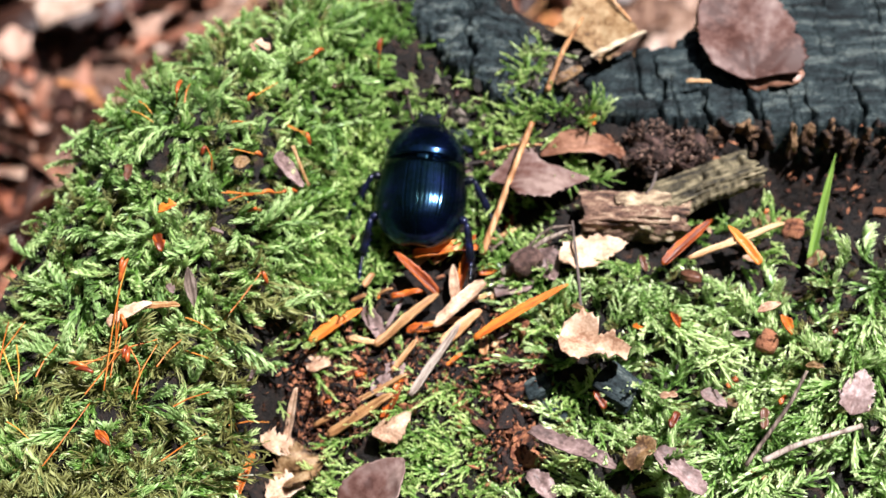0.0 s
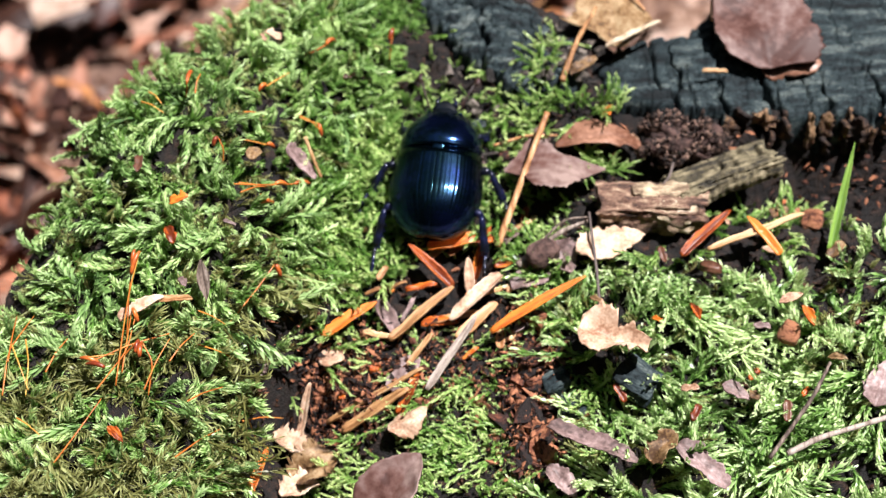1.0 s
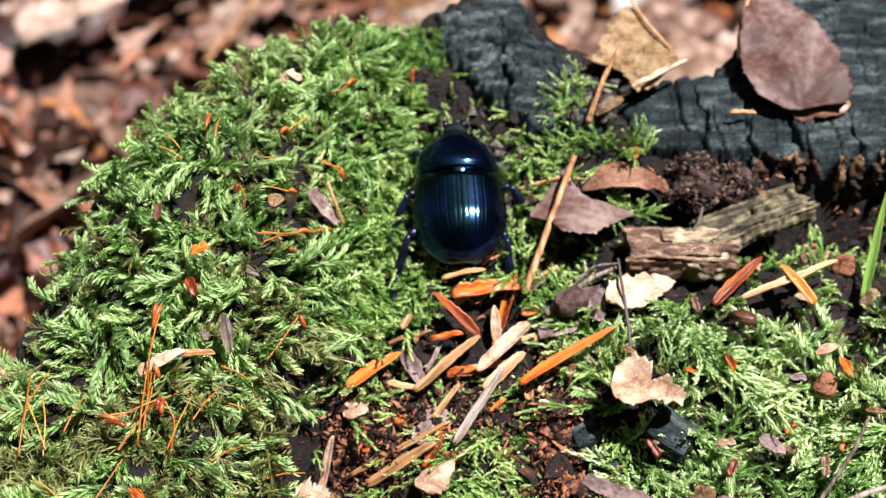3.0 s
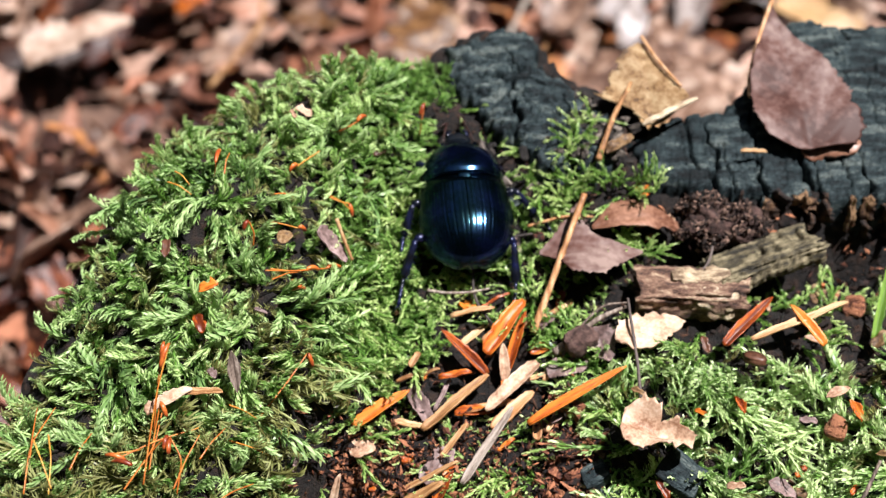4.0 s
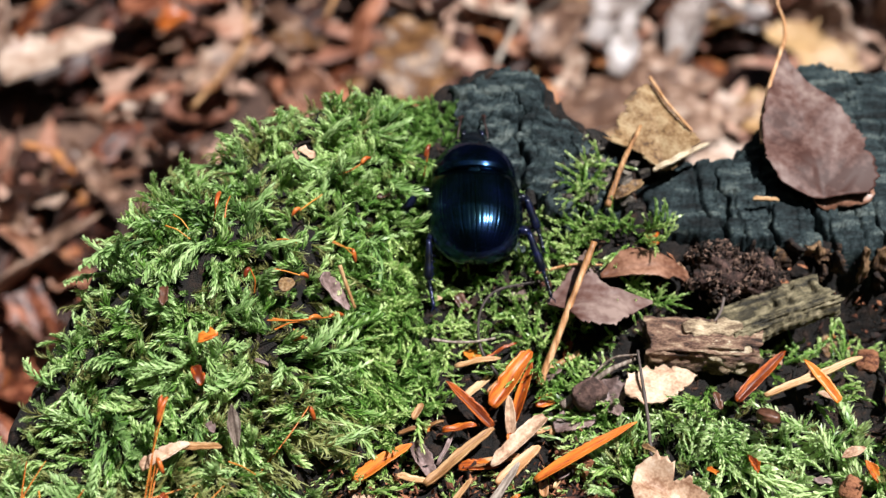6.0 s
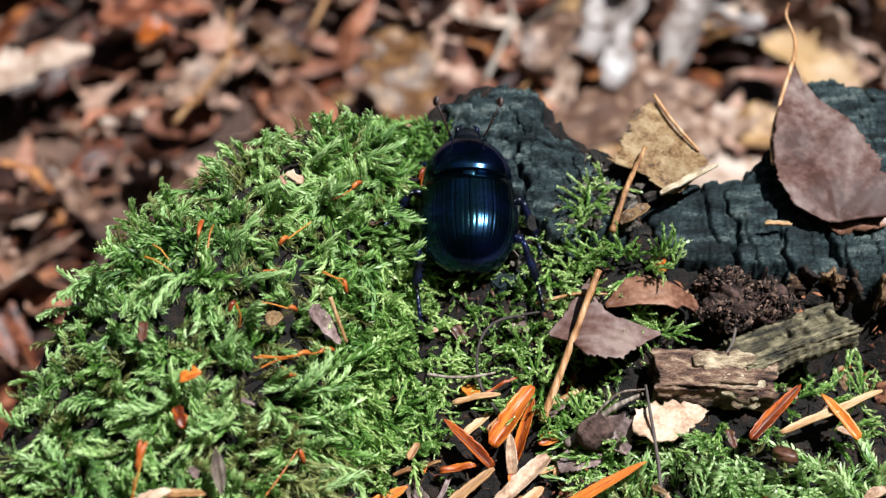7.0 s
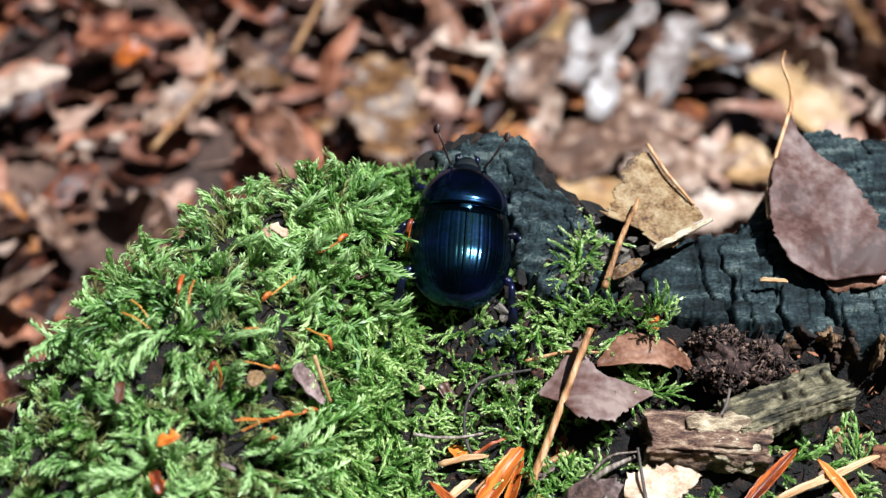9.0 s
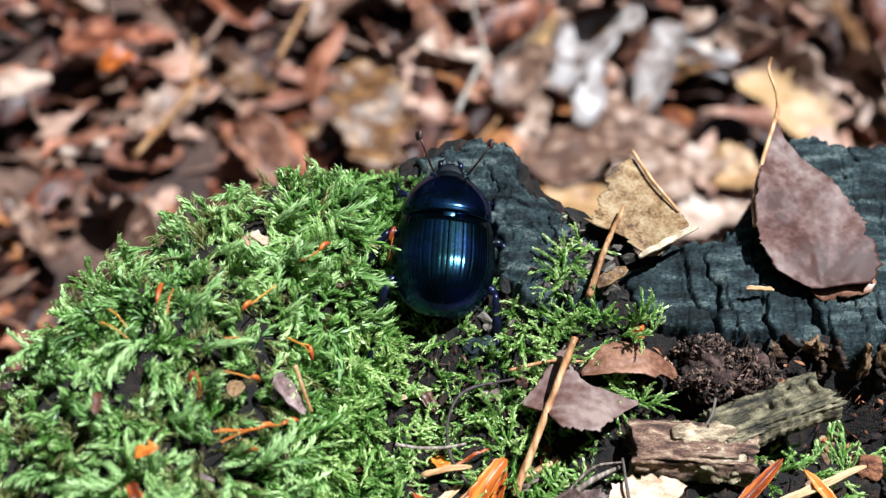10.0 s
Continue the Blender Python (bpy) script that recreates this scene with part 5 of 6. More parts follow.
def wood_shreds():
    """Fine red-brown shreds of crumbled wood lying in the hollows."""
    r = np.random.RandomState(95)
    base = np.array([[1, 0, 0], [0, 1, 0], [-1, 0, 0], [0, -1, 0], [0, 0, 1], [0, 0, -1]], float)
    tri = np.array([[0, 1, 4], [1, 2, 4], [2, 3, 4], [3, 0, 4], [1, 0, 5], [2, 1, 5], [3, 2, 5], [0, 3, 5]])
    allv = []
    for cx, cy, sx, sy, count in ((-5.5, -37, 3.6, 3.4, 2300), (14, -37, 2.4, 5.0, 1200), (13, -44, 2.4, 2.4, 500), (5, -36, 5, 3, 500), (50, -14, 6, 3, 160), (30, -12, 9, 1.5, 60)):
        for _ in range(count):
            x, y = r.normal(cx, sx * 0.7), r.normal(cy, sy * 0.7)
            y = min(y, -10.2) if x > 22 else y
            size = r.uniform(0.12, 0.6) ** 1.3 * np.array([1.6, r.uniform(0.3, 0.8), r.uniform(0.2, 0.5)])
            turn = np.linalg.qr(r.normal(0, 1, (3, 3)) * [1, 1, 0.45])[0]
            allv.append((base * size * r.uniform(0.5, 1.4, (6, 1))) @ turn + [x, y, float(stump_height(x, y)) + r.uniform(0.2, 1.6)])
    n = len(allv)
    me = tri_mesh("wood_shreds", np.concatenate(allv), (tri[None] + 6 * np.arange(n)[:, None, None]).reshape(-1, 3), M_SHRED, smooth=False)
    tagged(new("wood_shreds", me), "red-brown shreds of crumbled rotten wood", "wood shreds", kind="stuff")


wood_shreds()
pile_rng = random.Random(33)
for k in range(16):  # small splinters and scale bits strewn over the pile
    x, y = pile_rng.gauss(7, 5), pile_rng.gauss(-29, 4.5)
    a, size = pile_rng.gauss(0.9, 0.6), pile_rng.uniform(1.6, 5.0)
    z = float(stump_height(x, y)) + pile_rng.uniform(0.6, 1.8)
    lay("splinter", (x, y, z), (x + size * math.cos(a), y + size * math.sin(a), z + pile_rng.uniform(0.0, 0.35 * size)), pile_rng.uniform(0.35, 1.0), pile_rng.choice((M_STRAW, M_HUSK, M_NEEDLE, M_HUSK, M_GREYLEAF)),
        "small splinter strewn over rotten crumbs", "splinter", profile=SPLINT, curl=0.4, thick=0.14, nu=9, nv=5, seed=700 + k, group="splinters")
for k in range(56):  # small scraps of leaf fallen over the stump's top
    x, y = pile_rng.uniform(-26, 52), pile_rng.uniform(-50, -8)
    on_moss = float(mound(np.array(x), np.array(y))) * 4.2 + float(low_moss(np.array(x), np.array(y))) * 3.2
    a, size = pile_rng.uniform(0, 6.28), pile_rng.uniform(0.8, 2.4)
    z = float(stump_height(x, y)) + on_moss + 0.7
    lay("leaf_scrap", (x, y, z), (x + size * math.cos(a), y + size * math.sin(a), z + pile_rng.uniform(-0.2, 0.4) * size), size * pile_rng.uniform(0.3, 0.7), pile_rng.choice((M_GREYLEAF, M_BROWNLEAF, M_HUSK, M_PALELEAF, M_TANLEAF)),
        "tiny dry leaf scrap caught on the stump", "leaf scrap", profile=TORN, curl=0.5, thick=0.12, nu=9, nv=5, seed=800 + k, ragged=0.1, group="small leaf scraps")


# bud scales and splinters in the hollow
lay("bud_scale", (6.0, -28.4, 9.0), (1.4, -25.2, 12.3), 1.20, M_HUSK, "curved orange-brown bud scale lying on moss", "bud scale", seed=61, curl=0.7, ragged=0.04, wavy=0.08, profile=CANOE, thick=0.16, group="bud scales")
lay("bud_scale", (8.1, -27.2, 7.9), (10.1, -22.4, 12.0), 1.12, M_HUSK, "curved orange-brown bud scale lying on moss", "bud scale", seed=62, curl=0.7, ragged=0.04, wavy=0.08, profile=CANOE, thick=0.16, group="bud scales")
lay("bud_scale", (11.2, -28.4, 10.8), (5.8, -33.0, 9.0), 1.6, M_PALELEAF, "pale cream split bud scale on top of the pile", "bud scale", seed=63, curl=0.8, profile=SPLINT, thick=0.15, group="bud scales")
lay("bud_scale", (-7.5, -33.9, 7.5), (-1.9, -30.6, 9.3), 1.44, M_HUSK, "curved orange-brown bud scale lying on moss", "bud scale", seed=64, curl=0.7, ragged=0.04, wavy=0.08, profile=CANOE, thick=0.16, group="bud scales")
lay("bud_scale", (10.0, -34.3, 8.5), (19.9, -29.8, 12.1), 1.12, M_HUSK, "long pointed orange-brown bud scale on feathery moss", "bud scale", seed=65, curl=0.7, ragged=0.04, wavy=0.08, profile=CANOE, thick=0.16, group="bud scales")
lay("bud_scale", (2.7, -31.7, 6.8), (6.7, -31.8, 7.3), 1.28, M_HUSK, "curved orange-brown bud scale lying on moss", "bud scale", seed=66, curl=0.7, ragged=0.04, wavy=0.08, profile=CANOE, thick=0.16, group="bud scales")
lay("bud_scale", (30.0, -27.4, 12.4), (35.7, -21.6, 13.2), 1.28, M_HUSK, "glossy orange bud scale beside the wood pieces", "bud scale", seed=67, curl=0.7, ragged=0.04, wavy=0.08, profile=CANOE, thick=0.16, group="bud scales")
lay("bud_scale", (40.1, -27.4, 12.3), (37.1, -23.4, 14.1), 1.20, M_HUSK, "glossy orange bud scale beside the wood pieces", "bud scale", seed=68, curl=0.7, ragged=0.04, wavy=0.08, profile=CANOE, thick=0.16, group="bud scales")
lay("bud_scale", (0.4, -41.0, 3.5), (2.5, -37.9, 5.7), 1.04, M_HUSK, "curved orange-brown bud scale lying on moss", "bud scale", seed=69, curl=0.7, ragged=0.04, wavy=0.08, profile=CANOE, thick=0.16, group="bud scales")
lay("bud_scale", (-14.4, -49.4, 1.4), (-12.9, -43.8, 2.0), 1.04, M_HUSK, "narrow brown bud scale among rotten crumbs", "bud scale", seed=70, curl=0.7, ragged=0.04, wavy=0.08, profile=CANOE, thick=0.16, group="bud scales")
lay("bud_scale", (14.2, -19.5, 12.0), (13.6, -21.1, 10.6), 0.80, M_HUSK, "small orange bud scale tip", "bud scale", seed=71, curl=0.7, ragged=0.04, wavy=0.08, profile=CANOE, thick=0.16, group="bud scales")
lay("bud_scale", (7.9, -28.7, 8.2), (7.7, -25.5, 10.5), 1.1, M_PALELEAF, "pale pinkish bud scale tip", "bud scale", seed=72, curl=0.7, ragged=0.04, wavy=0.08, profile=CANOE, thick=0.16, group="bud scales")
lay("splinter", (-0.6, -33.6, 6.6), (6.1, -28.8, 9.6), 1.1, M_STRAW, "straw-coloured flat wood splinter", "splinter", seed=73, group="splinters", curl=0.3, profile=SPLINT, thick=0.3)
lay("splinter", (-3.4, -32.8, 7.0), (0.0, -33.2, 6.3), 0.7, M_STRAW, "curved straw-coloured splinter end", "splinter", seed=74, group="splinters", curl=0.3, profile=SPLINT, thick=0.3)
lay("splinter", (3.4, -39.4, 5.5), (8.5, -32.7, 9.2), 0.9, M_TWIG, "greyish weathered splinter on the pile", "splinter", seed=75, group="splinters", curl=0.3, profile=SPLINT, thick=0.3)
lay("splinter", (6.5, -33.6, 6.7), (10.7, -30.1, 8.4), 1.3, M_NEEDLE, "brown fibrous splinter on the pile", "splinter", seed=76, group="splinters", curl=0.3, profile=SPLINT, thick=0.3)
lay("splinter", (-7.3, -39.7, 0.5), (3.0, -37.8, 7.1), 0.6, M_STRAW, "long thin straw-coloured splinter", "splinter", seed=77, group="splinters", curl=0.3, profile=SPLINT, thick=0.3)
lay("splinter", (-5.5, -41.2, 1.0), (1.5, -39.3, 5.7), 1.2, M_STRAW, "pale tan split twig on crumbs", "splinter", seed=78, group="splinters", curl=0.3, profile=SPLINT, thick=0.3)
lay("splinter", (-10.3, -40.4, -0.9), (-8.9, -37.3, 4.2), 0.8, M_PALELEAF, "whitish splinter standing in rotten wood", "splinter", seed=79, group="splinters", curl=0.3, profile=SPLINT, thick=0.3)
lay("splinter", (1.3, -36.4, 5.6), (3.9, -33.4, 7.4), 0.6, M_STRAW, "thin tan splinter on the pile", "splinter", seed=80, group="splinters", curl=0.3, profile=SPLINT, thick=0.3)
lay("splinter", (32.6, -27.4, 13.3), (43.3, -22.4, 13.3), 0.8, M_STRAW, "pale round splinter behind the feathery moss", "splinter", seed=81, group="splinters", curl=0.3, profile=SPLINT, thick=0.3)
lay("splinter", (39.3, -49.2, 4.5), (36.8, -48.1, 4.5), 0.5, M_STRAW, "short pale splinter on moss", "splinter", seed=82, group="splinters", curl=0.3, profile=SPLINT, thick=0.3)
lay("splinter", (-3.3, -28.9, 8.6), (1.2, -27.8, 9.2), 0.4, M_STRAW, "thin tan splinter on the pile", "splinter", seed=83, group="splinters", curl=0.3, profile=SPLINT, thick=0.3)
lay("splinter", (33.9, -5.5, 18.9), (36.7, -5.5, 19.0), 0.4, M_STRAW, "tiny splinter on charred wood", "splinter", seed=84, group="splinters", curl=0.3, profile=SPLINT, thick=0.3)
lay("splinter", (23.2, -3.9, 21.5), (29.6, 0.2, 21.7), 0.6, M_CREAMWOOD, "pale grey splinter lying over a tan leaf", "splinter", curl=0.3, profile=SPLINT, thick=0.3, seed=85, group="splinters")

# dead leaves
lay("dead_leaf", (11.7, -17.0, 15.3), (22.7, -16.1, 14.4), 9.2, M_DARKLEAF, "torn greyish-purple dead leaf under a needle", "dead leaf", profile=[(0, 0.05), (0.12, 0.35), (0.34, 1.05), (0.42, 1.1), (0.5, 0.5), (0.58, 0.25), (0.75, 0.12), (1, 0.04)], other=[(0, 0.05), (0.18, 0.35), (0.24, 0.85), (0.4, 0.95), (0.55, 1.0), (0.66, 0.72), (0.85, 0.3), (1, 0.04)], curl=0.1, arch=0.9, thick=0.14, nu=44, nv=21, seed=101, ragged=0.035, wavy=0.3, veins=0.05, group="dead leaves on the stump")
lay("dead_leaf", (17.4, -13.9, 15.6), (26.9, -12.6, 14.8), 6.6, M_BROWNLEAF, "arched glossy brown dead leaf", "dead leaf", profile=[(0, 0.1), (0.25, 0.85), (0.42, 1.0), (0.7, 0.65), (1, 0.2)], other=[(0, 0.05), (0.4, 0.3), (0.7, 0.45), (0.78, 0.25), (0.9, 0.4), (1, 0.1)], curl=-0.15, arch=1.3, thick=0.14, nu=40, nv=19, seed=102, ragged=0.03, wavy=0.25, veins=0.05, group="dead leaves on the stump")
lay("dead_leaf", (19.1, -26.5, 12.3), (26.4, -23.9, 12.2), 4.4, M_PALELEAF, "pale cream dry leaf scrap", "dead leaf", seed=103, curl=0.1, profile=BROAD, ragged=0.09, wavy=0.25, thick=0.18, nu=30, nv=17, veins=0.07, group="dead leaves on the stump")
lay("dead_leaf", (18.9, -36.4, 12.1), (25.7, -38.4, 11.2), 5.4, M_PALELEAF, "crumpled cream leaf scrap on feathery moss", "dead leaf", seed=104, curl=0.25, profile=HALF, other=TORN, ragged=0.07, wavy=1.1, thick=0.18, nu=30, nv=17, veins=0.07, group="dead leaves on the stump")
lay("dead_leaf", (17.1, -24.2, 11.6), (18.5, -27.9, 10.5), 2.9, M_GREYLEAF, "brown torn leaf scrap", "dead leaf", seed=105, curl=0.5, profile=BROAD, ragged=0.1, wavy=0.3, thick=0.18, nu=30, nv=17, veins=0.07, group="dead leaves on the stump")
lay("dead_leaf", (12.2, -28.4, 9.1), (16.4, -27.4, 9.5), 2.6, M_GREYLEAF, "grey-pink leaf scrap beside a seed", "dead leaf", seed=106, curl=0.4, profile=TORN, ragged=0.1, wavy=0.3, thick=0.18, nu=30, nv=17, veins=0.07, group="dead leaves on the stump")
lay("dead_leaf", (-1.8, -29.8, 8.6), (0.1, -32.6, 6.6), 1.8, M_GREYLEAF, "small grey-pink leaf scrap", "dead leaf", seed=107, curl=0.4, profile=SPLINT, ragged=0.05, wavy=0.2, thick=0.18, nu=30, nv=17, veins=0.07, group="dead leaves on the stump")
lay("dead_leaf", (-0.5, -43.2, 3.8), (3.4, -40.9, 4.5), 3.0, M_PALELEAF, "curled light brown leaf scrap", "dead leaf", seed=108, curl=-0.6, profile=BROAD, ragged=0.08, wavy=0.3, thick=0.18, nu=30, nv=17, veins=0.07, group="dead leaves on the stump")
lay("dead_leaf", (-0.5, -38.6, 4.6), (2.4, -35.4, 6.1), 2.3, M_GREYLEAF, "pinkish brown leaf scrap among splinters", "dead leaf", seed=109, curl=0.2, profile=TORN, ragged=0.1, wavy=0.3, thick=0.18, nu=30, nv=17, veins=0.07, group="dead leaves on the stump")
lay("dead_leaf", (-7.9, -35.5, 5.5), (-5.4, -34.8, 5.6), 2.2, M_PALELEAF, "small cream leaf chip on dark crumbs", "dead leaf", seed=110, curl=0.3, profile=TORN, ragged=0.12, wavy=0.2, thick=0.18, nu=30, nv=17, veins=0.07, group="dead leaves on the stump")
lay("dead_leaf", (15.7, -44.0, 5.8), (24.0, -49.0, 6.6), 2.0, M_GREYLEAF, "long grey bark scrap on feathery moss", "dead leaf", seed=111, curl=0.5, profile=SPLINT, ragged=0.14, wavy=0.3, thick=0.18, nu=30, nv=17, veins=0.07, group="dead leaves on the stump")
lay("dead_leaf", (25.3, -48.3, 5.5), (27.9, -46.1, 7.2), 2.5, M_TANLEAF, "small orange-brown leaf scrap", "dead leaf", seed=112, curl=0.4, profile=TORN, ragged=0.12, wavy=0.3, thick=0.18, nu=30, nv=17, veins=0.07, group="dead leaves on the stump")
lay("dead_leaf", (28.1, -47.1, 6.7), (32.6, -51.2, 5.2), 2.6, M_GREYLEAF, "folded greyish leaf scrap on feathery moss", "dead leaf", seed=113, curl=0.5, profile=TORN, ragged=0.08, wavy=0.3, thick=0.18, nu=30, nv=17, veins=0.07, group="dead leaves on the stump")
lay("dead_leaf", (15.6, -46.5, 2.1), (18.3, -49.8, 1.8), 2.4, M_GREYLEAF, "brown leaf scrap between moss tufts", "dead leaf", seed=114, curl=0.4, profile=BROAD, ragged=0.08, wavy=0.3, thick=0.18, nu=30, nv=17, veins=0.07, group="dead leaves on the stump")
lay("dead_leaf", (-2.4, -52.3, 0.5), (2.8, -46.7, 4.8), 6.3, M_DARKLEAF, "smooth purple-brown dead leaf with a raised tip", "dead leaf", seed=115, curl=0.5, profile=BROAD, ragged=0.02, wavy=0.2, thick=0.18, nu=30, nv=17, veins=0.07, group="dead leaves on the stump")
lay("dead_leaf", (33.0, -41.0, 8.2), (35.7, -42.2, 7.3), 1.7, M_GREYLEAF, "small pinkish leaf scrap", "dead leaf", seed=116, curl=0.3, profile=BROAD, ragged=0.1, wavy=0.2, thick=0.18, nu=30, nv=17, veins=0.07, group="dead leaves on the stump")
lay("dead_leaf", (39.0, -34.1, 12.6), (41.6, -32.9, 12.5), 1.1, M_PALELEAF, "tiny pale leaf scrap on moss", "dead leaf", seed=117, curl=0.3, profile=POINTED, ragged=0.08, wavy=0.1, thick=0.18, nu=30, nv=17, veins=0.07, group="dead leaves on the stump")
lay("dead_leaf", (41.5, -33.9, 11.8), (42.6, -35.8, 10.7), 1.1, M_HUSK, "tiny brown bud scrap on moss", "dead leaf", seed=118, curl=0.8, profile=POINTED, ragged=0.05, wavy=0.1, thick=0.18, nu=30, nv=17, veins=0.07, group="dead leaves on the stump")
lay("dead_leaf", (31.2, -34.9, 11.0), (30.3, -33.3, 11.7), 0.9, M_HUSK, "tiny orange-brown scrap on moss", "dead leaf", seed=119, curl=0.8, profile=POINTED, ragged=0.05, wavy=0.1, thick=0.18, nu=30, nv=17, veins=0.07, group="dead leaves on the stump")
lay("dead_leaf", (47.7, -43.4, 7.5), (49.5, -39.1, 9.2), 3.4, M_GREYLEAF, "light brown leaf at the edge of the moss", "dead leaf", seed=120, curl=0.4, profile=BROAD, ragged=0.08, wavy=0.3, thick=0.18, nu=30, nv=17, veins=0.07, group="dead leaves on the stump")
lay("dead_leaf", (43.6, -38.5, 9.3), (45.4, -39.2, 9.8), 0.9, M_TANLEAF, "tiny tan leaf scrap on moss", "dead leaf", seed=121, curl=0.4, profile=POINTED, ragged=0.08, wavy=0.1, thick=0.18, nu=30, nv=17, veins=0.07, group="dead leaves on the stump")
lay("dead_leaf", (-12.5, -42.2, 1.3), (-9.2, -41.5, -2.2), 3.5, M_PALELEAF, "light brown crumpled leaf scrap", "dead leaf", seed=122, curl=0.6, profile=TORN, ragged=0.12, wavy=0.4, thick=0.18, nu=30, nv=17, veins=0.07, group="dead leaves on the stump")
lay("dead_leaf", (-10.8, -45.4, -1.7), (-6.5, -42.9, -0.7), 4.7, M_TANLEAF, "orange-tan crumpled leaf scrap", "dead leaf", seed=123, curl=0.6, profile=TORN, ragged=0.14, wavy=0.6, thick=0.18, nu=30, nv=17, veins=0.07, group="dead leaves on the stump")
lay("dead_leaf", (-11.5, -47.6, -1.3), (-8.3, -45.0, -2.3), 3.1, M_PALELEAF, "cream curled leaf scrap on crumbs", "dead leaf", seed=124, curl=0.7, profile=TORN, ragged=0.1, wavy=0.4, thick=0.18, nu=30, nv=17, veins=0.07, group="dead leaves on the stump")
lay("dead_leaf", (-11.1, -19.7, 21.4), (-8.2, -20.5, 17.7), 2.0, M_GREYLEAF, "small grey leaf chip on the moss cushion", "dead leaf", seed=125, curl=0.3, profile=SPLINT, ragged=0.05, wavy=0.2, thick=0.18, nu=30, nv=17, veins=0.07, group="dead leaves on the stump")
lay("dead_leaf", (-14.7, -22.5, 22.7), (-13.3, -21.2, 22.3), 1.3, M_TANLEAF, "tiny tan chip on the moss cushion", "dead leaf", seed=126, curl=0.3, profile=BROAD, ragged=0.05, wavy=0.2, thick=0.18, nu=30, nv=17, veins=0.07, group="dead leaves on the stump")
lay("dead_leaf", (-18.3, -34.4, 20.1), (-17.8, -36.9, 16.9), 1.3, M_TWIG, "narrow grey leaf standing in moss", "dead leaf", seed=127, curl=0.5, profile=POINTED, ragged=0.04, wavy=0.1, thick=0.18, nu=30, nv=17, veins=0.07, group="dead leaves on the stump")
lay("dead_leaf", (-26.2, -38.9, 16.4), (-22.1, -36.7, 17.6), 1.2, M_PALELEAF, "folded straw-coloured leaf scrap", "dead leaf", seed=128, curl=0.8, profile=SPLINT, ragged=0.08, wavy=0.2, thick=0.18, nu=30, nv=17, veins=0.07, group="dead leaves on the stump")
lay("dead_leaf", (-23.1, -36.8, 16.9), (-19.1, -37.3, 17.7), 0.8, M_STRAW, "thin straw-coloured leaf scrap in moss", "dead leaf", seed=129, curl=0.5, profile=SPLINT, ragged=0.04, wavy=0.2, thick=0.18, nu=30, nv=17, veins=0.07, group="dead leaves on the stump")
lay("dead_leaf", (-26.1, -49.6, 13.7), (-24.4, -51.1, 13.3), 1.0, M_HUSK, "tiny orange scrap in moss", "dead leaf", seed=130, curl=0.6, profile=POINTED, ragged=0.04, wavy=0.1, thick=0.18, nu=30, nv=17, veins=0.07, group="dead leaves on the stump")
lay("dead_leaf", (7.9, -15.5, 13.7), (9.8, -14.9, 13.8), 2.1, M_GREYLEAF, "tiny grey leaf curl on moss", "dead leaf", seed=131, curl=0.7, profile=TORN, ragged=0.1, wavy=0.3, thick=0.18, nu=30, nv=17, veins=0.07, group="dead leaves on the stump")
lay("dead_leaf", (19.3, -6.0, 19.1), (22.2, -4.2, 20.0), 1.4, M_TANLEAF, "small tan leaf curl beside a stalk", "dead leaf", seed=132, curl=0.7, profile=TORN, ragged=0.06, wavy=0.2, thick=0.18, nu=30, nv=17, veins=0.07, group="dead leaves on the stump")
lay("dead_leaf", (12.9, -21.4, 10.6), (11.0, -23.4, 10.3), 2.1, M_GREYLEAF, "brownish pink leaf scrap", "dead leaf", seed=133, curl=0.4, profile=TORN, ragged=0.06, wavy=0.2, thick=0.18, nu=30, nv=17, veins=0.07, group="dead leaves on the stump")

# needles, stalks, threads and twigs
stick("needle", [(10.8, -24.2, 10.7), (12.4, -21.1, 13.3), (14.3, -17.0, 16.4), (16.4, -12.6, 19.4)], 0.39, M_NEEDLE, "straight brown conifer needle leaning over a leaf", "needle", taper=0.8)
stick("leaf_stalk", [(18.2, -7.4, 19.4), (18.9, -5.6, 20.2), (20.1, -2.4, 21.2), (22.5, 2.9, 21.6)], 0.36, M_STEM, "thick orange-brown leaf stalk", "stalk", taper=0.65)
stick("twig", [(36.6, -49.2, 7.1), (38.6, -46.8, 8.0), (41.3, -43.8, 9.8), (43.3, -40.4, 10.7)], 0.24, M_TWIG, "thin grey grass stalk across the moss", "twig", taper=0.8)
stick("twig", [(38.1, -49.4, 8.1), (41.3, -47.9, 8.6), (44.8, -46.7, 8.5), (48.2, -45.7, 8.8)], 0.30, M_TWIG, "grey dry twig lying on feathery moss", "twig", taper=0.9)
stick("thread", [(21.2, -32.9, 10.3), (21.1, -29.7, 11.8), (20.8, -25.9, 12.9), (20.6, -22.0, 13.5)], 0.20, M_DARKTWIG, "dark thin stalk standing before the log", "stalk", taper=0.7)
stick("dry_straw", [(12.9, -26.6, 10.3), (15.0, -25.4, 11.1), (17.4, -23.8, 12.4), (20.5, -22.1, 12.3)], 0.48, M_TWIG, "pale grey curved dry straw", "stalk", taper=0.35)
stick("thread", [(-0.1, -20.3, 12.9), (1.9, -20.7, 12.9), (4.3, -20.8, 13.1), (6.4, -20.5, 13.4)], 0.18, M_TWIG, "thin pale root thread on moss", "root thread", taper=0.7)
stick("thread", [(6.6, -23.6, 11.4), (4.7, -21.4, 12.6), (4.6, -17.7, 14.1), (6.2, -15.3, 15.1), (11.1, -14.1, 15.0)], 0.18, M_DARKTWIG, "thin dark curved root thread", "root thread", taper=0.8)
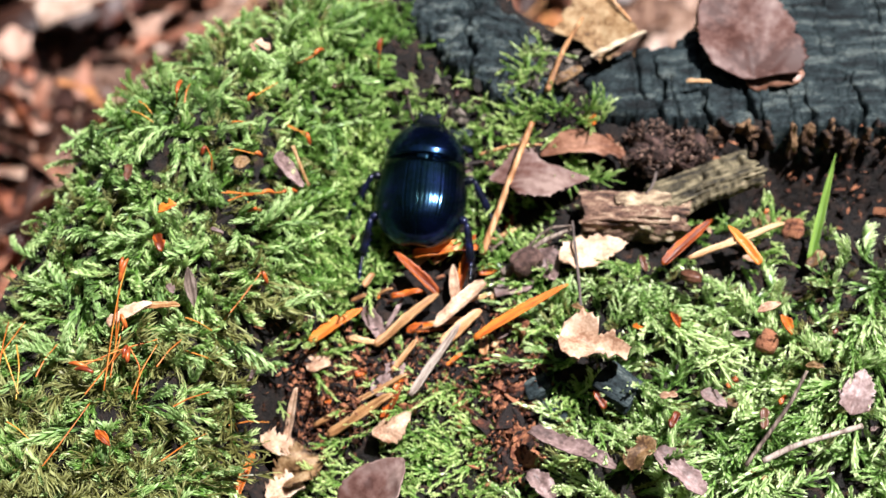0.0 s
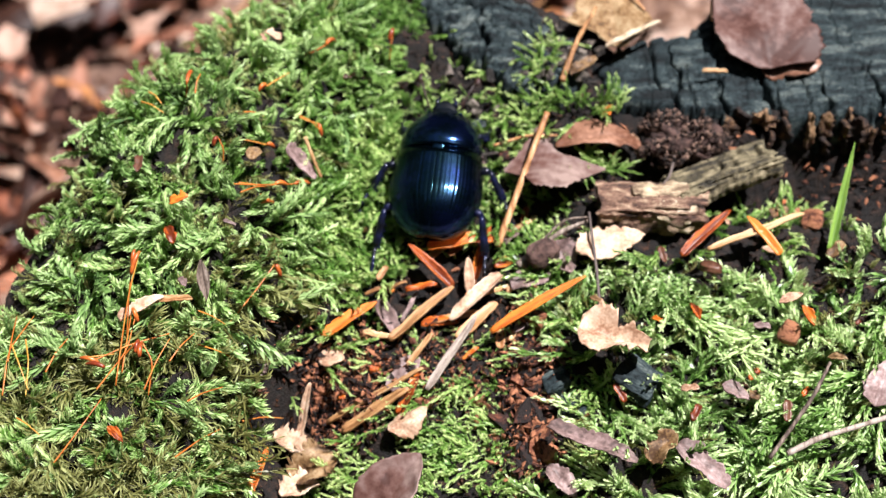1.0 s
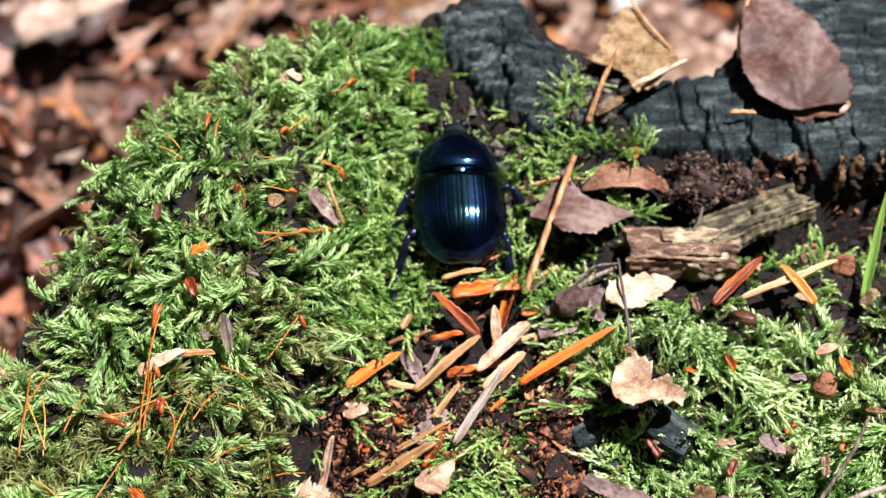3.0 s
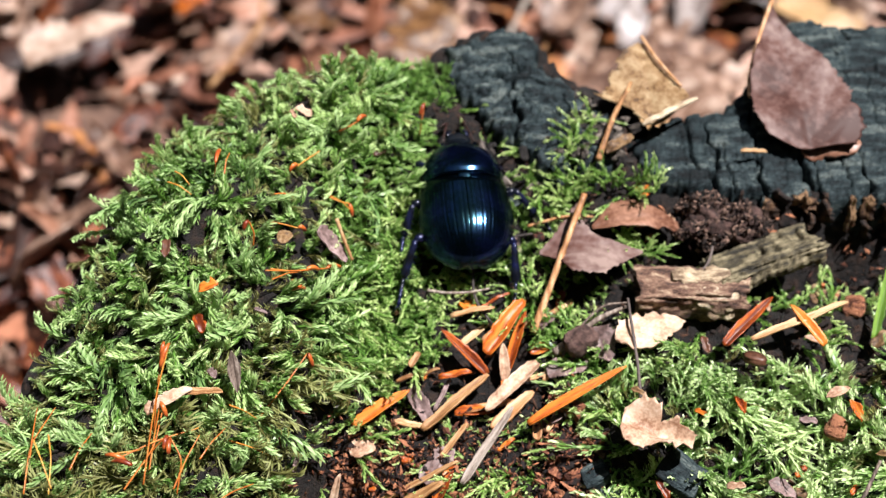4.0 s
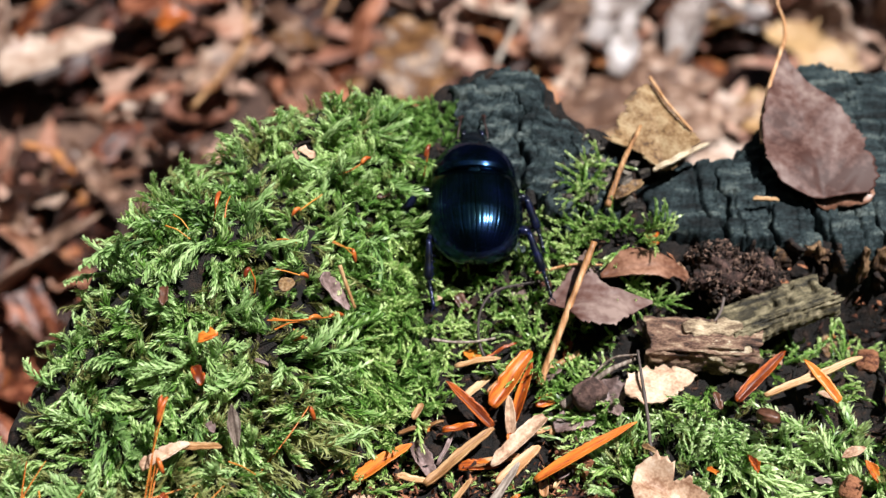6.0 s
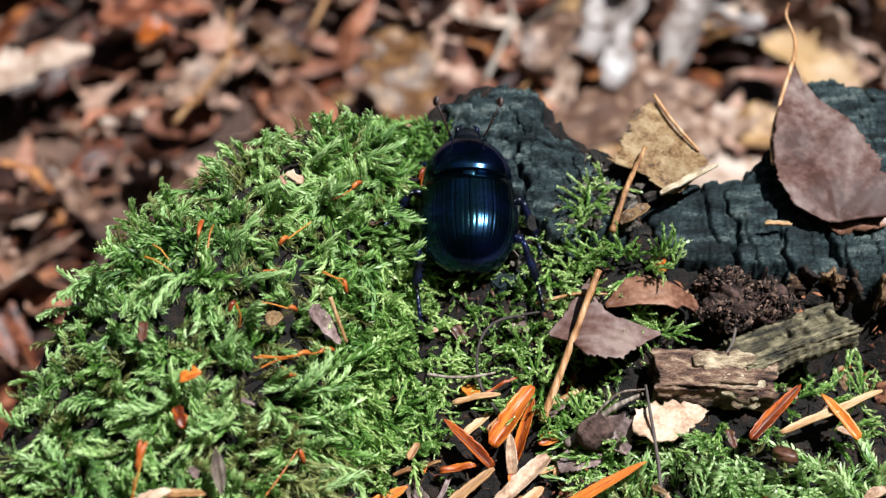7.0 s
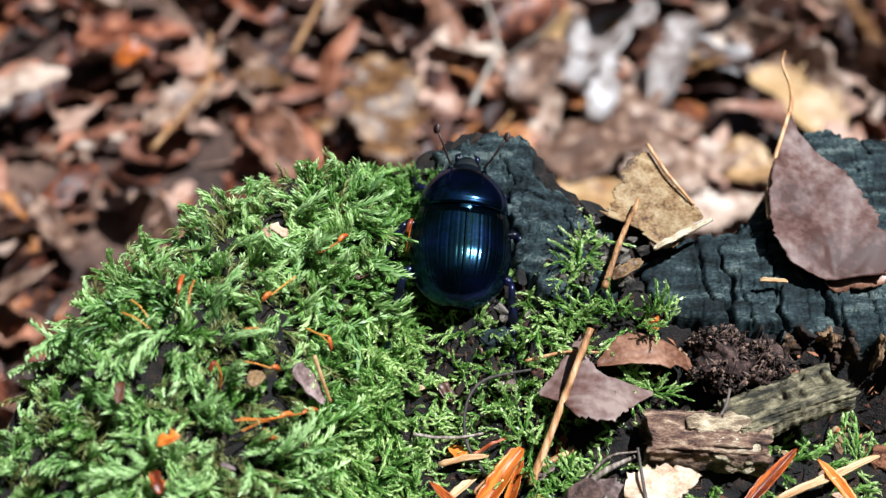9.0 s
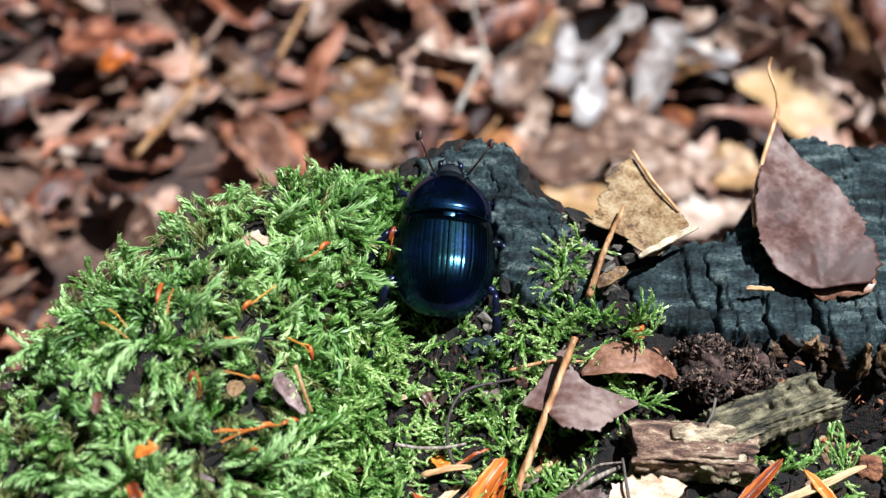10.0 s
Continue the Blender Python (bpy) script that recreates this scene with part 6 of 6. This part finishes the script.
stick("thread", [(25.3, -20.7, 14.0), (27.9, -19.9, 14.2), (29.7, -17.2, 14.2), (30.5, -13.6, 15.3)], 0.18, M_DARKTWIG, "thin dark curved rootlet at the dirt clump", "root thread", taper=0.7)
stick("thread", [(10.6, -13.3, 15.3), (14.3, -13.0, 16.5), (17.5, -13.0, 16.4)], 0.19, M_NEEDLE, "thin brown stalk beside a leaf", "stalk", taper=0.8)
stick("thread", [(13.8, -26.9, 10.3), (16.0, -24.0, 12.0), (18.1, -22.3, 12.9), (20.9, -21.6, 12.4)], 0.18, M_TWIG, "thin pale grass fibre beside leaves", "stalk", taper=0.5)
stick("thread", [(-9.2, -18.3, 21.5), (-8.5, -19.4, 19.7), (-7.7, -20.4, 17.6)], 0.20, M_STRAW, "pale short needle on the moss cushion", "needle", taper=0.8)
stick("twig", [(8.9, -23.4, 10.2), (12.1, -22.1, 10.6), (15.1, -20.5, 11.2)], 0.37, M_NEEDLE, "reddish brown twig end on moss", "twig", taper=0.8)

# wood pieces and dirt

chunk("charcoal", (16.7, -38.2, 4.9), (2.7, 2.3, 1.7), M_CHAR, "small black charcoal block", "charcoal", seed=141, boxy=0.8, group="charcoal bits")
chunk("charcoal", (18.4, -40.5, 3.5), (2.7, 2.5, 1.7), M_CHAR, "small black charcoal block", "charcoal", seed=142, boxy=0.8, group="charcoal bits")
chunk("charcoal", (24.9, -39.7, 7.3), (4.2, 3.6, 1.7), M_CHAR, "flat black charcoal piece half under moss", "charcoal", seed=143, boxy=0.7, group="charcoal bits")
chunk("charcoal", (7.7, -9.7, 14.6), (3.9, 3.0, 2.2), M_CHAR, "black charred wood lump beside moss", "charcoal", seed=144, boxy=0.7, group="charcoal bits")
chunk("charcoal", (13.6, -7.4, 16.4), (2.8, 3.3, 2.8), M_CHAR, "black charred wood lump beside moss", "charcoal", seed=145, boxy=0.6, group="charcoal bits")
chunk("charcoal", (43.1, -39.7, 4.5), (3.5, 2.9, 2.3), M_CHAR, "black charcoal piece under moss", "charcoal", seed=146, boxy=0.6, group="charcoal bits")
chunk("seed", (15.7, -26.0, 11.6), (3.6, 2.5, 2.4), M_DIRT, "dark grey rounded seed case", "seed", seed=147, boxy=0.1)
chunk("seed", (11.7, -14.5, 14.8), (1.4, 1.1, 1.1), M_CRUMB, "small reddish seed beside a leaf", "seed", seed=148, boxy=0.1)
chunk("seed", (32.7, -29.5, 12.8), (2.5, 1.6, 1.2), M_BROWNLEAF, "brown open seed husk in moss", "seed", seed=149, boxy=0.1)
chunk("seed", (40.1, -36.2, 10.2), (1.9, 2.3, 1.3), M_CRUMB, "dark brown husk in moss", "seed", seed=150, boxy=0.2)
chunk("seed", (-2.1, -35.9, 4.8), (1.5, 0.8, 0.7), M_SPORE, "small orange seed scale", "seed", seed=151, boxy=0.2)
chunk("seed", (13.9, -34.7, 5.0), (1.2, 0.9, 0.8), M_SPORE, "small orange seed scale", "seed", seed=152, boxy=0.2)
chunk("seed", (44.9, -20.4, 10.2), (2.2, 2.6, 1.6), M_CRUMB, "dark red-brown rotten wood knob", "seed", seed=153, boxy=0.2)

# moss capsules on their stalks
capsule((-23.6, -35.5, 22.6), (-24.4, -37.5, 21.3), [(-24.0, -35.6, 22.6), (-24.6, -38.8, 20.2), (-25.3, -41.9, 17.2), (-25.7, -45.8, 14.9)])
capsule((-11.6, -31.8, 16.6), (-11.1, -32.5, 15.4), [(-11.6, -32.1, 16.9), (-13.2, -34.5, 15.9), (-15.8, -38.0, 14.7)])
capsule((-24.6, -38.9, 18.2), (-24.0, -40.0, 17.4), [(-24.4, -39.1, 18.3), (-25.2, -40.9, 16.0), (-25.5, -43.9, 14.5)])
capsule((-23.6, -41.6, 16.3), (-23.6, -43.3, 16.1), [(-23.6, -41.7, 16.6), (-22.4, -43.4, 15.5), (-22.9, -45.7, 13.2)])
capsule((-28.8, -43.8, 15.7), (-26.7, -44.5, 16.1), [(-26.6, -44.9, 16.7), (-24.9, -41.5, 15.8), (-21.3, -39.9, 15.5)])
capsule((-17.3, -22.2, 25.1), (-17.8, -22.9, 24.6), [(-17.3, -22.1, 25.2), (-16.8, -22.9, 24.2), (-17.0, -23.3, 22.8)])
capsule((-6.5, -6.6, 25.0), (-7.4, -7.7, 25.2), [(-7.4, -7.9, 25.4), (-8.6, -9.1, 25.4), (-9.6, -9.1, 25.0)])
capsule((-10.1, -23.1, 19.3), (-8.7, -21.5, 17.8), [(-10.1, -23.1, 19.3), (-12.8, -25.4, 21.4), (-15.5, -26.7, 22.9)])
capsule((-11.9, -24.5, 20.6), (-10.8, -23.6, 19.7), [(-11.9, -24.5, 20.6), (-13.3, -25.5, 21.5), (-15.1, -26.2, 22.6)])
capsule((-13.1, -27.0, 20.4), (-12.0, -25.8, 19.3), [(-12.0, -26.0, 19.5), (-12.6, -25.8, 20.1), (-13.3, -25.6, 20.4)])
capsule((-8.1, -15.0, 20.4), (-7.8, -15.8, 19.3), [(-8.1, -15.0, 20.4), (-9.1, -15.2, 20.9), (-10.2, -14.8, 21.2)])
capsule((-13.8, -15.6, 25.5), (-13.1, -14.7, 25.6), [(-13.1, -15.0, 25.8), (-12.2, -13.3, 25.1), (-11.1, -11.6, 24.6)])
capsule((-12.8, -20.9, 22.8), (-12.1, -20.6, 22.1), [(-12.8, -20.9, 22.8), (-14.1, -20.5, 22.9), (-15.6, -20.3, 23.1)])
capsule((-0.4, -2.1, 22.9), (-0.9, -3.3, 22.2), [(-0.4, -2.1, 22.9), (-0.7, -3.2, 21.7), (-1.0, -3.5, 19.6)])
capsule((-20.9, -16.5, 27.5), (-20.7, -13.2, 27.0), [(-20.7, -15.9, 28.0), (-21.0, -16.4, 26.7), (-21.3, -16.4, 25.6)])
capsule((-24.1, -35.4, 22.7), (-24.3, -36.8, 21.4), [(-24.1, -35.5, 22.6), (-24.8, -37.8, 19.7), (-25.4, -40.5, 15.5)])
capsule((-23.9, -41.3, 16.3), (-24.1, -42.7, 16.0), [(-23.9, -41.3, 16.3), (-25.3, -42.1, 15.2), (-26.3, -43.2, 13.9)])
capsule((-29.4, -43.3, 16.0), (-27.5, -43.7, 15.8), [(-27.4, -44.0, 16.3), (-26.3, -42.0, 15.0), (-25.6, -40.4, 14.5)])
stick("moss_stalk", [(-30.6, -53.2, 12.9), (-29.0, -51.0, 13.8), (-26.9, -47.1, 14.6)], 0.085, M_STALK, "thin orange moss stalk", "moss stalk", taper=0.6, group="moss stalks")
stick("moss_stalk", [(-34.6, -49.1, 14.4), (-33.3, -50.1, 14.8), (-32.0, -51.1, 14.4)], 0.085, M_STALK, "thin orange moss stalk", "moss stalk", taper=0.6, group="moss stalks")
stick("moss_stalk", [(-36.1, -42.0, 16.6), (-35.0, -44.1, 16.1), (-34.0, -46.2, 14.9)], 0.085, M_STALK, "thin orange moss stalk", "moss stalk", taper=0.6, group="moss stalks")
stick("moss_stalk", [(-36.6, -46.4, 14.3), (-36.5, -42.2, 16.0), (-35.2, -37.4, 15.4)], 0.085, M_STALK, "thin orange moss stalk", "moss stalk", taper=0.6, group="moss stalks")
stick("moss_stalk", [(-19.6, -52.0, 12.0), (-18.1, -49.0, 10.4), (-16.7, -45.9, 8.0)], 0.085, M_STALK, "thin orange moss stalk", "moss stalk", taper=0.6, group="moss stalks")
stick("moss_stalk", [(-19.4, -46.7, 13.2), (-17.9, -45.0, 12.6), (-16.3, -43.2, 11.2)], 0.085, M_STALK, "thin orange moss stalk", "moss stalk", taper=0.6, group="moss stalks")
stick("moss_stalk", [(-18.3, -38.9, 17.7), (-17.1, -38.8, 16.8), (-16.0, -38.6, 15.2)], 0.085, M_STALK, "thin orange moss stalk", "moss stalk", taper=0.6, group="moss stalks")
stick("moss_stalk", [(-18.3, -41.4, 15.6), (-16.6, -41.0, 14.1), (-14.8, -40.5, 11.8)], 0.085, M_STALK, "thin orange moss stalk", "moss stalk", taper=0.6, group="moss stalks")
stick("moss_stalk", [(-14.3, -43.9, 6.6), (-13.7, -44.6, 4.2), (-13.0, -47.0, 2.7)], 0.085, M_STALK, "thin orange moss stalk", "moss stalk", taper=0.6, group="moss stalks")
stick("moss_stalk", [(-25.6, -17.9, 26.3), (-24.4, -18.6, 26.5), (-23.1, -19.4, 26.0)], 0.085, M_STALK, "thin orange moss stalk", "moss stalk", taper=0.6, group="moss stalks")
stick("moss_stalk", [(-20.0, -17.4, 26.9), (-19.9, -16.1, 27.5), (-19.7, -14.8, 27.3)], 0.085, M_STALK, "thin orange moss stalk", "moss stalk", taper=0.6, group="moss stalks")
stick("moss_stalk", [(-27.1, -47.0, 15.9), (-25.1, -42.1, 15.6), (-24.8, -38.3, 16.2)], 0.085, M_STALK, "thin orange moss stalk", "moss stalk", taper=0.6, group="moss stalks")
stick("moss_stalk", [(-32.4, -44.8, 15.8), (-31.8, -42.8, 16.2), (-31.1, -40.7, 15.8)], 0.085, M_STALK, "thin orange moss stalk", "moss stalk", taper=0.6, group="moss stalks")
stick("moss_stalk", [(-22.9, -46.3, 14.9), (-21.9, -43.8, 16.1), (-20.9, -41.4, 16.5)], 0.085, M_STALK, "thin orange moss stalk", "moss stalk", taper=0.6, group="moss stalks")
stick("moss_stalk", [(-14.8, -27.5, 22.5), (-13.5, -26.1, 21.9), (-12.2, -24.7, 20.5)], 0.085, M_STALK, "thin orange moss stalk", "moss stalk", taper=0.6, group="moss stalks")
stick("moss_stalk", [(-25.0, -16.7, 26.6), (-24.1, -17.6, 26.9), (-23.3, -18.6, 26.5)], 0.085, M_STALK, "thin orange moss stalk", "moss stalk", taper=0.6, group="moss stalks")
stick("moss_stalk", [(-15.1, -18.6, 25.3), (-14.2, -18.1, 24.9), (-13.3, -17.5, 23.7)], 0.085, M_STALK, "thin orange moss stalk", "moss stalk", taper=0.6, group="moss stalks")
stick("moss_stalk", [(-9.9, -15.8, 22.3), (-8.8, -15.7, 21.4), (-7.8, -15.6, 19.8)], 0.085, M_STALK, "thin orange moss stalk", "moss stalk", taper=0.6, group="moss stalks")
stick("moss_stalk", [(-14.8, -44.3, 7.1), (-13.2, -42.7, 5.6), (-11.5, -41.1, 3.2)], 0.085, M_STALK, "thin orange moss stalk", "moss stalk", taper=0.6, group="moss stalks")
stick("moss_stalk", [(-20.7, -43.7, 15.9), (-19.7, -42.0, 16.3), (-18.7, -40.3, 16.0)], 0.085, M_STALK, "thin orange moss stalk", "moss stalk", taper=0.6, group="moss stalks")
stick("moss_stalk", [(-36.2, -43.7, 16.1), (-36.5, -40.5, 16.1), (-36.9, -37.4, 15.4)], 0.085, M_STALK, "thin orange moss stalk", "moss stalk", taper=0.6, group="moss stalks")
stick("moss_stalk", [(-34.7, -41.7, 17.0), (-34.5, -43.1, 15.4), (-34.3, -46.5, 14.4)], 0.085, M_STALK, "thin orange moss stalk", "moss stalk", taper=0.6, group="moss stalks")

# ---- leaf litter on the forest floor ----
LOBED = [(0, 0.12), (0.12, 0.65), (0.22, 0.42), (0.4, 1.0), (0.5, 0.6), (0.66, 0.95), (0.78, 0.5), (0.9, 0.55), (1, 0.08)]
# the leaves one could point out: from, to, width, material, words, outline, curl
MARKED = [
    ((-0.5, 90, -54), (-3.5, 118, -50), 17, M_LITTER_D, "broad tan oak leaf in the litter", LOBED, 0.12),
    ((28, 90, -54), (46, 103, -52), 16, M_LITTER_C, "broad pale pinkish fallen leaf", TORN, 0.15),
    ((43, 86, -54), (66, 96, -52), 15, M_LITTER_C, "broad pale pinkish fallen leaf", HALF, 0.2),
    ((25, 79, -55), (44, 84, -54), 13, M_LITTER_D, "tan fallen leaf close behind the stump", TORN, 0.2),
    ((50, 78, -55), (68, 84, -54), 11, M_LITTER_C, "pale pinkish torn fallen leaf", HALF, 0.3),
    ((38, 102, -52), (42, 118, -47), 6, M_LITTER_W, "whitish curled fallen leaf in the litter", HALF, 0.7),
    ((50, 108, -52), (59, 131, -48), 7.5, M_LITTER_W, "whitish bleached fallen leaf in the litter", TORN, 0.8),
    ((24, 110, -54), (32, 126, -51), 10, M_LITTER_C, "pale curled fallen leaf in the litter", TORN, 0.4),
    ((-82, 102, -54), (-62, 112, -51), 13, M_LITTER_C, "pale pinkish grey fallen leaf in the litter", HALF, 0.3),
    ((-53, 114, -51), (-46, 117, -50), 5, M_HUSK, "small bright orange fallen leaf", BROAD, 0.3),
    ((-62, 122, -53), (-40, 126, -51), 12, M_LITTER_A, "reddish brown fallen leaf in the litter", HALF, 0.2),
    ((-46, 98, -53), (-32, 108, -50), 9, M_LITTER_C, "pinkish grey fallen leaf in the litter", LOBED, 0.3),
    ((34, 96, -55), (58, 104, -54), 12, M_LITTER_C, "broad pale pinkish fallen leaf", LOBED, 0.1),
    ((44, 104, -54), (52, 118, -52), 9, M_LITTER_C, "pale pinkish torn fallen leaf", TORN, 0.3),
    ((60, 92, -54), (78, 90, -53), 11, M_LITTER_D, "tan curled fallen leaf in the litter", HALF, 0.3),
    ((14, 84, -55), (28, 88, -54), 10, M_LITTER_E, "orange-brown fallen leaf in the litter", TORN, 0.2),
    ((84, 100, -53), (70, 116, -50), 12, M_LITTER_D, "tan curled fallen leaf in the litter", TORN, 0.4),
    ((-14, 128, -53), (-4, 146, -49), 8, M_LITTER_C, "pale lavender fallen leaf standing in the litter", POINTED, 0.5),
]


def litter():
    r = random.Random(5)
    outlines = [BROAD, POINTED, TORN, LOBED, HALF]
    mats = [M_LITTER_A, M_LITTER_B, M_LITTER_C, M_LITTER_D, M_LITTER_E, M_LITTER_W]
    words = ["reddish brown", "dark brown", "pale pinkish", "tan", "orange-brown", "whitish"]
    shapes, plain = [], []
    for k in range(40):
        length = r.uniform(8, 26)
        form = (length, length * r.uniform(0.24, 0.62), outlines[k % 5], r.uniform(-0.8, 1.0), r.uniform(-0.25, 0.3), 0.3)
        other, wavy, arch = r.choice(outlines), r.uniform(0.5, 1.5), r.uniform(-1.5, 2.5)
        shapes.append(blade(*form, 13, 9, 500 + k, 0.12, wavy, veins=0.15, other=other, arch=arch))
        plain.append(blade(*form, 8, 5, 500 + k, 0.12, wavy, other=other, arch=arch))
    meshes = [[mesh_from("dead_leaf", v, f, m) for m in mats] for v, f in shapes]
    spots = [((a[0] + b[0]) / 2, (a[1] + b[1]) / 2, dist(a, b) * 0.5) for a, b, *_ in MARKED]
    joined = {k: ([], [], 0) for k in range(6)}
    for turn in range(760):
        x, y = r.uniform(-125, 135), r.uniform(20, 215)
        if turn % 8 == 0:  # beside the stump
            x, y = r.uniform(-100, -36), r.uniform(-15, 70)
            if edge_distance(np.array(x), np.array(y)) > -16:
                continue
        # reddish and fine on one side, brown in the middle, pale and tan on the other
        chances = (4.6, 1.6, 3.2, 0.5, 2.0, 0.05) if x < -18 else (3.6, 4.2, 0.8, 0.9, 1.3, 0.05) if x < 20 else (1.6, 2.4, 3.0, 2.6, 1.2, 0.5)
        # extra dark leaves on this near side imitate ground lying in shade
        near = x < -20 and y < 85
        k = 1 if near and r.random() < 0.12 else r.choices(range(6), chances)[0]
        size = r.uniform(0.6, 1.4) * (0.85 if x < -18 else 1.0)
        low = any(math.hypot(x - a, y - b) < 5 + c for a, b, c in spots)
        lean = 10 if low else 30
        m = at_mm(x, y, GROUND + (r.uniform(0, 5) if low else r.uniform(2, 13)), r.gauss(0, lean), r.gauss(0, lean), r.uniform(0, 360)) @ Matrix.Diagonal((size, size, size, 1))
        pick = r.randrange(len(shapes))
        if -85 < x < 100 and 40 < y < 140 and turn % 8:
            ob = tagged(new("fallen_leaf", meshes[pick][k]), f"curled {words[k]} fallen leaf in the litter", "fallen leaf", "leaf litter")
            ob.matrix_world = m
        else:
            v, f = plain[pick]
            m = np.array(m)
            vs, fs, n = joined[k]
            vs.append(v @ m[:3, :3].T + m[:3, 3] / MM)
            fs += [tuple(i + n for i in q) for q in f]
            joined[k] = (vs, fs, n + len(v))
    for k, (vs, fs, _) in joined.items():
        tagged(new("leaf_litter", mesh_from("leaf_litter", np.concatenate(vs), fs, mats[k])), f"{words[k]} curled fallen leaves strewn round the stump", "leaf litter", kind="stuff")
    coarse = [blade(r.uniform(8, 26), r.uniform(4, 14), outlines[k % 5], r.uniform(-0.5, 0.7), r.uniform(-0.2, 0.25), 0.3, 6, 4, 540 + k, 0.09, 1.4) for k in range(24)]
    allv, allf, n = [], [], 0
    for turn in range(1900):
        v, f = r.choice(coarse)
        x, y = (r.gauss(0, 420), r.gauss(120, 420)) if turn < 900 else (r.uniform(-150, 150), r.uniform(18, 235))
        if turn < 900 and -150 < x < 150 and 18 < y < 235 or edge_distance(np.array(x), np.array(y)) > -26:
            continue
        m = np.array(pose(x, y, GROUND + r.uniform(0, 7), r.gauss(0, 22), r.gauss(0, 22), r.uniform(0, 360)))
        v = v * (0.6 if -110 < x < 0 and 18 < y < 120 else 0.9)
        allv.append(v @ m[:3, :3].T + m[:3, 3])
        allf += [tuple(i + n for i in q) for q in f]
        n += len(v)
    me = mesh_from("leaf_litter", np.concatenate(allv), allf, M_LITTER)
    tagged(new("leaf_litter", me), "deep litter of brown curled fallen leaves", "leaf litter", kind="stuff")


litter()
for n, (a, b, width, mat, words, outline, curl) in enumerate(MARKED):
    lay("fallen_leaf", a, b, width, mat, words, "fallen leaf", profile=outline, curl=curl, seed=601 + n, thick=0.3, nu=36, nv=19, ragged=0.09, wavy=1.1, veins=0.2, group="leaf litter", arch=1.0)
TWIGS = [((14, 105, -52), (20, 118, -47), (18, 140, -50)), ((-20, 120, -52), (-12, 140, -46), (-6, 165, -50)), ((22, 118, -50), (31, 125, -46), (33, 140, -48)),
         ((-8, 150, -52), (6, 142, -47), (16, 150, -49)), ((-44, 92, -53), (-34, 104, -47), (-36, 122, -49)), ((4, 96, -55), (16, 92, -50), (22, 104, -52))]
for a, b, c in TWIGS:
    stick("fallen_twig", [a, b, c], 0.55, M_TWIG if a[0] % 4 else M_STEM, "thin brown twig lying in the leaf litter", "twig", taper=0.6, group="fallen twigs")


# ---- what moves ----
def motions():
    # seconds, place on the moss in millimetres, nose up, lean, heading
    rows = [(0.0, 4.28, -18.56, 13.09, 16.9, 1.2, -3.9), (0.5, 4.3, -18.55, 13.1, 17.5, 1.0, -4.4), (1.0, 4.44, -18.46, 13.28, 20.5, 1.0, -6.3), (1.5, 4.36, -18.44, 13.3, 21, 1.6, -5.0),
            (2.0, 4.38, -18.41, 13.36, 20.6, 2.2, -4.3), (2.6, 4.2, -17.0, 13.5, 21, 2.6, -1.0), (3.5, 4.0, -14.03, 14.26, 19, 2.2, 6.6), (4.5, 3.7, -11.7, 16.3, 12.9, 0.5, 3.9),
            (5.5, 4.4, -9.23, 17.2, 8.9, -1.0, 1.0), (7.0, 3.95, -5.09, 18.04, 16.6, 0, -0.5), (7.5, 4.15, -3.5, 17.84, 14.6, 2.0, 1.6), (8.5, 4.28, -2.65, 18.31, 18.2, 4.0, -3.0),
            (9.0, 4.29, -2.57, 18.42, 19.2, 4.3, -3.2), (10.0, 4.29, -2.59, 18.43, 20.6, 4.3, -2.8)]
    walk(BEETLE, [(t, at_mm(x, y, z, rx, ry, rz)) for t, x, y, z, rx, ry, rz in rows])
    # legs swing in two sets while it climbs; it stands still at the start and at the end
    hips = {"front": (2.2, 6.3, 1.1), "mid": (3.0, 2.2, 1.2), "hind": (3.0, -1.4, 1.2)}
    times = [0.0, 0.8, 1.4, 2.0] + [2.3 + 0.3 * k for k in range(19)] + [8.2, 9.0, 10.0]
    for (kind, side), leg in LEGS.items():
        phase = 0 if (kind == "mid") == (side > 0) else math.pi
        x, y, z = hips[kind]
        keyed = []
        for t in times:
            strength = float(np.interp(t, [1.8, 2.6, 7.2, 8.2], [0, 1, 1, 0]))
            s = math.sin(t * 2 * math.pi / 1.25 + phase)
            c = math.cos(t * 2 * math.pi / 1.25 + phase)
            keyed.append((t, at_mm(side * x, y, z, 0, -side * 7 * max(c, 0) * strength, side * 13 * s * strength)))
        walk(leg, keyed)
    kicked = KICKED.matrix_world.copy()
    moved = along((6.0, -27.4, 11.0), (10.0, -21.9, 13.4))
    walk(KICKED, [(0, kicked), (3.5, kicked), (3.95, moved), (10, moved)])
    for side, feeler in FEELERS:
        # folded away under the shield on the climb, then spread
        keyed = []
        for t, out, up in [(0, 6, -15), (1.5, 0, -10), (3.3, 38, -50), (5.7, 38, -50), (6.6, 5, 12), (7.5, -2, 20), (8.3, -8, 20), (9.0, -6, 22), (9.6, -3, 20), (10, -7, 21)]:
            keyed.append((t, at_mm(side * 1.6, 8.7, 2.6, up, 0, side * out)))
        walk(feeler, keyed)


motions()
